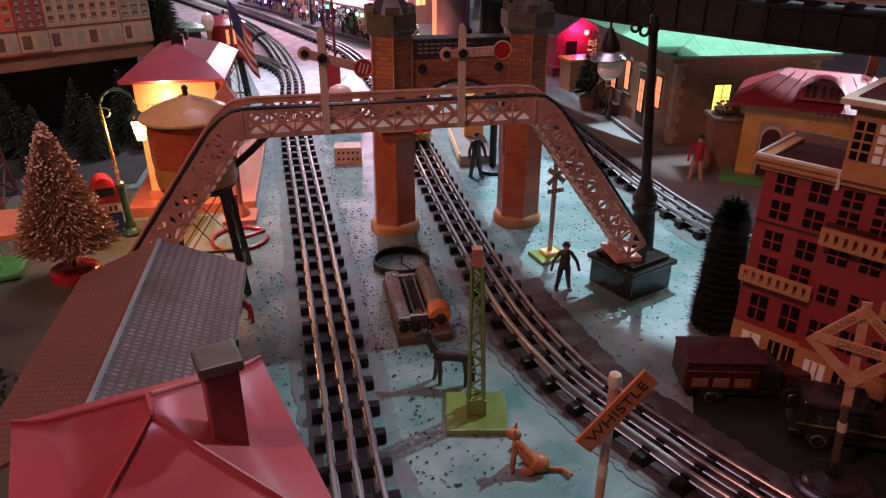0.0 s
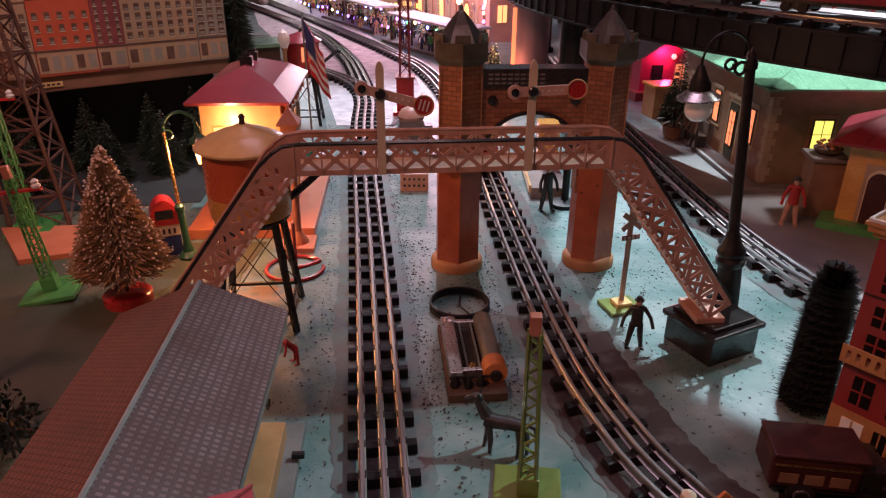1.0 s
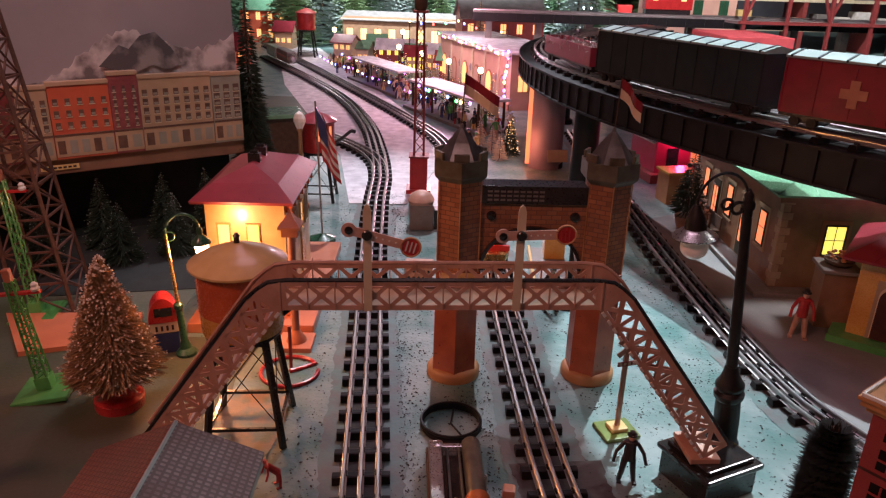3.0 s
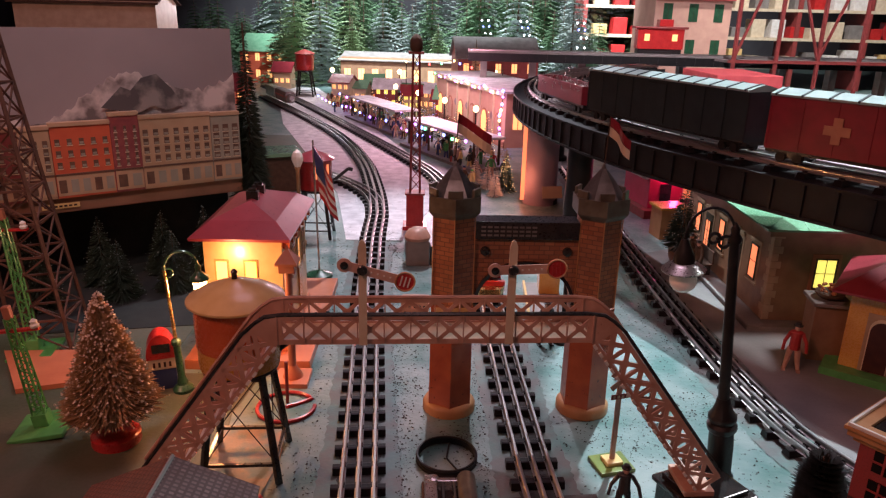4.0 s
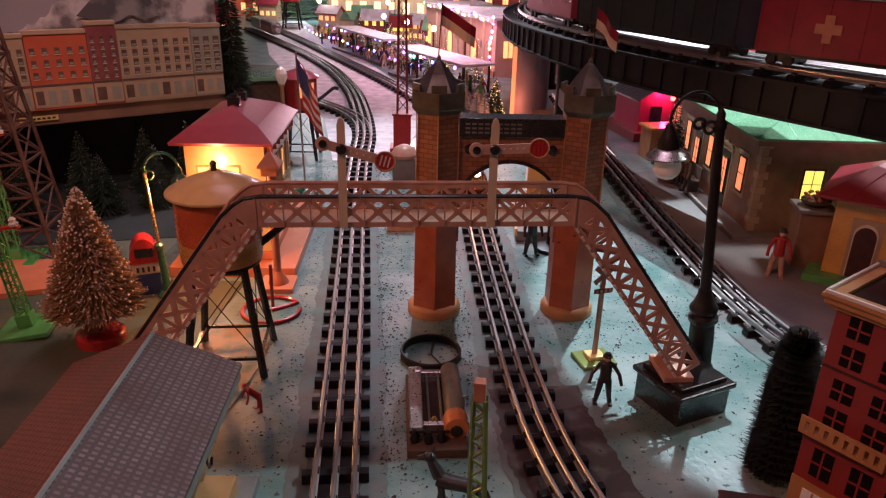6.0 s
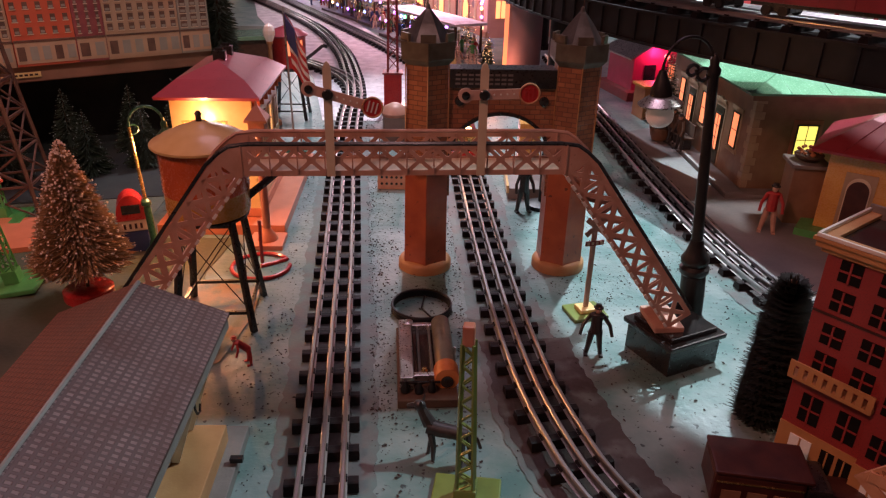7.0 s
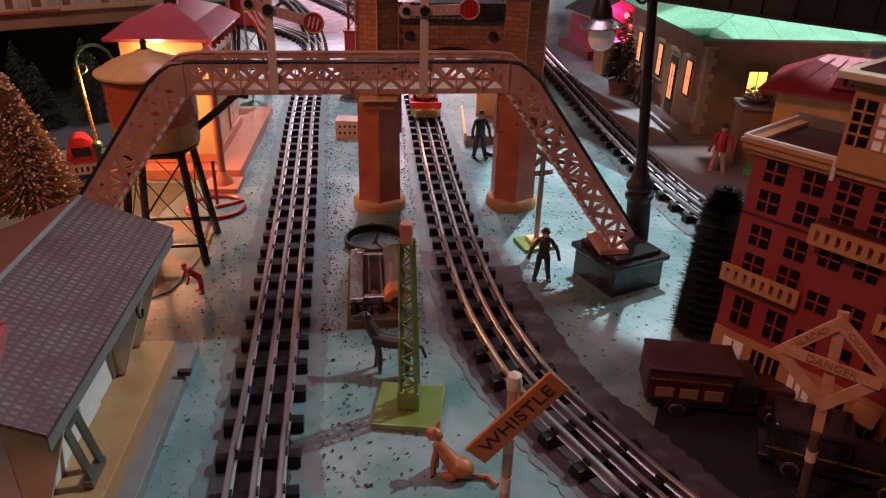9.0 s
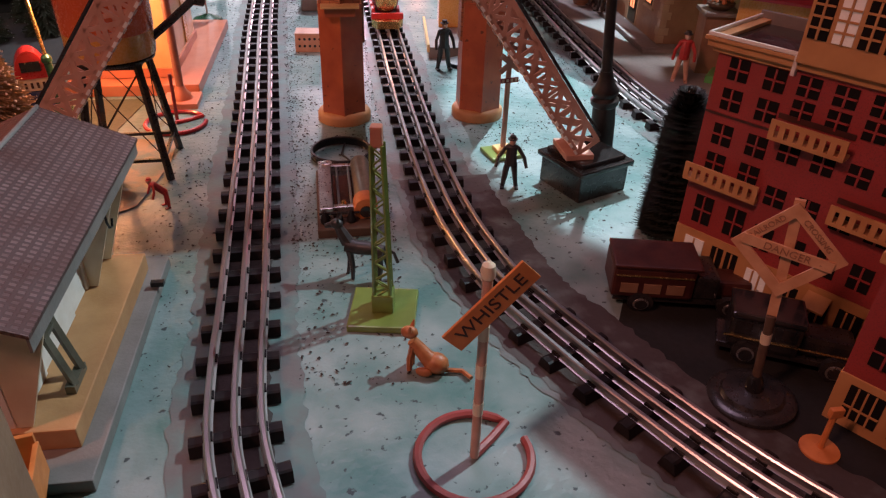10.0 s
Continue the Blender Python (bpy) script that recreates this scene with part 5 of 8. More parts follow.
def stationary_engine(m):
    e = thing("toy_stationary_engine", "rusty toy engine with copper drum and bright rods", "toy engine", m)
    part("bed", B((0.056, 0.128, 0.009), (0, 0, 0), None, 0.0012), "bark", e, "dark rusty bed plate")
    part("side_plate", B((0.013, 0.105, 0.013), (-0.019, 0.006, 0.009), None, 0.001), "silver", e, "worn grey steel plate")
    part("well", B((0.020, 0.088, 0.004), (-0.001, 0.010, 0.009)), "dark", e)
    for x in (-0.0065, 0.0055):
        part("rod", Tb([(x, -0.036, 0.017), (x, 0.056, 0.017)], 0.0013, 8), "rail", e, "bright steel rod", True)
    for y in (-0.036, 0.054):
        part("crosshead", B((0.024, 0.006, 0.010), (-0.001, y, 0.009), None, 0.0008), "silver", e)
    part("drum", L([(0.0098, -0.030), (0.0098, 0.056), (0.0085, 0.058)], 22, T(0.0185, 0, 0.0185) @ R(-90, 0, 0)), "patina", e, "worn grey-brown drum", True)
    part("drum_head", L([(0.0112, -0.046), (0.0118, -0.044), (0.0118, -0.028), (0.0105, -0.027)], 22, T(0.0185, 0, 0.0185) @ R(-90, 0, 0)), "orange", e, "copper-coloured drum head", True)
    part("head_hole", L([(0.006, -0.0475), (0.006, -0.0455)], 16, T(0.0185, 0, 0.0165) @ R(-90, 0, 0)), "dark", e)
    part("gauge_glass", Tb([(0.0285, -0.006, 0.010), (0.0285, -0.006, 0.028)], 0.0015, 6), "silver", e, "", True)
    for x, y in ((-0.021, -0.050), (-0.008, -0.052), (0.004, -0.050), (-0.018, -0.043)):
        part("valve", L([(0.004, 0.009), (0.0045, 0.013), (0.003, 0.016), (0.0016, 0.021)], 10, T(x, y, 0)), "iron", e, "", True)
    part("axle", Tb([(-0.026, -0.047, 0.017), (0.012, -0.047, 0.017)], 0.0012, 6), "iron", e, "", True)
    part("collar", L([(0.003, 0.009), (0.0034, 0.018), (0.002, 0.021)], 10, T(-0.002, -0.030, 0)), "brass", e, "", True)
    part("valve_wheel", L([(0.005, 0.022), (0.0055, 0.0235), (0.002, 0.0245)], 14, T(-0.016, 0.051, 0)), "silver", e, "", True)
    return e


stationary_engine(T(0.1935, 0.689, 0) @ R(0, 0, 1.5))


def quadruped(name, label, m, k, matl, seat=False):
    bm = bmesh.new()
    if seat:
        tube(bm, [(0.012 * k, 0, 0.007 * k), (0.004 * k, 0, 0.012 * k), (-0.007 * k, 0, 0.025 * k)], 0.0078 * k, 10, r2=0.0042 * k)
        ball(bm, (0.011 * k, 0, 0.008 * k), 0.0085 * k, (1.15, 0.95, 0.95))
        ball(bm, (-0.009 * k, 0, 0.032 * k), 0.0052 * k, (1.25, 0.85, 0.95))
        for s in (-1, 1):
            tube(bm, [(-0.006 * k, s * 0.003 * k, 0.022 * k), (-0.008 * k, s * 0.0035 * k, 0.010 * k), (-0.008 * k, s * 0.0035 * k, 0)], 0.0022 * k, 6)
            tube(bm, [(-0.008 * k, s * 0.003 * k, 0.035 * k), (-0.007 * k, s * 0.0045 * k, 0.0405 * k)], 0.002 * k, 5, r2=0.0005 * k)
            ball(bm, (0.004 * k, s * 0.0075 * k, 0.004 * k), 0.0042 * k, (1.5, 0.7, 0.9))
        tube(bm, [(0.018 * k, 0, 0.003 * k), (0.030 * k, 0.003 * k, 0.0025 * k), (0.038 * k, -0.003 * k, 0.003 * k)], 0.0018 * k, 6)
    else:
        tube(bm, [(-0.014 * k, 0, 0.029 * k), (-0.006 * k, 0, 0.0275 * k), (0.006 * k, 0, 0.028 * k), (0.015 * k, 0, 0.027 * k)], 0.0062 * k, 10, r2=0.0048 * k)
        tube(bm, [(-0.013 * k, 0, 0.031 * k), (-0.017 * k, 0, 0.038 * k), (-0.020 * k, 0, 0.044 * k)], 0.0052 * k, 8, r2=0.0034 * k)
        ball(bm, (-0.021 * k, 0, 0.0455 * k), 0.0046 * k, (1.1, 0.8, 0.9))
        tube(bm, [(-0.022 * k, 0, 0.0455 * k), (-0.030 * k, 0, 0.0425 * k)], 0.003 * k, 7, r2=0.0018 * k)
        for x, y, b in ((-0.012, 0.0032, -0.003), (-0.011, -0.0034, 0.002), (0.014, 0.0034, 0.004), (0.012, -0.0034, 0.0)):
            tube(bm, [(x * k, y * k, 0.026 * k), ((x + b * 0.6 + 0.001) * k, y * k, 0.013 * k), ((x + b) * k, y * k, 0)], 0.0032 * k, 6, r2=0.0014 * k)
        tube(bm, [(0.017 * k, 0, 0.029 * k), (0.023 * k, 0, 0.027 * k), (0.026 * k, 0, 0.019 * k)], 0.0014 * k, 5)
        for s in (-1, 1):
            tube(bm, [(-0.019 * k, s * 0.003 * k, 0.049 * k), (-0.0185 * k, s * 0.0045 * k, 0.053 * k)], 0.0014 * k, 5, r2=0.0004 * k)
    return tagged(part(name, bm, matl, None, "", True, m), label, "toy animal")


quadruped("toy_dog", "black cast toy dog standing on the board", T(0.208, 0.556, 0) @ R(0, 0, -20), 1.12, "figblack")
quadruped("toy_cat", "orange-brown cast toy cat sitting on the board", T(0.243, 0.437, 0) @ R(0, 0, -22), 1.0, "figbrown", True)
telegraph(T(0.2205, 0.506, 0) @ R(0, -1.0, -10), 0.160, 0, "green", False, "olive green lattice signal mast with red tip on a square foot", "lattice masts", 0.0265)
figure("toy_guard", "black toy guard figure standing beside the crossing sign", 0.060, T(0.369, 0.713, 0) @ R(0, 0, -10), ["figblack", "figblack", "flesh", "figblack"], 0.0, 0.45)


def crossing_sign(m):
    c = thing("crossing_sign", "faded pink crossing sign on a green square foot", "crossing sign", m)
    part("foot", B((0.042, 0.036, 0.005), (0, 0, 0), None, 0.0015), "green", c, "yellow-green foot")
    part("step", B((0.020, 0.018, 0.005), (0, 0, 0.005), None, 0.0015), "cream", c)
    part("post", B((0.0052, 0.0036, 0.122), (0, 0, 0.009), None, 0.0005), "mojave", c)
    for a in (38, -38):
        part("blade", B((0.030, 0.0012, 0.0060), (0, -0.0028, -0.003), T(0, 0, 0.110) @ R(0, a, 0)), "mojave", c)
    part("plate", B((0.022, 0.0012, 0.0055), (0, -0.0030, 0.088)), "steelred", c)
    for k in range(4):
        part("letter_bar", B((0.0028, 0.0005, 0.003), (-0.008 + 0.0053 * k, -0.0039, 0.0893)), "ivory", c)
    return c


crossing_sign(T(0.379, 0.795, 0) @ R(0, 0, 14))


def whistle_post(m):
    w = thing("whistle_sign", "orange whistle board on a red post with open wire ring foot", "signal sign", m)
    part("ring_foot", ring_base(bmesh.new(), 0.0360, 0.0030), "steelred", w, "dull red wire ring", True)
    part("post", Tb([(0, 0, 0.003), (0, 0, 0.142)], 0.0030, 10), "mojave", w, "faded pink post", True)
    part("cap", L([(0.0038, 0.140), (0.0044, 0.144), (0.0036, 0.148), (0.001, 0.150)], 12), "ivory", w, "", True)
    for z in (0.040, 0.070, 0.098):
        part("worn_band", L([(0.0032, z), (0.0032, z + 0.010)], 12), "ivory", w)
    mm = T(0.001, -0.0048, 0.124) @ R(0, -44, 0)
    board = part("board", B((0.060, 0.0018, 0.0165), (0, 0, -0.00825), mm, 0.0004), "orange", w, "weathered orange board")
    writing("WHISTLE", 0.0120, "ink", board, mm @ T(0, -0.0011, 0) @ R(90, 0, 0))
    return w


whistle_post(T(0.267, 0.350, 0) @ R(0, 0, 10))


def danger_sign(m):
    d = thing("danger_sign", "weathered diamond railroad danger sign on a round dark foot", "signal sign", m)
    part("foot", L([(0.030, 0), (0.030, 0.003), (0.027, 0.005), (0.022, 0.005), (0.020, 0.008), (0.006, 0.010), (0.0055, 0.018), (0.0035, 0.022)], 30), "black", d, "black stepped round foot", True)
    part("post", Tb([(0, 0, 0.018), (0, 0, 0.072)], 0.0030, 10), "bark", d, "dark lower post", True)
    part("band", L([(0.0034, 0.050), (0.0034, 0.058)], 12), "ivory", d, "pale band", True)
    part("upper_post", B((0.0062, 0.0030, 0.088), (0, 0.0022, 0.068)), "signtan", d, "pale upper post")
    c = T(0, -0.0012, 0.122)
    s, w = 0.0475, 0.0072
    for k in range(4):
        mm = c @ R(0, 45 + 90 * k, 0)
        side = part("diamond_side", B((s, 0.0018, w), (0, 0.00002 * k, s / 2 - w), mm, 0.0003), "signtan", d)
        if k in (0, 3):
            writing("RAILROAD" if k == 3 else "CROSSING", 0.0052, "fadedink", side, mm @ T(0, -0.0012, s / 2 - w / 2) @ R(90, 0, 0))
    rail = part("cross_board", B((0.054, 0.0018, 0.0072), (0, -0.0016, -0.0036), c @ R(0, 9, 0), 0.0003), "signtan", d)
    writing("DANGER", 0.0070, "fadedink", rail, c @ R(0, 9, 0) @ T(0, -0.0028, 0) @ R(90, 0, 0))
    return d


danger_sign(T(0.4705, 0.380, 0.001) @ R(0, 0, -38) @ R(0, -4, 0))
st = thing("small_stand", "small orange tin stand with a round foot", "stand", T(0.492, 0.331, 0.001))
part("foot", L([(0.0125, 0), (0.0125, 0.0016), (0.004, 0.0028)], 22), "orange", st, "", True)
part("stem", Tb([(0, 0, 0.002), (0.002, 0.002, 0.030)], 0.0020, 8), "orange", st, "", True)
part("top", B((0.009, 0.004, 0.007), (0.0025, 0.002, 0.028), None, 0.0008), "orange", st)


def wheel(parent, x, y, r, w=0.007):
    wl = part("wheel", L([(r * 0.55, -w / 2), (r, -w / 2 + 0.001), (r, w / 2 - 0.001), (r * 0.55, w / 2)], 20, T(x, y, r) @ R(90, 0, 0)), "black", parent, "black tyre", True)
    part("rim", L([(r * 0.62, -w / 2 - 0.0006), (r * 0.62, w / 2 + 0.0006)], 18, T(x, y, r) @ R(90, 0, 0)), "silver", wl, "worn pale wheel rim")
    part("hub", L([(r * 0.48, -w / 2 - 0.0014), (r * 0.48, w / 2 + 0.0014)], 16, T(x, y, r) @ R(90, 0, 0)), "black", wl)


def toy_wagon(m):
    w = thing("toy_wagon", "orange-brown toy wagon loaded with cans beside the shed", "toy wagon", m)
    part("bed", B((0.060, 0.090, 0.006), (0, 0, 0.016), None, 0.001), "orange", w)
    for s in (-1, 1):
        part("side", B((0.003, 0.090, 0.024), (s * 0.030, 0, 0.020), None, 0.0006), "orange", w)
        part("end", B((0.060, 0.003, 0.030), (0, s * 0.045, 0.020), None, 0.0006), "orange", w)
        for y in (-0.028, 0.028):
            wheel(w, s * 0.0, y, 0.012, 0.070) if s > 0 else None
    for k, (x, y, c) in enumerate(((-0.014, 0.025, "ivory"), (0.012, 0.018, "brightgreen"), (-0.008, -0.012, "cream"), (0.014, -0.020, "figred"), (-0.014, -0.032, "brightgreen"))):
        part("can", L([(0.0105, 0.022), (0.0110, 0.024), (0.0110, 0.050), (0.0095, 0.052), (0.0095, 0.053)], 16, T(x, y, 0)), c, w, "", True)


toy_wagon(T(-0.003, 0.302, 0) @ R(0, 0, 12))


# ---------------------------------------------------------------- large lamp standard beside the pedestal
def lamp_standard(m):
    p = thing("lamp_standard", "tall black cast-iron lamp standard with a hanging milk-glass globe", "street lamp", m, "street lamps")
    part("flange", B((0.046, 0.034, 0.004), (0, 0, 0), None, 0.0015), "iron", p)
    part("base", L([(0.0165, 0.004), (0.0165, 0.009), (0.0140, 0.012), (0.0150, 0.016), (0.0150, 0.020), (0.0125, 0.024), (0.0130, 0.055), (0.0125, 0.074), (0.0150, 0.077), (0.0155, 0.082), (0.0120, 0.085), (0.0145, 0.089), (0.0145, 0.093), (0.0105, 0.099), (0.0075, 0.108), (0.0066, 0.114)], 20), "iron", p, "fluted cast base", True)
    part("post", Tb([(0, 0, 0.11), (0, 0, 0.2), (0, 0, 0.285)], 0.0058, 12, r2=0.0048), "iron", p, "", True)
    part("finial", L([(0.0062, 0.283), (0.0066, 0.288), (0.004, 0.292), (0.0045, 0.297), (0.001, 0.303)], 12), "iron", p, "", True)
    Rr = 0.025
    pts = [(-Rr + Rr * math.cos(math.pi * k / 14), 0, 0.290 + 0.030 * math.sin(math.pi * k / 14)) for k in range(15)]
    part("arm", Tb(pts + [(-2 * Rr, 0, 0.288)], 0.0014, 8), "iron", p, "thin arched arm", True)
    for k, (cx, cz, r) in enumerate(((-0.010, 0.284, 0.007), (-0.021, 0.289, 0.006))):
        part("scroll", Tb([(cx + r * math.cos(a) * (1 - 0.06 * a), 0, cz + r * math.sin(a) * (1 - 0.06 * a)) for a in [j * 0.5 for j in range(14)]], 0.0017, 6), "iron", p, "", True)
    part("hanger", L([(0.003, 0.270), (0.006, 0.262), (0.0095, 0.254), (0.0105, 0.246), (0.012, 0.240)][::-1], 18, T(-2 * Rr, 0, 0.022)), "iron", p, "", True)
    part("shade", L([(0.0205, 0.2365), (0.0210, 0.2380), (0.014, 0.243), (0.009, 0.246)], 26, T(-2 * Rr, 0, 0.024)), "silver", p, "flat pale enamel shade", True)
    bm = bmesh.new()
    ball(bm, (-2 * Rr, 0, 0.2505), 0.0130, (1, 1, 0.95), 20)
    part("globe", bm, "globe", p, "opal glass globe", True)
    return p


lamp_standard(T(0.485, 0.754, 0) @ R(0, -5.2, 6))


# ---------------------------------------------------------------- green-roofed station
def hip_roof(bm, a, b, z0, z1, ra, rb, thick=0.004):
    rows = [(a, b, z0 - thick), (a + 0.0015, b + 0.0015, z0), (ra, rb, z1)]
    rr = [[bm.verts.new((sx * x, sy * y, z)) for sx, sy in ((1, 1), (-1, 1), (-1, -1), (1, -1))] for x, y, z in rows]
    for p, q in zip(rr, rr[1:]):
        for i in range(4):
            bm.faces.new((p[i], p[(i + 1) % 4], q[(i + 1) % 4], q[i]))
    bm.faces.new(rr[-1])
    bm.faces.new(rr[0][::-1])
    return bm


def green_station():
    w, d, h = 0.270, 0.42, 0.158
    m = T(0.730, 1.192, 0) @ R(0, 0, -2.0) @ T(w / 2, d / 2, 0)
    s = thing("green_roof_station", "brown tin station with lit windows, buff quoins and pea-green roof", "station", m)
    part("step", B((w + 0.07, d + 0.06, 0.008), (0, 0, 0), None, 0.001), "stone", s, "dark station step")
    part("wall", B((w, d, h), (0, 0, 0.008), None, 0.0006), "brownwall", s)
    for sx in (-1, 1):
        for k in range(12):
            lw = 0.017 if k % 2 else 0.011
            z = 0.010 + k * 0.0128
            part("quoin", B((lw, 0.0016, 0.0120), (sx * (w / 2 - lw / 2 + 0.0008), -d / 2 - 0.0004, z), None, 0.0004), "buff", s)
            if sx < 0:
                part("quoin", B((0.0016, lw, 0.0120), (-w / 2 - 0.0004, -d / 2 + lw / 2 - 0.0008, z), None, 0.0004), "buff", s)
    part("roof", hip_roof(bmesh.new(), w / 2 + 0.022, d / 2 + 0.022, 0.172, 0.222, 0.012, 0.09), "greenroof", s, "pea-green enamel hip roof")
    for sx in (-1, 1):
        part("hip_seam", Tb([(sx * (w / 2 + 0.022), -d / 2 - 0.022, 0.1725), (sx * 0.012, -0.09, 0.2222)], 0.0012, 6), "greenroof", s)
    for k in range(1, 5):
        x = -w / 2 - 0.022 + k * (w + 0.044) / 5
        zt = 0.172 + 0.05 * min(1, min(x + w / 2 + 0.022, w / 2 + 0.022 - x) / (w / 2 + 0.01))
        f = (zt - 0.172) / 0.05
        part("roof_seam", Tb([(x, -d / 2 - 0.022, 0.1728), (x * (1 - 0) , -d / 2 - 0.022 + f * (d / 2 - 0.068), zt + 0.0006)], 0.0007, 5), "greenroof", s)
    part("fascia", B((w + 0.03, 0.004, 0.008), (0, -d / 2 - 0.012, 0.158)), "brownwall", s)
    part("surround", B((0.048, 0.0016, 0.066), (-w / 2 + 0.090, -d / 2 - 0.0002, 0.060), None, 0.0004), "terra", s, "printed brown window surround")
    sash(s, T(-w / 2 + 0.090, -d / 2 - 0.0012, 0.068), 0.032, 0.049, "window_yellow", "olive", (2, 2))
    sash(s, T(w / 2 - 0.05, -d / 2, 0.068), 0.032, 0.049, "window_yellow", "buff", (2, 2))
    for y in (0.062, 0.215, 0.345):
        mm = T(-w / 2, -d / 2 + y, 0.062) @ R(0, 0, -90)
        part("surround", B((0.040, 0.0016, 0.072), (0, -0.0002, -0.006), mm, 0.0004), "buff", s, "buff printed window surround")
        part("lintel", B((0.046, 0.0026, 0.007), (0, -0.0008, 0.062), mm, 0.0006), "buff", s)
        part("sill", B((0.044, 0.0034, 0.004), (0, -0.0010, -0.009), mm, 0.0006), "buff", s)
        sash(s, mm @ T(0, -0.0014, 0), 0.026, 0.058, "window_pink", "olive", (1, 2))
    for y in (0.135, 0.285):
        mm = T(-w / 2, -d / 2 + y, 0.010) @ R(0, 0, -90)
        part("surround", B((0.050, 0.0016, 0.112), (0, -0.0002, 0), mm, 0.0004), "buff", s, "buff printed door surround")
        part("hood", prism(bmesh.new(), [(-0.028, 0), (0.028, 0), (0.022, 0.006), (0.008, 0.005), (0, 0.011), (-0.008, 0.005), (-0.022, 0.006)], 0.0, 0.004, mm @ T(0, 0.0004, 0.112) @ R(90, 0, 0)), "buff", s, "scrolled buff door hood")
        part("door_leaf", B((0.038, 0.0014, 0.102), (0, -0.0014, 0.002), mm), "olive", s, "dark olive door")
        sash(s, mm @ T(0, -0.0022, 0.026), 0.026, 0.064, "window_pink", "olive", (2, 3))
    part("platform_edge", B((0.030, d + 0.05, 0.010), (-w / 2 - 0.020, 0, 0.0005), None, 0.001), "roadway", s)
    return s


green_station()
figure("toy_porter", "red-coated toy porter figure with white cap on a pale foot", 0.076, T(0.700, 1.028, 0.001) @ R(0, 0, -25), ["flesh", "figred", "flesh", "figblack"], 0.0, 0.2)
pt = thing("planter_pedestal", "brown stone pedestal with a bowl of dried flowers", "planter", T(0.768, 1.080, 0.0) @ R(0, 0, -12))
part("shaft", B((0.046, 0.046, 0.088), (0, 0, 0), None, 0.001), "brownwall", pt)
part("slab", B((0.056, 0.056, 0.006), (0, 0, 0.088), None, 0.0015), "stone", pt)
part("bowl", L([(0.012, 0.094), (0.020, 0.100), (0.021, 0.104)], 16), "bark", pt, "", True)
fl = bmesh.new()
rnd = random.Random(11)
for _ in range(30):
    ball(fl, (rnd.gauss(0, 0.008), rnd.gauss(0, 0.008), 0.106 + rnd.uniform(0, 0.008)), rnd.uniform(0.002, 0.004), (1, 1, 0.8), 6)
part("bouquet", fl, "figbrown", pt, "dull dried flower heads")
bench = thing("station_bench", "dark slatted bench beside the station wall", "bench", T(0.712, 1.43, 0.008) @ R(0, 0, -90))
part("seat", B((0.07, 0.020, 0.003), (0, 0, 0.022), None, 0.0006), "bark", bench)
part("backrest", B((0.07, 0.003, 0.024), (0, 0.011, 0.026), None, 0.0006), "bark", bench)
for x in (-0.03, 0.03):
    part("leg", B((0.004, 0.018, 0.022), (x, 0, 0)), "black", bench)
for k, (x, y) in enumerate(((0.700, 1.405), (0.702, 1.455))):
    figure("toy_passenger", "dark toy passenger figure beside the station wall", 0.072, T(x, y, 0.008) @ R(0, 0, -80 + 30 * k), ["figblack", "bark", "flesh", "figblack"], 0.003, 0.3, "toy passengers")
brush_tree("potted_tree", "dark frosted fir in a brown pot by the street", 0.150, 0.042, T(0.695, 1.50, 0.028), "needle_dark", "snowtip", 31, 24, None, 0.10, 30)
pot = tagged(part("pot", L([(0.016, 0), (0.021, 0.012), (0.024, 0.028), (0.022, 0.0285)], 18, T(0.695, 1.50, 0)), "brownwall", None, "", True), "brown round tree pot on the street", "pot")


# pink shed and yellow box under the elevated line
def pink_shed():
    s = thing("pink_shed", "small pink shed with a lit window and grey gable roof", "shed", T(0.80, 1.94, 0) @ R(0, 0, 10))
    part("plinth", B((0.20, 0.19, 0.022), (0, 0, 0), None, 0.001), "steelred", s)
    part("wall", B((0.16, 0.14, 0.085), (0, 0, 0.022)), "pink", s)
    part("gable", prism(bmesh.new(), [(-0.08, 0.107), (0.08, 0.107), (0, 0.152)], -0.07, 0.07, R(90, 0, 0)), "pink", s)
    for sgn in (-1, 1):
        part("roof_slope", prism(bmesh.new(), [(0, 0.156), (sgn * 0.096, 0.103), (sgn * 0.096, 0.099), (0, 0.152)][::sgn], -0.085, 0.085, R(90, 0, 0)), "silver", s)
    sash(s, T(0.03, -0.070, 0.045), 0.030, 0.040, "window_pink", "ivory", (2, 2))
    part("door", B((0.030, 0.003, 0.062), (-0.035, -0.071, 0.022)), "dark", s)
    part("lamp", L([(0.004, 0), (0.007, 0.006), (0.004, 0.012)], 10, T(0.0, -0.082, 0.100)), "led_red", s, "pink lit lantern", True)


pink_shed()
lamp("pink_lantern", "POINT", (0.795, 1.845, 0.115), (0, 0, 0), 0.22, (1.0, 0.05, 0.22), 0.01)
yb = thing("tan_booth", "tan tin booth with a flat lid", "booth", T(0.735, 1.690, 0) @ R(0, 0, 8))
part("body", B((0.070, 0.055, 0.070), (0, 0, 0), None, 0.001), "tan", yb)
part("lid", B((0.080, 0.065, 0.006), (0, 0, 0.070), None, 0.001), "tankbottom", yb)


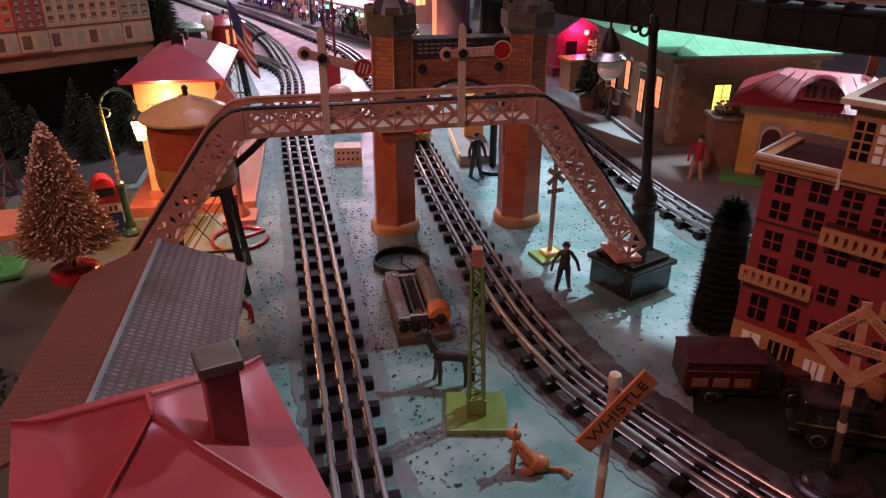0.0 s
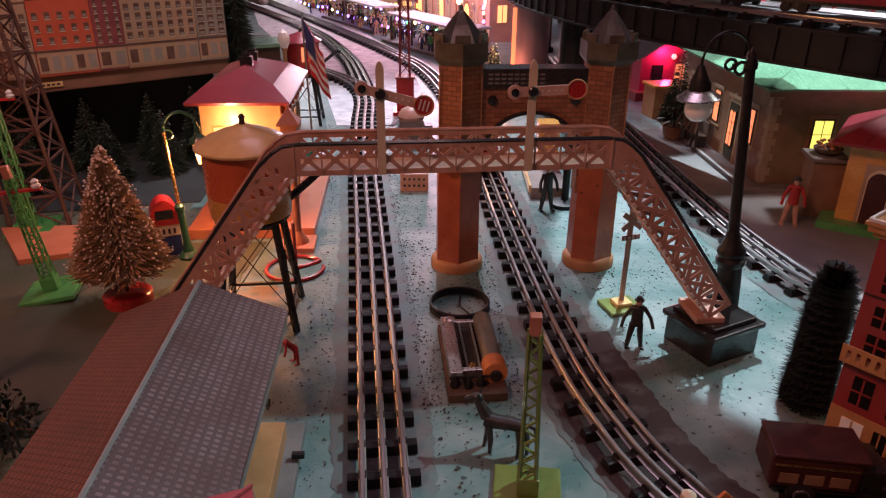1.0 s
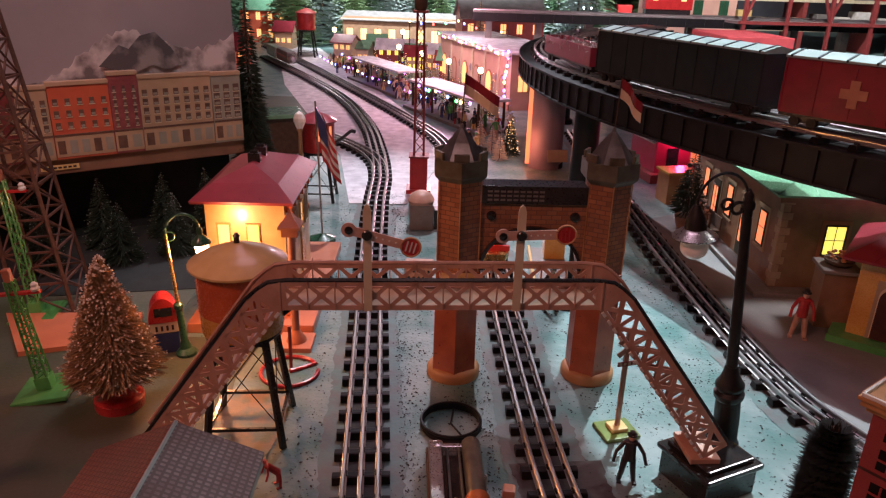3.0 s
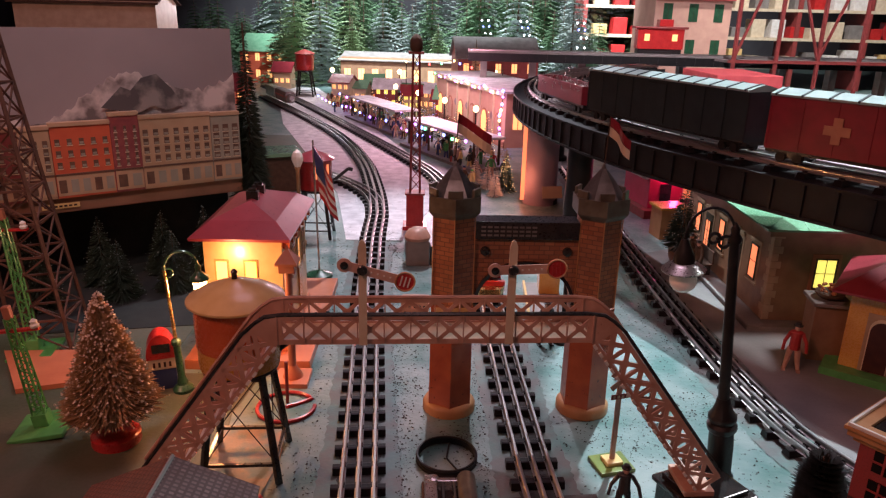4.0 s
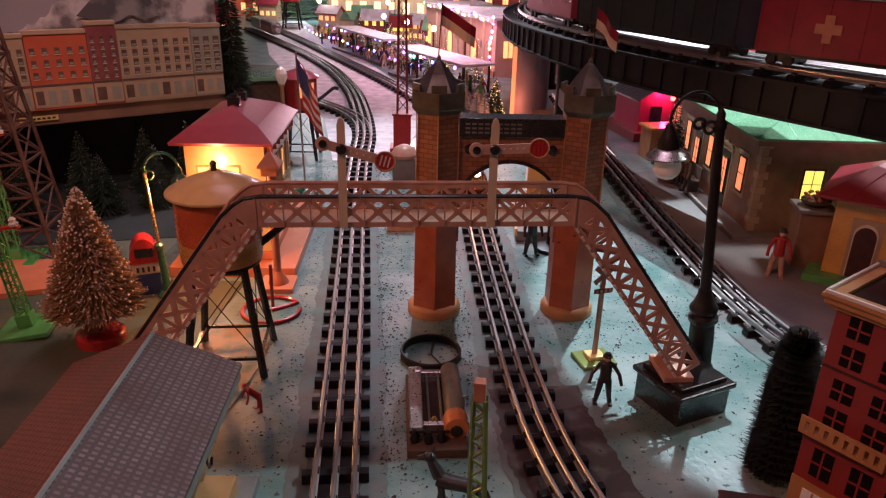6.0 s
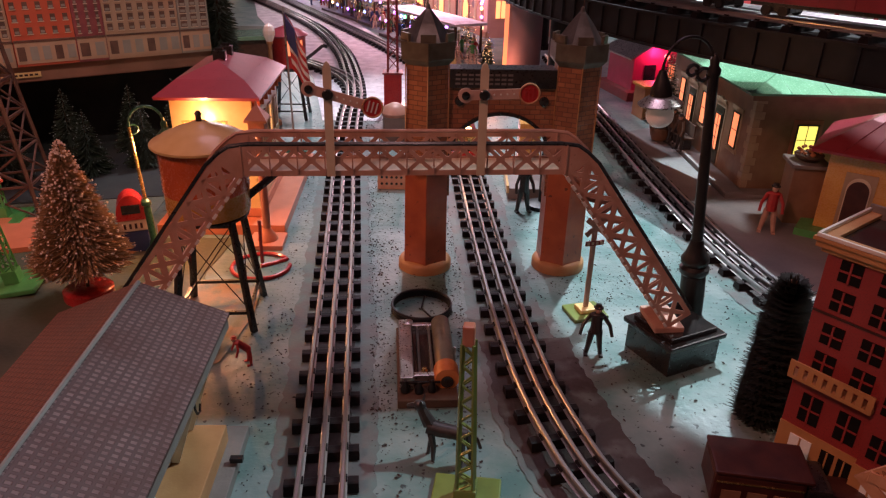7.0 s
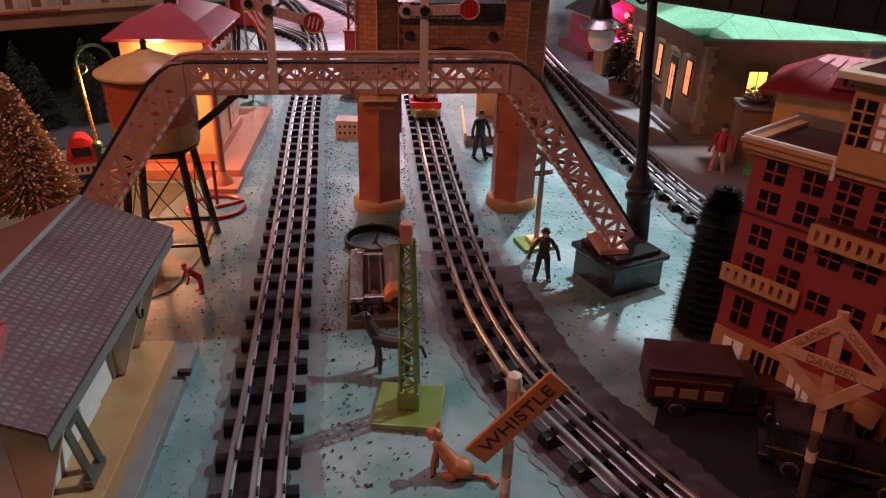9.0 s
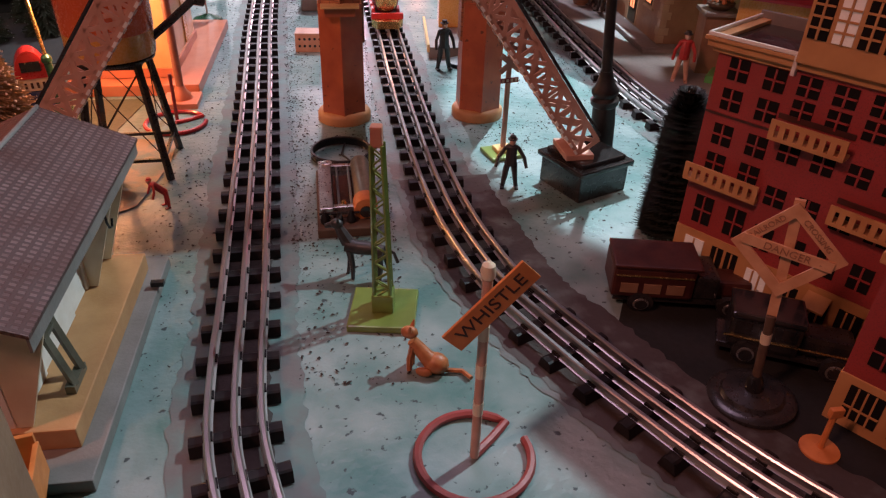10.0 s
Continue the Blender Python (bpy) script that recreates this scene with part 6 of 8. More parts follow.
# ---------------------------------------------------------------- small red-roofed station
def small_station():
    m = T(0.760, 1.026, 0) @ R(0, 0, -38) @ T(0.11, 0.075, 0)
    s = thing("red_roof_station", "yellow tin station with maroon roof, arched door and round dormer", "station", m)
    w, d = 0.21, 0.14
    part("foot", B((w + 0.04, d + 0.05, 0.012), (0, 0, 0), None, 0.001), "brightgreen", s, "light green base")
    part("wall", B((w, d, 0.117), (0, 0, 0.012), None, 0.0006), "tankbottom", s)
    part("roof", hip_roof(bmesh.new(), w / 2 + 0.022, d / 2 + 0.022, 0.130, 0.172, 0.06, 0.004), "redroof", s, "glossy maroon hip roof")
    for k in range(1, 8):
        x = -w / 2 + k * w / 8
        part("roof_seam", Tb([(x * 1.15, -d / 2 - 0.022, 0.1308), (x * 0.62, -0.012, 0.170)], 0.0007, 5), "redroof", s)
    for sgn, x in ((0, -w / 2),):
        arch = [(0.014 * math.cos(math.pi * i / 12), 0.060 + 0.016 * math.sin(math.pi * i / 12)) for i in range(13)] + [(-0.014, 0.0), (0.014, 0.0)]
        part("door_frame", B((0.040, 0.0022, 0.088), (-w / 2 + 0.045, -d / 2 - 0.0006, 0.012)), "buff", s, "buff rectangular door frame")
        for nm, k, mt, o in (("arch_frame", 1.10, "ivory", 0.0016), ("door", 1.0, "truckred", 0.0026)):
            part(nm, prism(bmesh.new(), [(px * k, pz * (1.06 if k > 1 else 1)) for px, pz in arch], 0, 0.002, T(-w / 2 + 0.045, -d / 2 - o + 0.0001, 0.014) @ R(90, 0, 0)), mt, s)
    dm = part("dormer", prism(bmesh.new(), [(0.034 * math.cos(math.pi * i / 14), 0.030 * math.sin(math.pi * i / 14)) for i in range(15)], -0.02, 0.035, T(-0.005, -d / 2 + 0.022, 0.142) @ R(90, 0, 0)), "redroof", s, "round maroon dormer")
    for k in range(5):
        a = math.pi * (k + 0.7) / 6.4 + 0.15
        part("dormer_light", B((0.0055, 0.002, 0.014 + 0.004 * math.sin(a)), (-0.005 + 0.024 * math.cos(a), -d / 2 - 0.0140, 0.147)), "dark", dm)
    part("sign_strip", B((0.060, 0.0014, 0.007), (0.02, -d / 2 - 0.0006, 0.118)), "ivory", s)
    for k in range(6):
        part("letter_bar", B((0.005, 0.0006, 0.004), (-0.003 + 0.009 * k, -d / 2 - 0.0015, 0.1195)), "ink", s)
    part("chimney", B((0.014, 0.014, 0.034), (0.055, 0.005, 0.168), None, 0.001), "terra", s)


small_station()


# ---------------------------------------------------------------- brick apartments
U = math.degrees(math.atan2(-0.815, 0.58))          # the fronts run this way


def pane_window(parent, m, w, h, lit="void"):
    wd = part("window", B((w, 0.0016, h), (0, -0.0002, 0), m), lit, parent)
    part("mullion", B((0.0014, 0.0016, h), (0, -0.0012, 0), m), "redbrick", wd)
    part("transom", B((w, 0.0016, 0.0012), (0, -0.0012, h * 0.52), m), "redbrick", wd)
    return wd


def balcony(parent, x, z, w, y=0.0):
    b = part("balcony", B((w, 0.0125, 0.0030), (x, y - 0.0055, z), None, 0.0004), "tanstone", parent, "tan balcony with slotted rail")
    part("rail", B((w, 0.0016, 0.0036), (x, y - 0.0112, z + 0.0118)), "tanstone", b)
    n = int(w / 0.0075)
    for k in range(n + 1):
        part("baluster", B((0.0042, 0.0014, 0.0105), (x - w / 2 + 0.0021 + (w - 0.0042) * k / n, y - 0.0112, z + 0.0018)), "tanstone", b)


def lattice_window(parent, m, w, h, cols, rows, bar_mat, pane="void"):
    """A recessed dark opening crossed by thick pressed-tin bars."""
    wd = part("window", B((w, 0.0014, h), (0, -0.0001, 0), m), pane, parent)
    for k in range(1, cols):
        part("mullion", B((0.0015, 0.0014, h), (-w / 2 + w * k / cols, -0.0012, 0), m), bar_mat, wd)
    for k in range(1, rows):
        part("transom", B((w, 0.0013, 0.0014), (0, -0.0011, h * k / rows - 0.0007), m), bar_mat, wd)
    return wd


def apartments():
    m = T(0.480, 0.548, 0) @ R(0, 0, U)
    a = thing("brick_apartments", "red printed-brick apartment block with tan balconies and cornice", "apartment block", m)
    d = 0.075
    # left wing
    part("wing_wall", B((0.066, d, 0.158), (0.033, d / 2, 0.047)), "redbrick", a)
    part("ground_storey", B((0.067, d + 0.002, 0.047), (0.033, d / 2, 0)), "tanstone", a, "tan ground storey")
    part("string_course", B((0.061, 0.0012, 0.0016), (0.031, -0.0005, 0.1495)), "truckred", a)
    for k, (g, z, hh) in enumerate(((0.0025, 0.1965, 0.004), (0.006, 0.2005, 0.005), (0.008, 0.2055, 0.003))):
        part("cornice", B((0.064 + g, g + 0.006, hh), (0.030 - g / 2, 0.003 - g / 2, z), None, 0.0006), "tanstone", a)
        part("cornice", B((g + 0.005, d + g, hh), (-g / 2 - 0.0003, d / 2 + 0.004, z + 0.0002), None, 0.0006), "tanstone", a)
    part("cornice_lip", B((0.070, 0.0022, 0.0030), (0.027, -0.0068, 0.2087), None, 0.0006), "white", a, "pale chipped cornice lip")
    part("cornice_lip", B((0.0022, d + 0.012, 0.0030), (-0.0070, d / 2 + 0.0005, 0.2089), None, 0.0006), "white", a, "pale chipped cornice lip")
    part("cornice_lip", B((0.0030, 0.013, 0.0140), (0.0600, -0.0035, 0.1955), None, 0.0006), "white", a, "pale broken cornice end")
    part("parapet_back", B((0.070, 0.003, 0.010), (0.027, d + 0.002, 0.2045), None, 0.0006), "stone", a)
    part("flat_roof", B((0.066, d - 0.004, 0.001), (0.031, d / 2, 0.2046)), "dark", a, "dark flat roof")
    for z, hh in ((0.1785, 0.0165), (0.1550, 0.0165), (0.1262, 0.0168), (0.1030, 0.0155), (0.0545, 0.0250)):
        for x in (0.0185, 0.0465):
            lattice_window(a, T(x, 0, z), 0.0155, hh, 2, 2, "redbrick")
    balcony(a, 0.0305, 0.0935, 0.062)
    for k, (x, w) in enumerate(((0.0185, 0.017), (0.0400, 0.010), (0.0530, 0.010))):
        sh = part("shop_window", B((w, 0.0014, 0.026), (x, -0.0013, 0.014)), "globe" if k == 0 else "void", a)
        part("shop_bar", B((0.0012, 0.0014, 0.026), (x, -0.0022, 0.014)), "tanstone", sh)
        if k:
            part("shop_sill", B((w - 0.001, 0.0026, 0.0045), (x, -0.0022, 0.0105)), "white", sh, "pale sill card")
    # taller bay with an overhanging attic
    o = -0.006
    part("tower_wall", B((0.190, d, 0.160), (0.156, d / 2 + o, 0.047)), "redbrick", a)
    part("tower_ground", B((0.192, d + 0.002, 0.047), (0.156, d / 2 + o, 0)), "tanstone", a)
    part("frieze", B((0.192, 0.004, 0.005), (0.156, o - 0.001, 0.2005), None, 0.0008), "tanstone", a)
    part("attic", B((0.194, d + 0.010, 0.056), (0.1575, d / 2 + o - 0.002, 0.2060), None, 0.0015), "tanstone", a, "tan attic storey")
    for k, (g, z, hh) in enumerate(((0.004, 0.2620, 0.004), (0.010, 0.2660, 0.005))):
        part("attic_cornice", B((0.194 + 2 * g, d + 0.010 + 2 * g, hh), (0.1575, d / 2 + o - 0.002, z), None, 0.0012), "tanstone" if k == 0 else "ivory", a)
    part("attic_roof", B((0.196, d + 0.012, 0.001), (0.1575, d / 2 + o, 0.2712)), "dark", a, "dark flat roof")
    for k in range(11):
        lattice_window(a, T(0.0700 + k * 0.0162, o - 0.0072, 0.2240), 0.0128, 0.030, 2, 4, "tanstone", "globe" if k in (1, 5) else "void")
    for z, hh in ((0.1830, 0.0140), (0.1660, 0.0135), (0.1325, 0.0150), (0.0960, 0.0150), (0.0570, 0.0200)):
        for k in range(7):
            lattice_window(a, T(0.0730 + 0.0248 * k, o, z), 0.0152, hh, 2, 2, "redbrick")
    for x, z in ((0.0855, 0.1500), (0.1420, 0.1035), (0.2050, 0.1500)):
        part("balcony_recess", B((0.054, 0.0009, 0.004), (x, o - 0.0006, z + 0.0135)), "truckred", a)
        balcony(a, x, z, 0.054, o)
    for k in range(7):
        x = 0.078 + k * 0.0245
        sh = part("shop_window", B((0.0175, 0.0014, 0.029), (x, o - 0.0013, 0.009)), "globe" if k == 0 else "void", a)
        for j in (1, 2):
            part("shop_bar", B((0.0013, 0.0014, 0.029), (x - 0.0088 + 0.0059 * j, o - 0.0023, 0.009)), "tanstone", sh)
        if k % 3 == 2:
            part("awning", prism(bmesh.new(), [(0, 0), (-0.012, -0.008), (-0.012, -0.0095), (0, -0.002)], -0.009, 0.009, T(x, o - 0.001, 0.042) @ R(0, 0, 90) @ R(90, 0, 0)), "tanstone", sh)
    # end wall towards the far side
    for z in (0.062, 0.102, 0.145):
        for y in (0.02, 0.052):
            lattice_window(a, T(0, y, z) @ R(0, 0, -90), 0.0150, 0.018, 2, 2, "redbrick")


apartments()


def near_block():
    m = T(0.512, 0.360, 0) @ R(0, 0, U)
    a = thing("brick_apartments", "lower red printed-brick block with a tan shop storey", "apartment block", m)
    part("shop_storey", B((0.16, 0.10, 0.042), (0.08, 0.05, 0), None, 0.0006), "tanstone", a, "tan shop storey")
    part("wall", B((0.158, 0.098, 0.085), (0.08, 0.050, 0.042)), "redbrick", a)
    part("cornice", B((0.168, 0.108, 0.008), (0.08, 0.05, 0.127), None, 0.001), "tanstone", a)
    for k in range(5):
        x = 0.020 + k * 0.030
        sh = part("shop_window", B((0.022, 0.0016, 0.026), (x, -0.0002, 0.010)), "void", a)
        for j in range(1, 4):
            part("bar", B((0.0012, 0.0016, 0.026), (x - 0.011 + j * 0.0055, -0.0012, 0.010)), "tanstone", sh)
        part("bar", B((0.022, 0.0016, 0.0012), (x, -0.0012, 0.019)), "tanstone", sh)
        pane_window(a, T(x, 0, 0.056), 0.016, 0.022)
        pane_window(a, T(x, 0, 0.092), 0.016, 0.022)


near_block()


def clipped_fir(m, h, r):
    """A dense column of stiff bristle rings with a blunt tuft on top."""
    t = thing("bottle_brush_tree", "dark columnar bottle-brush fir standing beside the brick apartments", "tree", m)
    rnd2 = random.Random(41)
    part("trunk", Tb([(0, 0, 0), (0, 0, h * 0.5), (0, 0, h * 0.96)], 0.003, 6), "bark", t)
    bm2 = bmesh.new()
    rows = 17
    for i in range(rows):
        f = i / (rows - 1)
        z = 0.008 + (h - 0.020) * f
        rr = r * (1.0 - 0.22 * f) * (1.0 if f < 0.86 else 1.0 - 2.6 * (f - 0.86))
        lift = 0.10 + 1.3 * max(0.0, f - 0.75)
        for lay in range(3):
            for k in range(46):
                a = 2 * math.pi * (k + rnd2.random()) / 46
                d = Vector((math.cos(a), math.sin(a), 0))
                p0 = Vector((0, 0, z - 0.004 + 0.003 * lay))
                p1 = p0 + d * rr * rnd2.uniform(0.90, 1.04) * (1 - 0.16 * abs(lay - 1)) + Vector((0, 0, rr * lift))
                sd = Vector((-d.y, d.x, 0)) * 0.0022
                bm2.faces.new([bm2.verts.new(c) for c in (p0, p0.lerp(p1, 0.7) + sd, p1, p0.lerp(p1, 0.7) - sd)])
    for k in range(70):
        a, e = rnd2.uniform(0, 6.283), rnd2.uniform(0.5, 1.5)
        d = Vector((math.cos(a) * math.cos(e), math.sin(a) * math.cos(e), math.sin(e)))
        p0 = Vector((0, 0, h - 0.028))
        p1 = p0 + d * 0.027
        sd = Vector((-math.sin(a), math.cos(a), 0)) * 0.0020
        bm2.faces.new([bm2.verts.new(c) for c in (p0, p0.lerp(p1, 0.6) + sd, p1, p0.lerp(p1, 0.6) - sd)])
    part("bristles", bm2, "needle_black", t)


clipped_fir(T(0.4955, 0.604, 0), 0.150, 0.0290)


def delivery_truck(m):
    t = thing("toy_truck", "dark maroon tin toy delivery truck with gold lining", "toy truck", m @ Matrix.Diagonal((1, 1, 0.82, 1)))
    part("chassis", B((0.112, 0.034, 0.006), (0.004, 0, 0.009)), "black", t)
    part("box_body", B((0.066, 0.040, 0.034), (-0.022, 0, 0.015), None, 0.003), "truckred", t, "dark maroon van body")
    part("roof", B((0.070, 0.043, 0.004), (-0.020, 0, 0.049), None, 0.0018), "truckred", t)
    part("lining", B((0.062, 0.0008, 0.0014), (-0.022, -0.0204, 0.040)), "brass", t)
    for k in range(3):
        part("panel", B((0.014, 0.0010, 0.011), (-0.041 + k * 0.0185, -0.0204, 0.021), None, 0.0003), "brownwall", t, "faded gilt panel")
    part("cab", B((0.020, 0.036, 0.026), (0.021, 0, 0.015), None, 0.003), "black", t)
    part("bonnet", B((0.030, 0.024, 0.018), (0.045, 0, 0.014), None, 0.004), "truckred", t, "red bonnet")
    for x in (-0.030, 0.042):
        for y in (-0.020, 0.020):
            wheel(t, x, y, 0.0105)
    for y in (-0.014, 0.014):
        part("headlamp", L([(0.003, 0), (0.004, 0.003), (0.0035, 0.004)], 10, T(0.060, y, 0.024) @ R(0, 90, 0)), "silver", t)


delivery_truck(T(0.462, 0.501, 0.001) @ R(0, 0, -12))


def black_car(m):
    t = thing("toy_car", "black tin toy limousine with pale wheels", "toy car", m)
    part("chassis", B((0.098, 0.030, 0.005), (0, 0, 0.008), None, 0.001), "black", t)
    part("body", B((0.050, 0.034, 0.026), (-0.018, 0, 0.012), None, 0.004), "black", t)
    part("roof", B((0.052, 0.035, 0.005), (-0.018, 0, 0.038), None, 0.002), "dark", t)
    part("bonnet", B((0.036, 0.022, 0.018), (0.026, 0, 0.012), None, 0.004), "black", t)
    for k in range(3):
        part("side_window", B((0.011, 0.0008, 0.010), (-0.034 + 0.016 * k, -0.0173, 0.026)), "dark", t)
    part("trim", B((0.088, 0.0008, 0.0012), (-0.002, -0.0175, 0.022)), "brass", t)
    for x in (-0.028, 0.033):
        for y in (-0.017, 0.017):
            wheel(t, x, y, 0.0100)


black_car(T(0.516, 0.421, 0.001) @ R(0, 0, -26))


# ---------------------------------------------------------------- elevated curve with its train
CX, CY, RO = 2.13, 1.93, 1.73


def arc(r, a0, a1, n):
    return [(CX - r * math.cos(radians(a0 + (a1 - a0) * k / n)), CY + r * math.sin(radians(a0 + (a1 - a0) * k / n))) for k in range(n + 1)]


def curved_slab(bm, r0, r1, z0, z1, a0, a1, n):
    p, q = arc(r0, a0, a1, n), arc(r1, a0, a1, n)
    for k in range(n):
        prism(bm, [p[k], p[k + 1], q[k + 1], q[k]], z0, z1)
    bmesh.ops.remove_doubles(bm, verts=bm.verts, dist=1e-5)
    return bm


A0, A1 = -62, 52
el = thing("elevated_railway", "black steel elevated railway curve on dark columns", "elevated railway")
part("deck", curved_slab(bmesh.new(), RO - 0.004, RO - 0.165, 0.272, 0.280, A0, A1, 60), "deck", el)
part("outer_girder", curved_slab(bmesh.new(), RO, RO - 0.005, 0.233, 0.283, A0, A1, 60), "deck", el)
part("inner_girder", curved_slab(bmesh.new(), RO - 0.163, RO - 0.168, 0.233, 0.283, A0, A1, 60), "deck", el)
for zz in (0.2345, 0.2815):
    part("flange", curved_slab(bmesh.new(), RO + 0.004, RO + 0.0002, zz - 0.0015, zz + 0.0025, A0, A1, 60), "deck", el)
for k in range(75):
    x, y = arc(RO + 0.0018, A0 + k * 1.5, A0 + k * 1.5 + 1, 1)[0]
    part("stiffener", B((0.0032, 0.004, 0.042), (0, 0, 0.237), T(x, y, 0) @ R(0, 0, -(A0 + k * 1.5))), "deck", el)
for a in (-44, -9.5, 2, 24, 44):
    x, y = arc(RO - 0.085, a, a + 1, 1)[0]
    part("column", L([(0.040, 0), (0.040, 0.012), (0.030, 0.018), (0.028, 0.225), (0.038, 0.232), (0.038, 0.272)], 20, T(x, y, 0)), "deck", el, "dark round column", True)
tr = []
for x, y in arc(RO - 0.055, A0, A1, 40):
    tr.append((x, y, 0))
track(tr, "three-rail track on the elevated curve", 0.2805, pitch=0.050, group="elevated tracks")
tr2 = [(x, y, 0) for x, y in arc(RO - 0.125, A0, A1, 40)]
track(tr2, "three-rail track on the elevated curve", 0.2805, pitch=0.050, group="elevated tracks")


def rail_car(a, length, colour, roofc, label, kind="boxcar", rad=RO - 0.055, z=0.2985, h=0.072):
    (x, y), = arc(rad, a, a, 1)[:1]
    c = thing(kind, label, kind, T(x, y, z) @ R(0, 0, 90 - a), "elevated train")
    part("frame", B((length, 0.040, 0.006), (0, 0, 0.012)), "black", c)
    if kind == "gondola":
        for s in (-1, 1):
            part("side", B((length, 0.003, 0.036), (0, s * 0.024, 0.018)), colour, c)
        for s in (-1, 1):
            part("end", B((0.003, 0.050, 0.036), (s * length / 2, 0, 0.018)), colour, c)
        rnd2 = random.Random(int(a * 10))
        bm2 = bmesh.new()
        for _ in range(420):
            p = Vector((rnd2.uniform(-length / 2, length / 2), rnd2.gauss(0, 0.014), 0.036 + abs(rnd2.gauss(0, 0.014))))
            q = R(rnd2.uniform(0, 180), rnd2.uniform(0, 180), rnd2.uniform(0, 180))
            v = [bm2.verts.new(p + q @ Vector(k)) for k in ((-0.007, 0, 0), (0, 0.001, 0), (0.007, 0, 0), (0, -0.001, 0))]
            bm2.faces.new(v)
        part("tinsel_load", bm2, "silver", c, "heaped silver tinsel")
    else:
        part("body", B((length, 0.052, h), (0, 0, 0.017), None, 0.0012), colour, c)
        n = 9
        for s in (-1, 1):
            for k in range(n + 1):
                part("rib", B((0.0022, 0.0014, h - 0.004), (-length / 2 + 0.002 + k * (length - 0.004) / n, s * 0.0264, 0.019)), colour, c)
            part("sliding_door", B((0.046, 0.002, h - 0.012), (0, s * 0.0268, 0.022), None, 0.0005), colour, c)
        part("roof", prism(bmesh.new(), [(-0.029, 0), (0.029, 0), (0.029, 0.003), (0, 0.010), (-0.029, 0.003)], -length / 2, length / 2, T(0, 0, 0.017 + h) @ R(0, 90, 0) @ R(0, 0, 90)), roofc, c)
        for k in range(12):
            part("roof_rib", prism(bmesh.new(), [(-0.0295, 0.0012), (0.0295, 0.0012), (0.0295, 0.0042), (0, 0.0112), (-0.0295, 0.0042)], -0.0014, 0.0014, T(-length / 2 + 0.008 + k * (length - 0.016) / 11, 0, 0.017 + h) @ R(0, 90, 0) @ R(0, 0, 90)), "carblack", c)
    for sx in (-1, 1):
        tk = part("truck", B((0.040, 0.034, 0.008), (sx * (length / 2 - 0.035), 0, 0.005), None, 0.001), "black", c)
        for dx in (-0.012, 0.012):
            part("bogie", L([(0.0068, -0.021), (0.0068, -0.015), (0.002, -0.014), (0.002, 0.014), (0.0068, 0.015), (0.0068, 0.021)], 14, T(sx * (length / 2 - 0.035) + dx, 0, 0.0068) @ R(90, 0, 0)), "iron", tk, "", True)
    return c


rail_car(-21.5, 0.400, "carblack", "carroof", "black toy boxcar with grey ribbed roof on the elevated curve")
rc = rail_car(-36.2, 0.410, "carred", "carroof", "dark red toy boxcar with a pale cross mark")
for sx, sz in ((0.034, 0.012), (0.012, 0.034)):
    part("pale_mark", B((sx, 0.0012, sz), (0.110, 0.0272 + sx * 0.01, 0.052 - sz / 2)), "terra", rc)
    part("pale_mark", B((sx, 0.0012, sz), (0.110, -0.0272 - sx * 0.01, 0.052 - sz / 2)), "terra", rc)
rail_car(-8.6, 0.290, "carred", "silver", "dark red toy gondola heaped with tinsel on the elevated curve", "gondola")
rail_car(-51.0, 0.400, "carblack", "carroof", "black toy boxcar with grey ribbed roof on the elevated curve")


# ---------------------------------------------------------------- far side: mast, sheds, village
mb = thing("beacon_tower", "red beacon tower with a tall lattice mast", "beacon tower", T(0.141, 1.725, 0))
part("base", B((0.056, 0.056, 0.010), (0, 0, 0), None, 0.001), "red", mb)
part("hut", B((0.040, 0.040, 0.074), (0, 0, 0.010), None, 0.001), "red", mb, "red square hut")
part("hut_lid", B((0.046, 0.046, 0.004), (0, 0, 0.084), None, 0.001), "steelred", mb)
for sx, sy in ((1, 1), (-1, 1), (-1, -1), (1, -1)):
    bm = bmesh.new()
    bar(bm, (sx * 0.011, sy * 0.011, 0.088), (sx * 0.007, sy * 0.007, 0.40), 0.0035)
    part("mast_leg", bm, "steelred", mb)
for k in range(12):
    z = 0.092 + k * 0.0255
    for i in range(4):
        mm = R(0, 0, 90 * i)
        bm = bmesh.new()
        w0, w1 = 0.011 - 0.004 * k / 12, 0.011 - 0.004 * (k + 1) / 12
        bar(bm, mm @ Vector((-w0, -w0, z)), mm @ Vector((w1, -w1, z + 0.0255)), 0.0016)
        part("mast_brace", bm, "steelred", mb)
part("gallery", B((0.034, 0.034, 0.005), (0, 0, 0.398), None, 0.001), "steelred", mb)
part("lamp_head", L([(0.010, 0.403), (0.014, 0.410), (0.014, 0.428), (0.008, 0.436), (0.002, 0.440)], 14), "bark", mb, "", True)
bx = thing("relay_box", "pink and grey relay box beside the track", "relay box", T(0.150, 1.475, 0) @ R(0, 0, 4))
part("body", B((0.046, 0.040, 0.052), (0, 0, 0), None, 0.002), "stone", bx)
part("hood", L([(0.025, 0.052), (0.027, 0.058), (0.020, 0.070), (0.008, 0.076)], 16), "mojave", bx, "domed pink hood", True)
part("side_gear", B((0.016, 0.030, 0.040), (0.033, 0, 0), None, 0.002), "black", bx)
bt = thing("junction_box", "tan perforated tin box beside the main track", "tin box", T(0.150, 1.215, 0) @ R(0, 0, -3))
part("body", B((0.046, 0.034, 0.030), (0, 0, 0), None, 0.001), "mojave", bt)
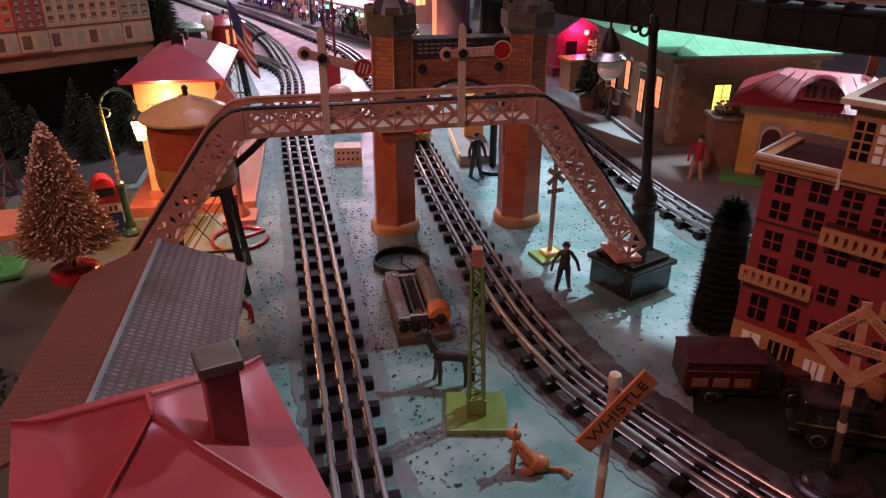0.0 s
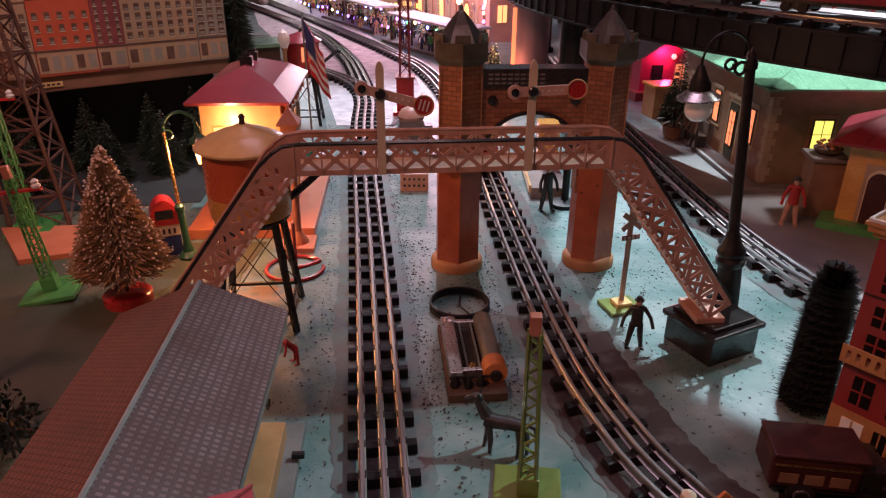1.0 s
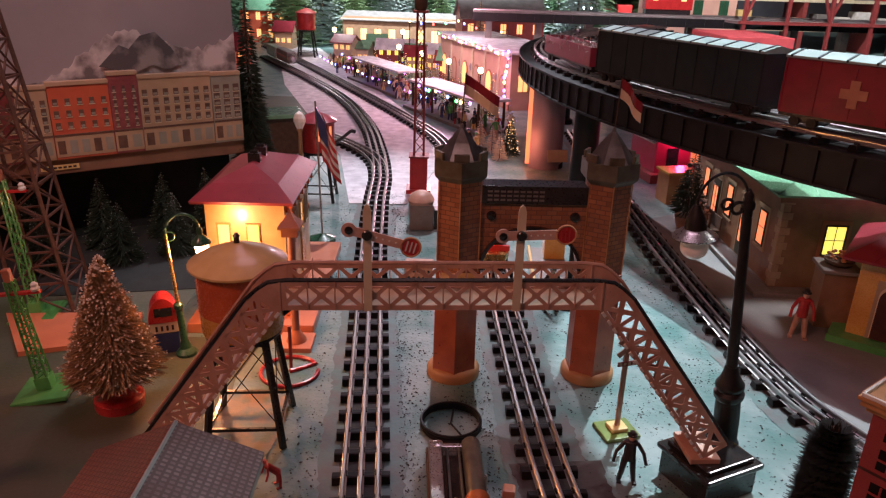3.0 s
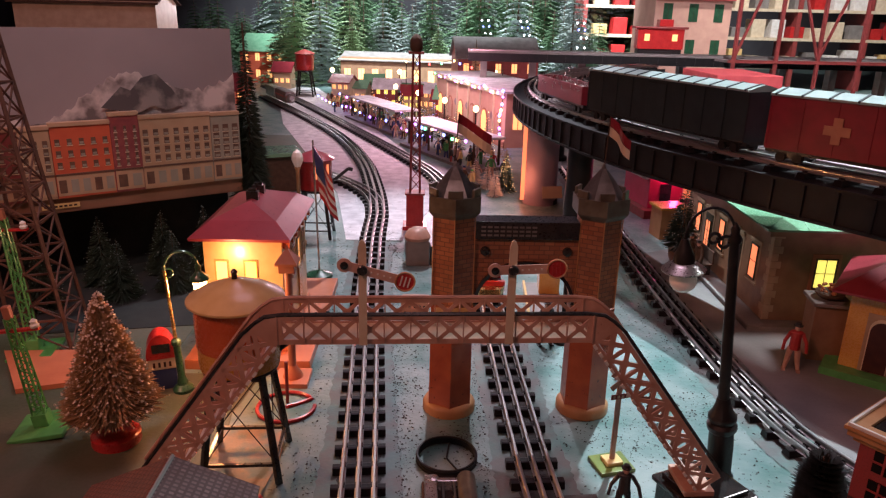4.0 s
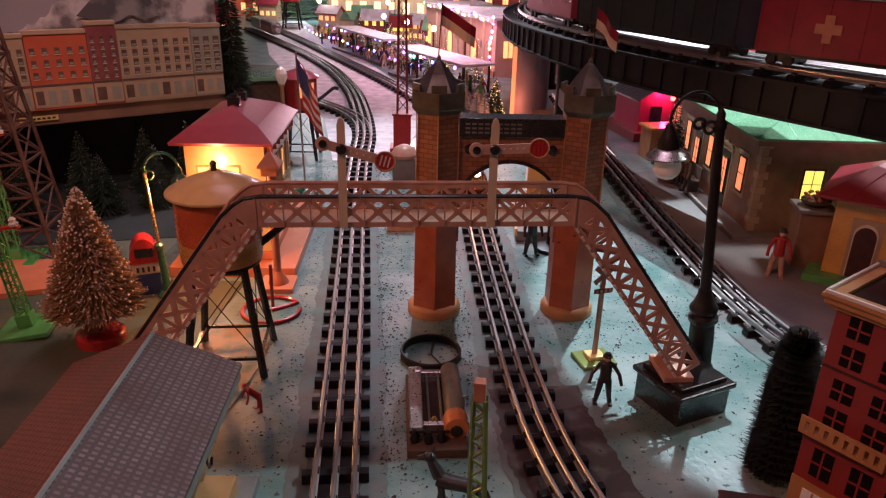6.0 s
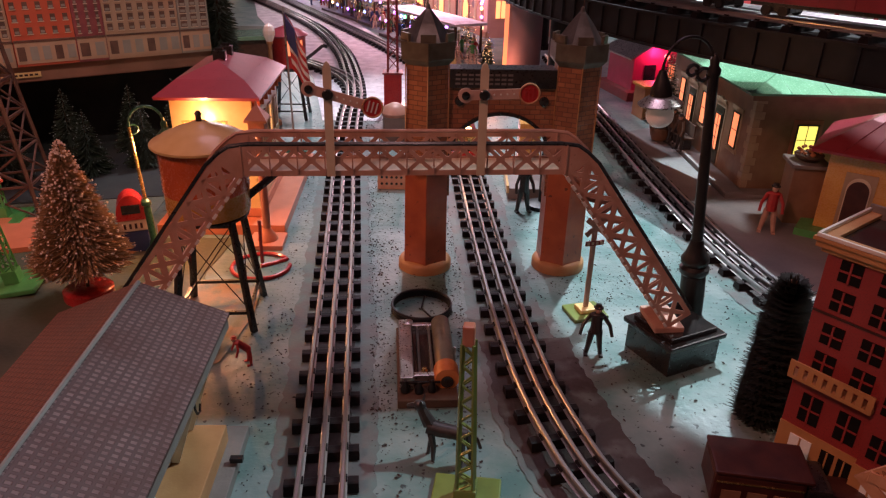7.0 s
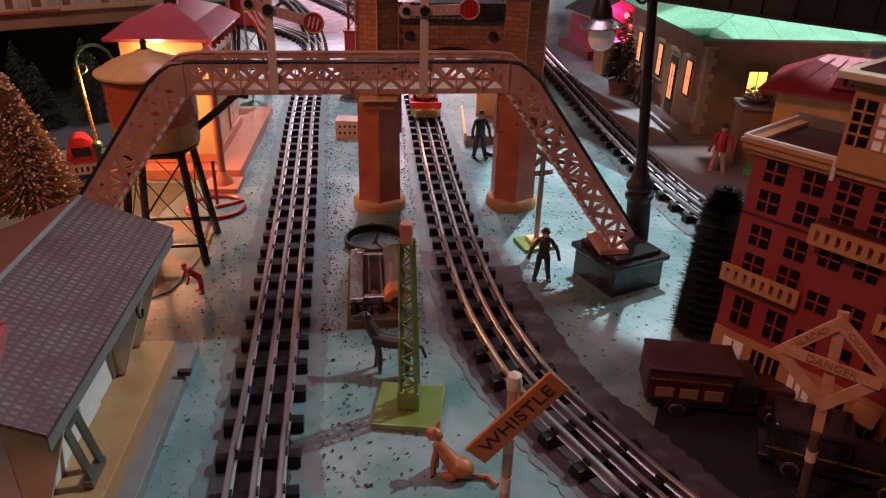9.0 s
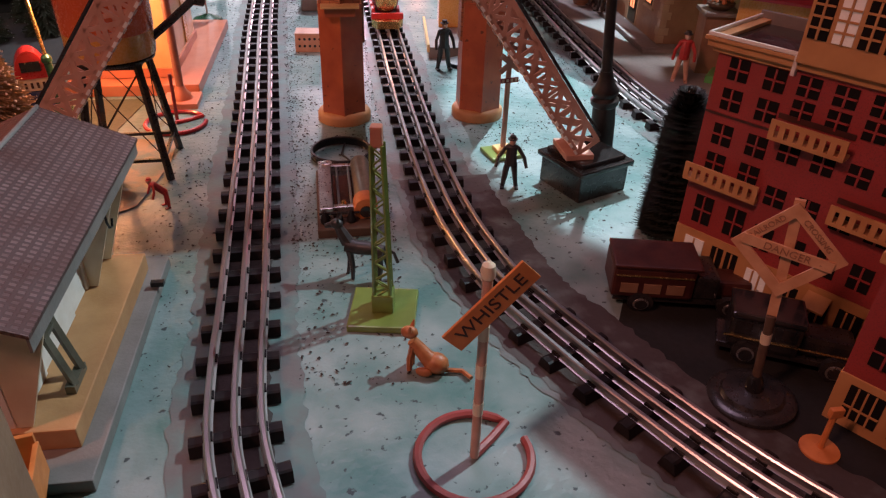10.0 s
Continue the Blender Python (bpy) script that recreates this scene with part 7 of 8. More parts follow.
for k in range(5):
    for j in range(2):
        part("hole", L([(0.0022, 0), (0.0022, 0.0008)], 8, T(-0.016 + 0.008 * k, -0.0168, 0.010 + 0.011 * j) @ R(90, 0, 0)), "dark", bt)
wt = thing("trackside_post", "dark iron trackside post and plate behind the gateway", "signal post", T(0.385, 1.125, 0))
part("foot", L([(0.024, 0), (0.024, 0.006), (0.010, 0.010)], 20), "iron", wt, "", True)
part("post", Tb([(0, 0, 0.008), (0, 0, 0.10)], 0.006, 10), "iron", wt, "", True)
figure("toy_signalman", "dark toy signalman figure behind the gateway", 0.075, T(0.352, 1.105, 0) @ R(0, 0, 10), ["figblack", "figblack", "flesh", "figblack"], 0.0, 0.15)
kb = thing("goods_platform", "grey and cream goods platform behind the gateway", "platform", T(0.372, 1.24, 0) @ R(0, 0, -4))
part("base", B((0.060, 0.17, 0.018), (0, 0, 0), None, 0.001), "stone", kb)
part("edge", B((0.004, 0.17, 0.012), (-0.031, 0, 0.010)), "cream", kb)
part("hut", B((0.036, 0.040, 0.075), (0.010, 0.05, 0.018), None, 0.001), "tankbottom", kb, "ochre hut")

# oncoming locomotive waiting inside the gateway
def locomotive(m):
    e = thing("toy_locomotive", "red and brass toy locomotive with lit headlamp on the gateway track", "toy locomotive", m)
    part("frame", B((0.050, 0.19, 0.010), (0, 0, 0.008), None, 0.002), "black", e)
    part("cowcatcher", prism(bmesh.new(), [(-0.026, 0.0), (0.026, 0.0), (0.018, -0.020), (-0.018, -0.020)], 0.004, 0.016, T(0, -0.095, 0)), "brass", e, "brass pilot")
    part("boiler", L([(0.018, -0.080), (0.0205, -0.078), (0.0205, 0.055), (0.019, 0.056)], 24, T(0, 0, 0.042) @ R(-90, 0, 0)), "carred", e, "dark red boiler", True)
    part("smokebox_door", L([(0.006, 0), (0.016, 0.002), (0.0185, 0.006)], 24, T(0, -0.086, 0.042) @ R(-90, 0, 0)), "brass", e, "brass smokebox door", True)
    part("headlamp", L([(0.008, 0), (0.0085, 0.012), (0.005, 0.016)], 16, T(0, -0.090, 0.062) @ R(-90, 0, 0)), "brass", e, "", True)
    part("headlamp_glass", L([(0.0065, 0), (0.0065, 0.001)], 16, T(0, -0.0912, 0.062) @ R(-90, 0, 0)), "bulb", e)
    part("stack", L([(0.006, 0.060), (0.006, 0.072), (0.009, 0.080), (0.007, 0.081)], 16, T(0, -0.055, 0)), "black", e, "", True)
    part("dome", L([(0.009, 0.060), (0.009, 0.068), (0.004, 0.074)], 16, T(0, 0.0, 0)), "brass", e, "", True)
    part("cab", B((0.050, 0.050, 0.056), (0, 0.075, 0.018), None, 0.002), "carred", e)
    part("bumper_beam", B((0.054, 0.006, 0.010), (0, -0.096, 0.016), None, 0.001), "red", e)
    for y in (-0.05, -0.015, 0.02):
        for x in (-0.021, 0.021):
            part("wheel", L([(0.013, -0.003), (0.013, 0.003)], 18, T(x, y, 0.014) @ R(0, 90, 0)), "red", e)


locomotive(T(0.277, 1.36, 0.0185) @ R(0, 0, 0.5))
lamp("headlamp_glow", "POINT", (0.277, 1.25, 0.090), (0, 0, 0), 0.05, (1.0, 0.35, 0.25), 0.006)

# column shroud under the elevated curve
ps = thing("curtained_support", "purple-grey curtained support with glowing orange edge under the elevated line", "support", T(0.475, 1.985, 0))
part("panel", L([(0.046, 0), (0.046, 0.23)], 24), "purple", ps, "", True)
part("lit_strip", B((0.010, 0.006, 0.20), (-0.048, -0.012, 0.01)), "window_pink", ps, "glowing orange strip")
part("sign", B((0.055, 0.003, 0.032), (0.020, -0.060, 0.004), R(-20, 0, 8)), "city_tan", ps, "printed picture panel")
lamp("support_lamp", "POINT", (0.395, 1.93, 0.07), (0, 0, 0), 0.22, (1.0, 0.28, 0.14), 0.01)

gs = thing("green_roof_shed", "small dark shed with a flat green roof", "shed", T(-0.255, 2.10, 0) @ R(0, 0, 20))
part("wall", B((0.10, 0.10, 0.10), (0, 0, 0)), "bark", gs)
part("roof", B((0.13, 0.13, 0.010), (0, 0, 0.10), None, 0.002), "greenroof", gs)


def village_house(x, y, w, d, h, rise, wall, roofm, rows, cols, lit, label, turn=0, ww=0.016, wh=0.024):
    v = thing("village_house", label, "house", T(x, y, 0) @ R(0, 0, turn), "village houses")
    part("wall", B((w, d, h), (0, 0, 0)), wall, v)
    part("gable", prism(bmesh.new(), [(-d / 2, h), (d / 2, h), (0, h + rise)], -w / 2, w / 2, R(0, 0, 90) @ R(90, 0, 0)), wall, v)
    for s in (-1, 1):
        part("roof_slope", prism(bmesh.new(), [(0, h + rise + 0.004), (s * (d / 2 + 0.016), h - 0.006), (s * (d / 2 + 0.016), h - 0.011), (0, h + rise - 0.001)][::s], -w / 2 - 0.014, w / 2 + 0.014, R(0, 0, 90) @ R(90, 0, 0)), roofm, v)
    part("eave_board", B((w + 0.03, 0.004, 0.008), (0, -d / 2 - 0.006, h - 0.008)), "ivory", v)
    for r in range(rows):
        for c in range(cols):
            xx = -w / 2 + w * (c + 0.5) / cols
            wd = part("window", B((ww, 0.002, wh), (xx, -d / 2 - 0.0006, h * (r + 0.35) / rows)), lit, v)
            part("bar", B((0.0016, 0.002, wh), (xx, -d / 2 - 0.0018, h * (r + 0.35) / rows)), "bark", wd)
    return v


village_house(0.0, 4.86, 0.72, 0.30, 0.20, 0.035, "brownwall", "stone", 1, 8, "window_warm", "long brown village station with lit windows and grey roof", -10, 0.040, 0.07)


def market_hall():
    """A long flat-roofed hall whose decorated side faces the tracks; local y runs along it, away from the gateway."""
    v = thing("market_hall", "pink-buff village hall with printed arches and snowy roof", "hall", T(0.465, 2.80, 0) @ R(0, 0, 15.6), "village houses")
    w, d, h = 0.26, 0.92, 0.205
    part("wall", B((w, d, h), (w / 2, d / 2, 0)), "hallbuff", v)
    part("roof", B((w + 0.03, d + 0.03, 0.010), (w / 2, d / 2, h), None, 0.002), "snow", v, "snowy flat roof")
    part("fascia", B((0.006, d + 0.03, 0.016), (-0.014, d / 2, h - 0.010)), "ivory", v)
    part("plinth_course", B((0.006, d, 0.022), (-0.002, d / 2, 0)), "terra", v)
    for k in range(6):
        y = 0.075 + 0.154 * k
        arch = [(0.034 * math.cos(math.pi * i / 12), 0.085 + 0.040 * math.sin(math.pi * i / 12)) for i in range(13)] + [(-0.034, 0.024), (0.034, 0.024)]
        fr = part("arch_frame", prism(bmesh.new(), arch, 0, 0.003, T(0, y, 0) @ R(0, 0, -90) @ R(90, 0, 0)), "terra", v)
        part("arch_pane", prism(bmesh.new(), [(px * 0.8, 0.028 + (pz - 0.024) * 0.88) for px, pz in arch], 0, 0.0045, T(0, y, 0) @ R(0, 0, -90) @ R(90, 0, 0)), "window_warm" if k % 2 else "hallbuff", fr)
        if k < 5:
            part("diamond", B((0.002, 0.022, 0.022), (-0.001, 0, -0.011), T(0, y + 0.077, 0.105) @ R(45, 0, 0)), "purple", v)
            part("pilaster", B((0.006, 0.012, h - 0.03), (-0.002, y + 0.050, 0.022)), "ivory", v)
    for k in range(3):
        x = 0.05 + 0.08 * k
        wd = part("window", B((0.036, 0.003, 0.060), (x, -0.001, 0.07)), "window_warm", v)
        part("bar", B((0.002, 0.003, 0.060), (x, -0.0028, 0.07)), "bark", wd)


market_hall()
village_house(-0.92, 5.3, 0.34, 0.3, 0.22, 0.10, "city_red", "greenroof", 2, 4, "window_warm", "red village house with lit windows and green roof", -12, 0.03, 0.05)
village_house(0.55, 4.3, 0.45, 0.3, 0.26, 0.10, "steelred", "stone", 2, 5, "window_warm", "red-brown village house with dull grey roof", 5, 0.03, 0.05)
village_house(1.70, 4.6, 0.46, 0.35, 0.60, 0.10, "hallbuff", "steelred", 3, 3, "darkgreen", "tall buff village hall with dark green windows", 4, 0.055, 0.10)
village_house(-0.55, 6.0, 0.5, 0.3, 0.25, 0.10, "ivory", "redroof", 2, 5, "window_warm", "cream village house with lit windows", 0, 0.03, 0.05)
village_house(-1.05, 2.9, 0.5, 0.22, 0.50, 0.04, "ivory", "bark", 2, 7, "window_warm", "cream balcony house with lit windows behind the backdrop", 0, 0.035, 0.06)


def canopy(x, y, w, d, h, turn, label):
    c = thing("platform_canopy", label, "canopy", T(x, y, 0) @ R(0, 0, turn), "platform canopies")
    part("roof", B((w, d, 0.008), (0, 0, h), None, 0.002), "snow", c, "snow-covered flat roof")
    n = 4
    for k in range(n):
        for s in (-1, 1):
            part("post", B((0.006, 0.006, h), (-w / 2 + 0.02 + (w - 0.04) * k / (n - 1), s * (d / 2 - 0.012), 0)), "bark", c)
    part("floor", B((w + 0.02, d + 0.03, 0.010), (0, 0, 0)), "stone", c)


canopy(-0.035, 3.32, 0.56, 0.11, 0.095, -64, "snow-roofed platform canopy beside the far tracks")
canopy(0.255, 2.62, 0.52, 0.12, 0.098, -63, "snow-roofed platform canopy beside the far tracks")

COL = ["figred", "figblack", "blue", "ivory", "brightgreen", "cream", "bark", "flesh"]
rnd = random.Random(9)
for k in range(46):
    u = rnd.random()
    x, y = 0.33 - 0.62 * u + rnd.gauss(0, 0.035), 2.42 + 1.55 * u + rnd.gauss(0, 0.05)
    figure("toy_villager", "small painted toy villager on the far platform", rnd.uniform(0.055, 0.075), T(x, y, 0.001) @ R(0, 0, rnd.uniform(0, 360)), [rnd.choice(COL), rnd.choice(COL), "flesh", rnd.choice(COL)], 0, 0.3, "toy villagers")
for k in range(12):
    figure("toy_villager", "small painted toy villager beside the gateway street", rnd.uniform(0.055, 0.07), T(rnd.uniform(0.27, 0.42), rnd.uniform(2.05, 2.45), 0.001) @ R(0, 0, rnd.uniform(0, 360)), [rnd.choice(COL), rnd.choice(COL), "flesh", rnd.choice(COL)], 0, 0.3, "toy villagers")


def string_lights(name, pts, n, keys, label):
    s = thing(name, label, "string lights", None, "string lights")
    line = []
    for a, b in zip(pts, pts[1:]):
        for k in range(8):
            t = k / 8
            p = Vector(a).lerp(Vector(b), t)
            p.z -= 0.03 * 4 * t * (1 - t) * 0.5
            line.append(p)
    line.append(Vector(pts[-1]))
    part("wire", Tb(line, 0.0012, 4), "black", s)
    for k in range(n):
        p = line[int((k + 0.5) / n * (len(line) - 1))]
        bm = bmesh.new()
        ball(bm, p - Vector((0, 0, 0.006)), 0.0055, (1, 1, 1.2), 6)
        part("bulb", bm, keys[k % len(keys)], s)


string_lights("string_lights", [(0.450, 2.79, 0.222), (0.395, 2.99, 0.220), (0.335, 3.20, 0.220), (0.270, 3.44, 0.220), (0.200, 3.69, 0.220)], 20, ["led_blue", "led_violet", "led_warm", "led_violet", "led_green"], "coloured string lights along the hall eaves")
string_lights("string_lights", [(0.452, 2.80, 0.20), (0.44, 2.79, 0.13), (0.446, 2.79, 0.04)], 9, ["led_violet", "led_blue", "led_warm"], "violet string lights hanging down the hall corner")
string_lights("string_lights", [(-0.28, 3.85, 0.085), (-0.10, 3.5, 0.10), (0.08, 3.2, 0.085)], 10, ["led_blue", "led_violet", "led_warm", "led_blue"], "blue and violet lights along the platform")
string_lights("string_lights", [(0.10, 2.88, 0.10), (0.20, 2.64, 0.10), (0.31, 2.40, 0.10)], 10, ["led_warm", "led_violet", "led_blue", "led_green"], "coloured lights under the canopy edge")
string_lights("string_lights", [(0.06, 3.9, 0.25), (0.3, 3.7, 0.27), (0.52, 3.5, 0.24)], 9, ["led_warm", "led_blue", "led_red", "led_green"], "coloured string lights over the village street")
for x, y, z in ((0.06, 3.9, 0.252), (0.52, 3.5, 0.242)):
    lp = thing("light_pole", "thin dark pole carrying the street lights", "pole", T(x, y, 0), "light poles")
    part("foot", L([(0.010, 0), (0.010, 0.003), (0.004, 0.005)], 10), "black", lp)
    part("post", Tb([(0, 0, 0.003), (0, 0, z)], 0.0025, 8), "black", lp)
for x, y, z in ((0.02, 4.05, 0.17), (-0.36, 4.2, 0.16), (-0.05, 5.0, 0.2), (-0.62, 4.6, 0.2)):
    v = thing("village_lamp", "lit village street lamp on a dark post", "street lamp", T(x, y, 0), "village street lamps")
    part("post", Tb([(0, 0, 0), (0, 0, z)], 0.004, 8), "black", v)
    bm = bmesh.new()
    ball(bm, (0, 0, z + 0.010), 0.012, (1, 1, 1.1), 12)
    part("globe", bm, "bulb", v)
lamp("village_glow", "POINT", (0.16, 3.25, 0.42), (0, 0, 0), 9, (1.0, 0.66, 0.72), 0.06)
lamp("village_glow_violet", "POINT", (0.28, 2.70, 0.30), (0, 0, 0), 5.0, (1.0, 0.42, 0.55), 0.04)
lamp("village_glow_far", "POINT", (-0.45, 4.35, 0.5), (0, 0, 0), 8, (1.0, 0.84, 0.84), 0.06)
lamp("forest_light", "SPOT", (0.1, 3.5, 2.2), (0.35, 5.7, 0.75), 1300.0, (0.88, 0.95, 1.0), 0.1, 72)

rnd = random.Random(321)
for k in range(46):
    u = rnd.random()
    x, y = 0.20 - 0.60 * u + rnd.uniform(0.0, 0.07), 2.55 + 1.55 * u + rnd.uniform(-0.03, 0.06)
    figure("toy_villager", "small painted toy villager in the crowd beside the tracks", rnd.uniform(0.05, 0.075), T(x, y, 0.001) @ R(0, 0, rnd.uniform(0, 360)), [rnd.choice(COL), rnd.choice(COL), "flesh", rnd.choice(COL)], 0, 0.3, "toy villagers")

rnd = random.Random(123)
for k in range(11):
    u = k / 10
    x, y = -0.25 + 0.62 * u + rnd.uniform(-0.04, 0.04), 4.15 - 0.62 * u + rnd.uniform(-0.1, 0.25)
    village_house(x, y, rnd.uniform(0.09, 0.13), rnd.uniform(0.08, 0.11), rnd.uniform(0.07, 0.13), rnd.uniform(0.03, 0.05), rnd.choice(["city_tan", "city_red", "steelred", "brownwall", "ivory"]), rnd.choice(["snow", "snow", "redroof", "greenroof"]), rnd.choice([1, 2]), 3, rnd.choice(["window_warm", "window_pink", "window_yellow"]), "small village house with lit windows", rnd.uniform(-30, 15), 0.018, 0.022)
for k in range(10):
    x, y = rnd.uniform(-1.5, -0.75), rnd.uniform(3.6, 5.0)
    village_house(x, y, rnd.uniform(0.10, 0.16), 0.10, rnd.uniform(0.08, 0.14), 0.05, rnd.choice(["city_tan", "city_red", "brownwall", "darkgreen"]), rnd.choice(["snow", "greenroof", "redroof"]), 1, 3, "window_warm", "small village house with lit windows", rnd.uniform(-20, 20), 0.02, 0.026)
for k in range(34):
    u = rnd.random()
    x, y = 0.36 - 0.62 * u + rnd.uniform(-0.05, 0.16), 2.5 + 1.7 * u + rnd.uniform(-0.05, 0.2)
    brush_tree("bottle_brush_tree", "small frosted fir in the village street", rnd.uniform(0.06, 0.15), rnd.uniform(0.02, 0.035), T(x, y, 0), rnd.choice(["needle", "needle_dark", "needle_snowy", "needle_gold"]), rnd.choice([None, "led_warm", "led_blue"]), 700 + k, 10, None, 0.1, 14, "village firs")
water_tower(T(-0.545, 4.40, 0), "red", "red", "steelred", 1.22, False, "red far water tower on dark legs")
for k in range(4):
    v = thing("village_lamp", "lit village street lamp on a dark post", "street lamp", T(0.02 + 0.11 * k, 3.55 - 0.26 * k, 0), "village street lamps")
    part("post", Tb([(0, 0, 0), (0, 0, 0.14)], 0.003, 8), "black", v)
    bm = bmesh.new()
    ball(bm, (0, 0, 0.15), 0.011, (1, 1, 1.1), 10)
    part("globe", bm, "bulb", v)
string_lights("string_lights", [(-0.42, 4.05, 0.05), (-0.20, 3.6, 0.05), (0.02, 3.15, 0.05), (0.2, 2.75, 0.05)], 22, ["led_blue", "led_violet", "led_violet", "led_warm", "led_blue"], "blue and violet lights along the far track")

# grey engine on the far track
ge = thing("toy_train", "grey streamlined toy train on the far curve", "toy train", T(-0.60, 3.98, 0.019) @ R(0, 0, 24))
part("engine", B((0.052, 0.24, 0.060), (0, -0.05, 0.008), None, 0.012), "stone", ge)
part("nose", L([(0.024, 0), (0.020, 0.018), (0.010, 0.026)], 16, T(0, -0.17, 0.036) @ R(90, 0, 0)), "silver", ge, "", True)
part("stripe", B((0.0545, 0.20, 0.008), (0, -0.05, 0.036)), "red", ge)
part("tender", B((0.050, 0.22, 0.055), (0, 0.20, 0.008), None, 0.006), "silver", ge)


def banner(m, w, h, label, cols=("carred", "ivory")):
    f = thing("pennant", label, "flag", m, "red and white flags")
    part("staff", Tb([(0, 0, -0.004), (0, 0, 0.056)], 0.0007, 6), "bark", f)
    for j, cm in enumerate(cols):
        bm = bmesh.new()
        vs = []
        for k in range(9):
            u = k / 8
            y = 0.004 * math.sin(u * 6.0)
            z0 = 0.055 - 0.022 * u - j * h / 2
            vs.append((bm.verts.new((w * u, y, z0)), bm.verts.new((w * u, y + 0.001, z0 - h / 2))))
        for a, b in zip(vs, vs[1:]):
            bm.faces.new((a[0], a[1], b[1], b[0]))
        part("cloth", bm, cm, f)


banner(T(0.1975, 0.921, 0.3215) @ R(-6, 2, -12), 0.040, 0.022, "red and white pennant flying from a gateway tower")
banner(T(0.3715, 0.921, 0.3215) @ R(0, 2, -50), 0.032, 0.022, "red and white pennant flying from a gateway tower")
brush_tree("bottle_brush_tree", "small dark fir beside the gateway street", 0.11, 0.034, T(0.395, 2.10, 0), "needle_dark", "led_warm", 51, 16, None, 0.1, 26)
for k, (x, y) in enumerate(((0.345, 2.12), (0.36, 2.04), (0.315, 2.2))):
    brush_tree("bottle_brush_tree", "small pink-lit frosted fir in the gateway street", 0.085, 0.026, T(x, y, 0), "snowtip", None, 55 + k, 14, None, 0.1, 24)

# upper line behind: red steel trestle, caboose and shelves
ut = thing("upper_trestle", "grey upper railway trestle behind the elevated curve", "trestle", T(1.30, 3.35, 0) @ R(0, 0, -4))
part("deck", B((1.9, 0.14, 0.012), (0, 0, 0.318)), "stone", ut)
for k in range(9):
    part("post", B((0.03, 0.05, 0.30), (-0.88 + 0.22 * k, 0, 0)), "stone", ut)
part("side_girder", B((1.9, 0.008, 0.036), (0, -0.075, 0.288)), "deck", ut)
for k in range(24):
    part("girder_rib", B((0.006, 0.005, 0.034), (-0.92 + 0.08 * k, -0.0795, 0.289)), "deck", ut)
for y in (-0.03, 0.0, 0.03):
    part("rail", B((1.9, 0.005, 0.006), (0, y, 0.330)), "rail", ut)
cb = thing("toy_caboose", "red toy caboose with lit windows on the upper trestle", "caboose", T(1.19, 3.36, 0.336) @ R(0, 0, -4))
part("body", B((0.20, 0.07, 0.085), (0, 0, 0.02), None, 0.002), "red", cb)
part("roof", B((0.23, 0.085, 0.010), (0, 0, 0.105), None, 0.003), "steelred", cb)
part("cupola", B((0.06, 0.06, 0.03), (0.02, 0, 0.115), None, 0.002), "red", cb)
for x in (-0.06, 0.06):
    part("window", B((0.022, 0.003, 0.028), (x, -0.0355, 0.055)), "window_warm", cb)
part("underframe", B((0.19, 0.06, 0.02), (0, 0, 0)), "black", cb)
sb = thing("steel_bridge", "dark red steel truss bridge on the upper level", "truss bridge", T(2.05, 3.12, 0.0) @ R(0, 0, 3))
for k in range(8):
    x = -0.63 + 0.18 * k
    part("post", bar(bmesh.new(), (x, 0, 0.0), (x, 0, 0.86), 0.013), "steelred", sb)
    if k < 7:
        a, b = (x, 0.002, 0.33), (x + 0.18, 0.002, 0.84)
        if k % 2:
            a, b = (x + 0.18, 0.002, 0.33), (x, 0.002, 0.84)
        part("diagonal", bar(bmesh.new(), a, b, 0.009), "steelred", sb)
for z in (0.318, 0.85):
    part("chord", B((1.30, 0.016, 0.012), (0, 0, z)), "steelred", sb)
part("deck", B((1.30, 0.12, 0.010), (0, 0.07, 0.318)), "stone", sb)
tagged(part("cloth_covered_box", B((0.24, 0.36, 0.298), (1.32, 2.86, 0), None, 0.004), "coral"), "coral-red cloth-covered box under the upper line", "box")
sh = thing("storage_shelf", "pale loaded storage shelves along the back wall", "shelf", T(2.6, 5.6, 0))
for z in (0.15, 0.35, 0.55, 0.75, 0.95):
    part("board", B((2.6, 0.3, 0.02), (0, 0, z)), "ivory", sh)
for k in range(6):
    part("upright", B((0.03, 0.3, 1.15), (-1.3 + 0.52 * k, 0.001, 0)), "steelred", sh)
rnd = random.Random(17)
for z in (0.17, 0.37, 0.57, 0.77):
    for k in range(17):
        tagged(part("model_box", B((0.10, 0.12, rnd.uniform(0.06, 0.13)), (1.42 + 0.145 * k, 5.53, z), None, 0.004), rnd.choice(["white", "stone", "red", "cream", "ivory"])), "boxed model standing on the back shelf", "box", "boxes on the back shelf")


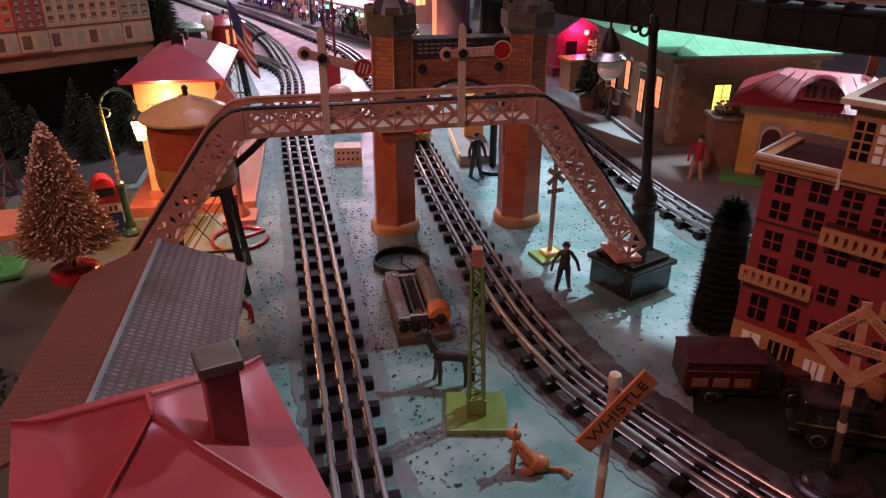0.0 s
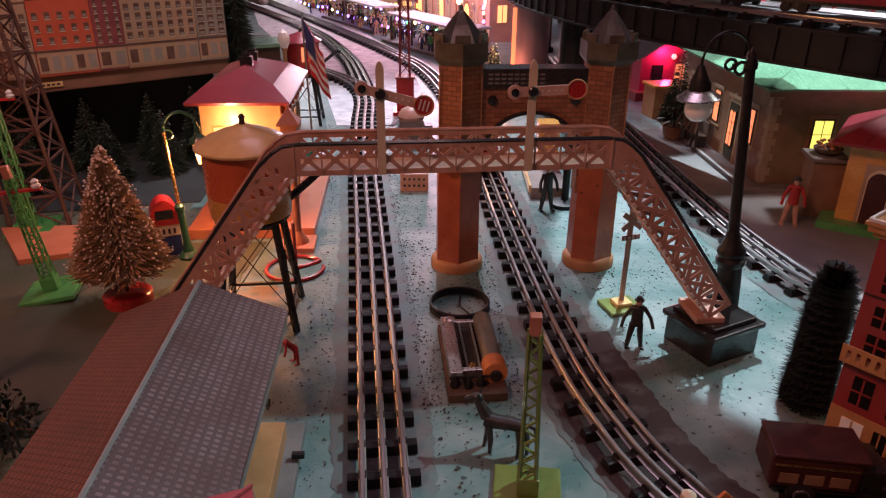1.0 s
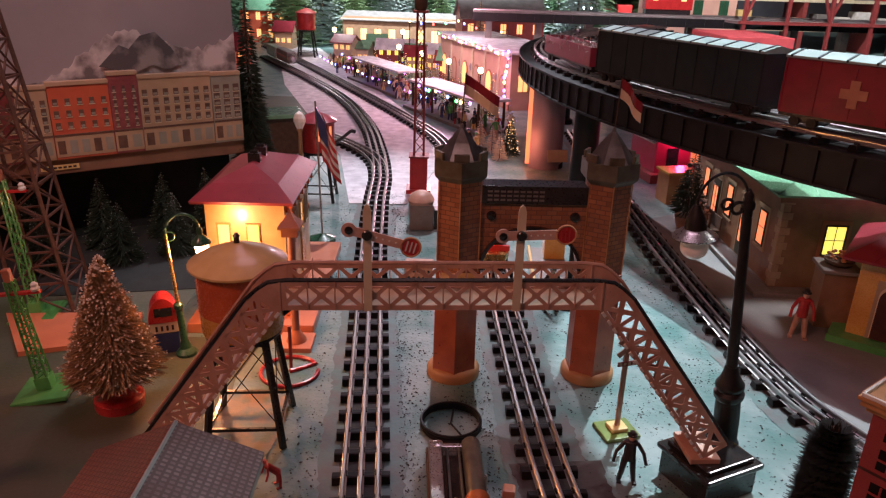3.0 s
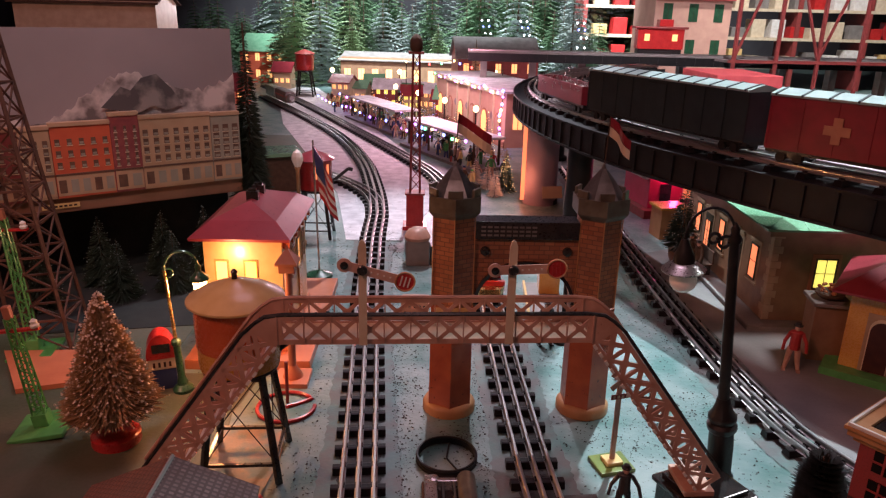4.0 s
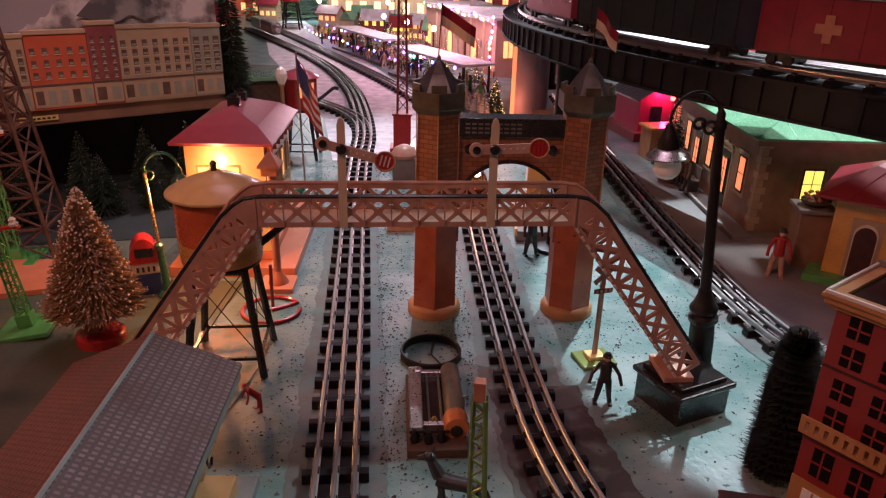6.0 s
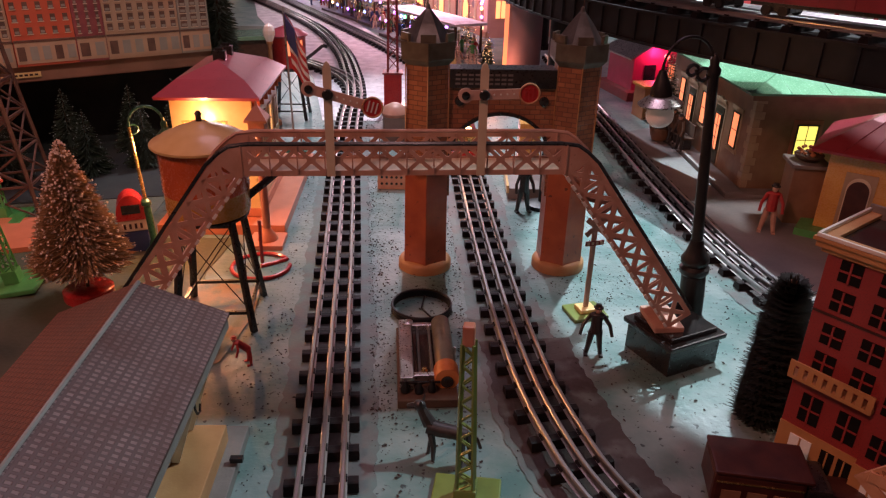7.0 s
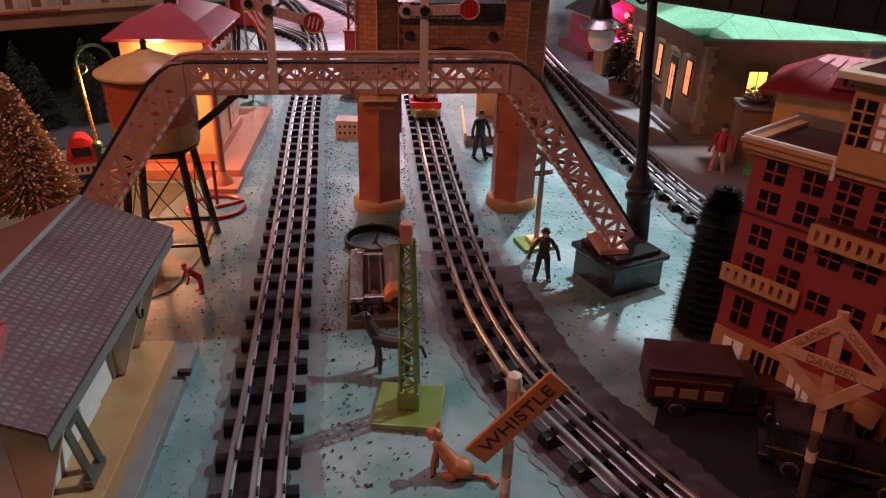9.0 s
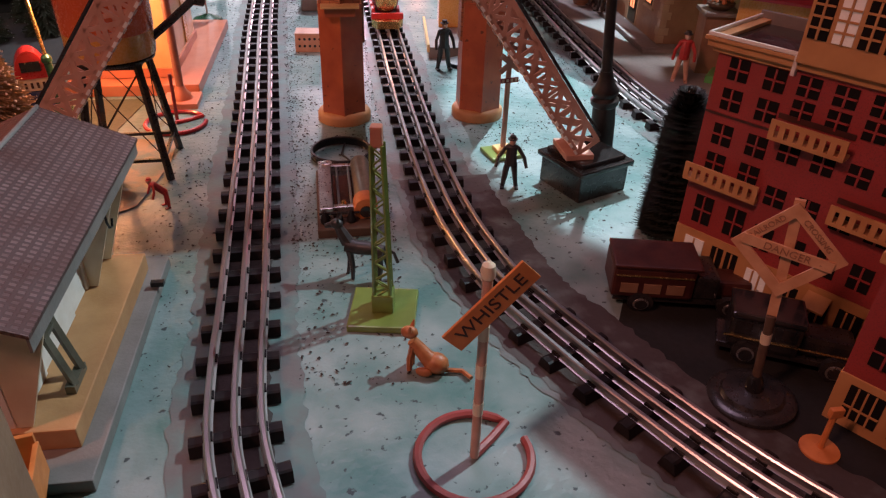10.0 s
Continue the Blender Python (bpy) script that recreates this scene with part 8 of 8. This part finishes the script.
# fir forest behind the village
def fir(m, h, r, seed, matl, label):
    t = thing("fir_tree", label, "tree", m, "fir forest")
    rnd2 = random.Random(seed)
    part("trunk", Tb([(0, 0, 0), (0, 0, h * 0.6), (0, 0, h)], h * 0.010, 6, r2=h * 0.003), "bark", t)
    bm2 = bmesh.new()
    tiers = 19
    for i in range(tiers):
        f = i / tiers
        z = h * (0.10 + 0.88 * f)
        rr = r * (1 - f) ** 0.9 + 0.01
        for k in range(int(19 - 8 * f)):
            a = rnd2.uniform(0, 6.283)
            q = rr * rnd2.uniform(0.6, 1.12)
            d = Vector((math.cos(a), math.sin(a), 0))
            s = Vector((-d.y, d.x, 0))
            for j in range(5):
                u = (j + 0.7) / 5
                c = Vector((0, 0, z)) + d * q * u + Vector((0, 0, -q * 0.30 * u * u))
                w = q * (0.17 + 0.20 * (1 - u))
                for sg in (-1, 1):
                    e = c + s * sg * w + d * w * 0.6 + Vector((0, 0, rnd2.uniform(-0.25, 0.1) * w))
                    o = d * w * 0.22 + Vector((0, 0, w * 0.10))
                    bm2.faces.new([bm2.verts.new(p) for p in (c - o, e, c + o)])
    part("crown", bm2, matl, t)


rnd = random.Random(77)
for k in range(84):
    x = rnd.uniform(-2.7, 2.1)
    y = rnd.uniform(5.5, 7.0)
    hh = rnd.uniform(0.55, 1.05) if x > -1.2 else rnd.uniform(0.40, 0.62)
    fir(T(x, y, 0), hh, hh * rnd.uniform(0.36, 0.46), 300 + k, "needle" if rnd.random() < 0.65 else "needle_snowy", "green artificial fir in the forest behind the village")
for k, (x, y, hh, mt) in enumerate(((0.75, 4.9, 0.80, "needle_snowy"), (1.05, 4.6, 0.75, "needle_snowy"), (0.52, 5.1, 0.85, "needle"), (0.2, 5.2, 0.72, "needle"), (-0.35, 5.4, 0.62, "needle"), (-1.25, 5.2, 0.45, "needle_snowy"), (-1.5, 5.0, 0.42, "needle_snowy"), (-1.75, 5.1, 0.44, "needle_snowy"))):
    fir(T(x, y, 0), hh, hh * 0.28, 500 + k, mt, "frosted artificial fir in the forest behind the village")
rnd = random.Random(78)
for k in range(26):
    x, y = -0.75 + 0.085 * k + rnd.uniform(-0.05, 0.05), rnd.uniform(5.05, 5.45)
    hh = rnd.uniform(0.42, 0.74)
    fir(T(x, y, 0), hh, hh * rnd.uniform(0.30, 0.40), 900 + k, rnd.choice(["needle", "needle_light", "needle_snowy"]), "pale green artificial fir at the edge of the village")
for cx, cy in ((0.75, 4.9), (1.05, 4.6), (0.52, 5.1)):
    for k in range(2):
        pts = [(cx + (0.20 - 0.26 * u) * math.cos(a), cy + (0.20 - 0.26 * u) * math.sin(a), 0.08 + u) for u, a in ((0.0, -2.6 + 0.5 * k), (0.14, -2.0 + 0.5 * k), (0.28, -1.3 + 0.3 * k), (0.42, -1.6 + 0.5 * k))]
        string_lights("string_lights", pts, 9, ["led_white", "led_blue", "led_white"], "cold white lights wound up a frosted fir")
brush_tree("bottle_brush_tree", "tan bottle-brush fir in the village", 0.36, 0.06, T(0.42, 3.9, 0), "needle_gold", None, 91, 34, None, 0.1, 34)

# ---------------------------------------------------------------- the room
for nm, size, at in (("wall_north", (9.4, 0.1, 3.0), (0.5, 8.05, -0.9)), ("wall_south", (9.4, 0.1, 3.0), (0.5, -1.95, -0.9)), ("wall_west", (0.1, 9.9, 3.0), (-4.15, 3.05, -0.9)), ("wall_east", (0.1, 9.9, 3.0), (5.15, 3.05, -0.9))):
    tagged(part(nm, B(size, at), "wall"), "dark plain room wall", "wall", kind="structure")
tagged(part("ceiling", B((9.4, 10.1, 0.1), (0.5, 3.05, 2.6)), "wall"), "dark plain ceiling", "ceiling", kind="structure")
tagged(part("floor", B((9.4, 10.1, 0.1), (0.5, 3.05, -1.0)), "wall"), "dark plain room floor", "floor", kind="structure")
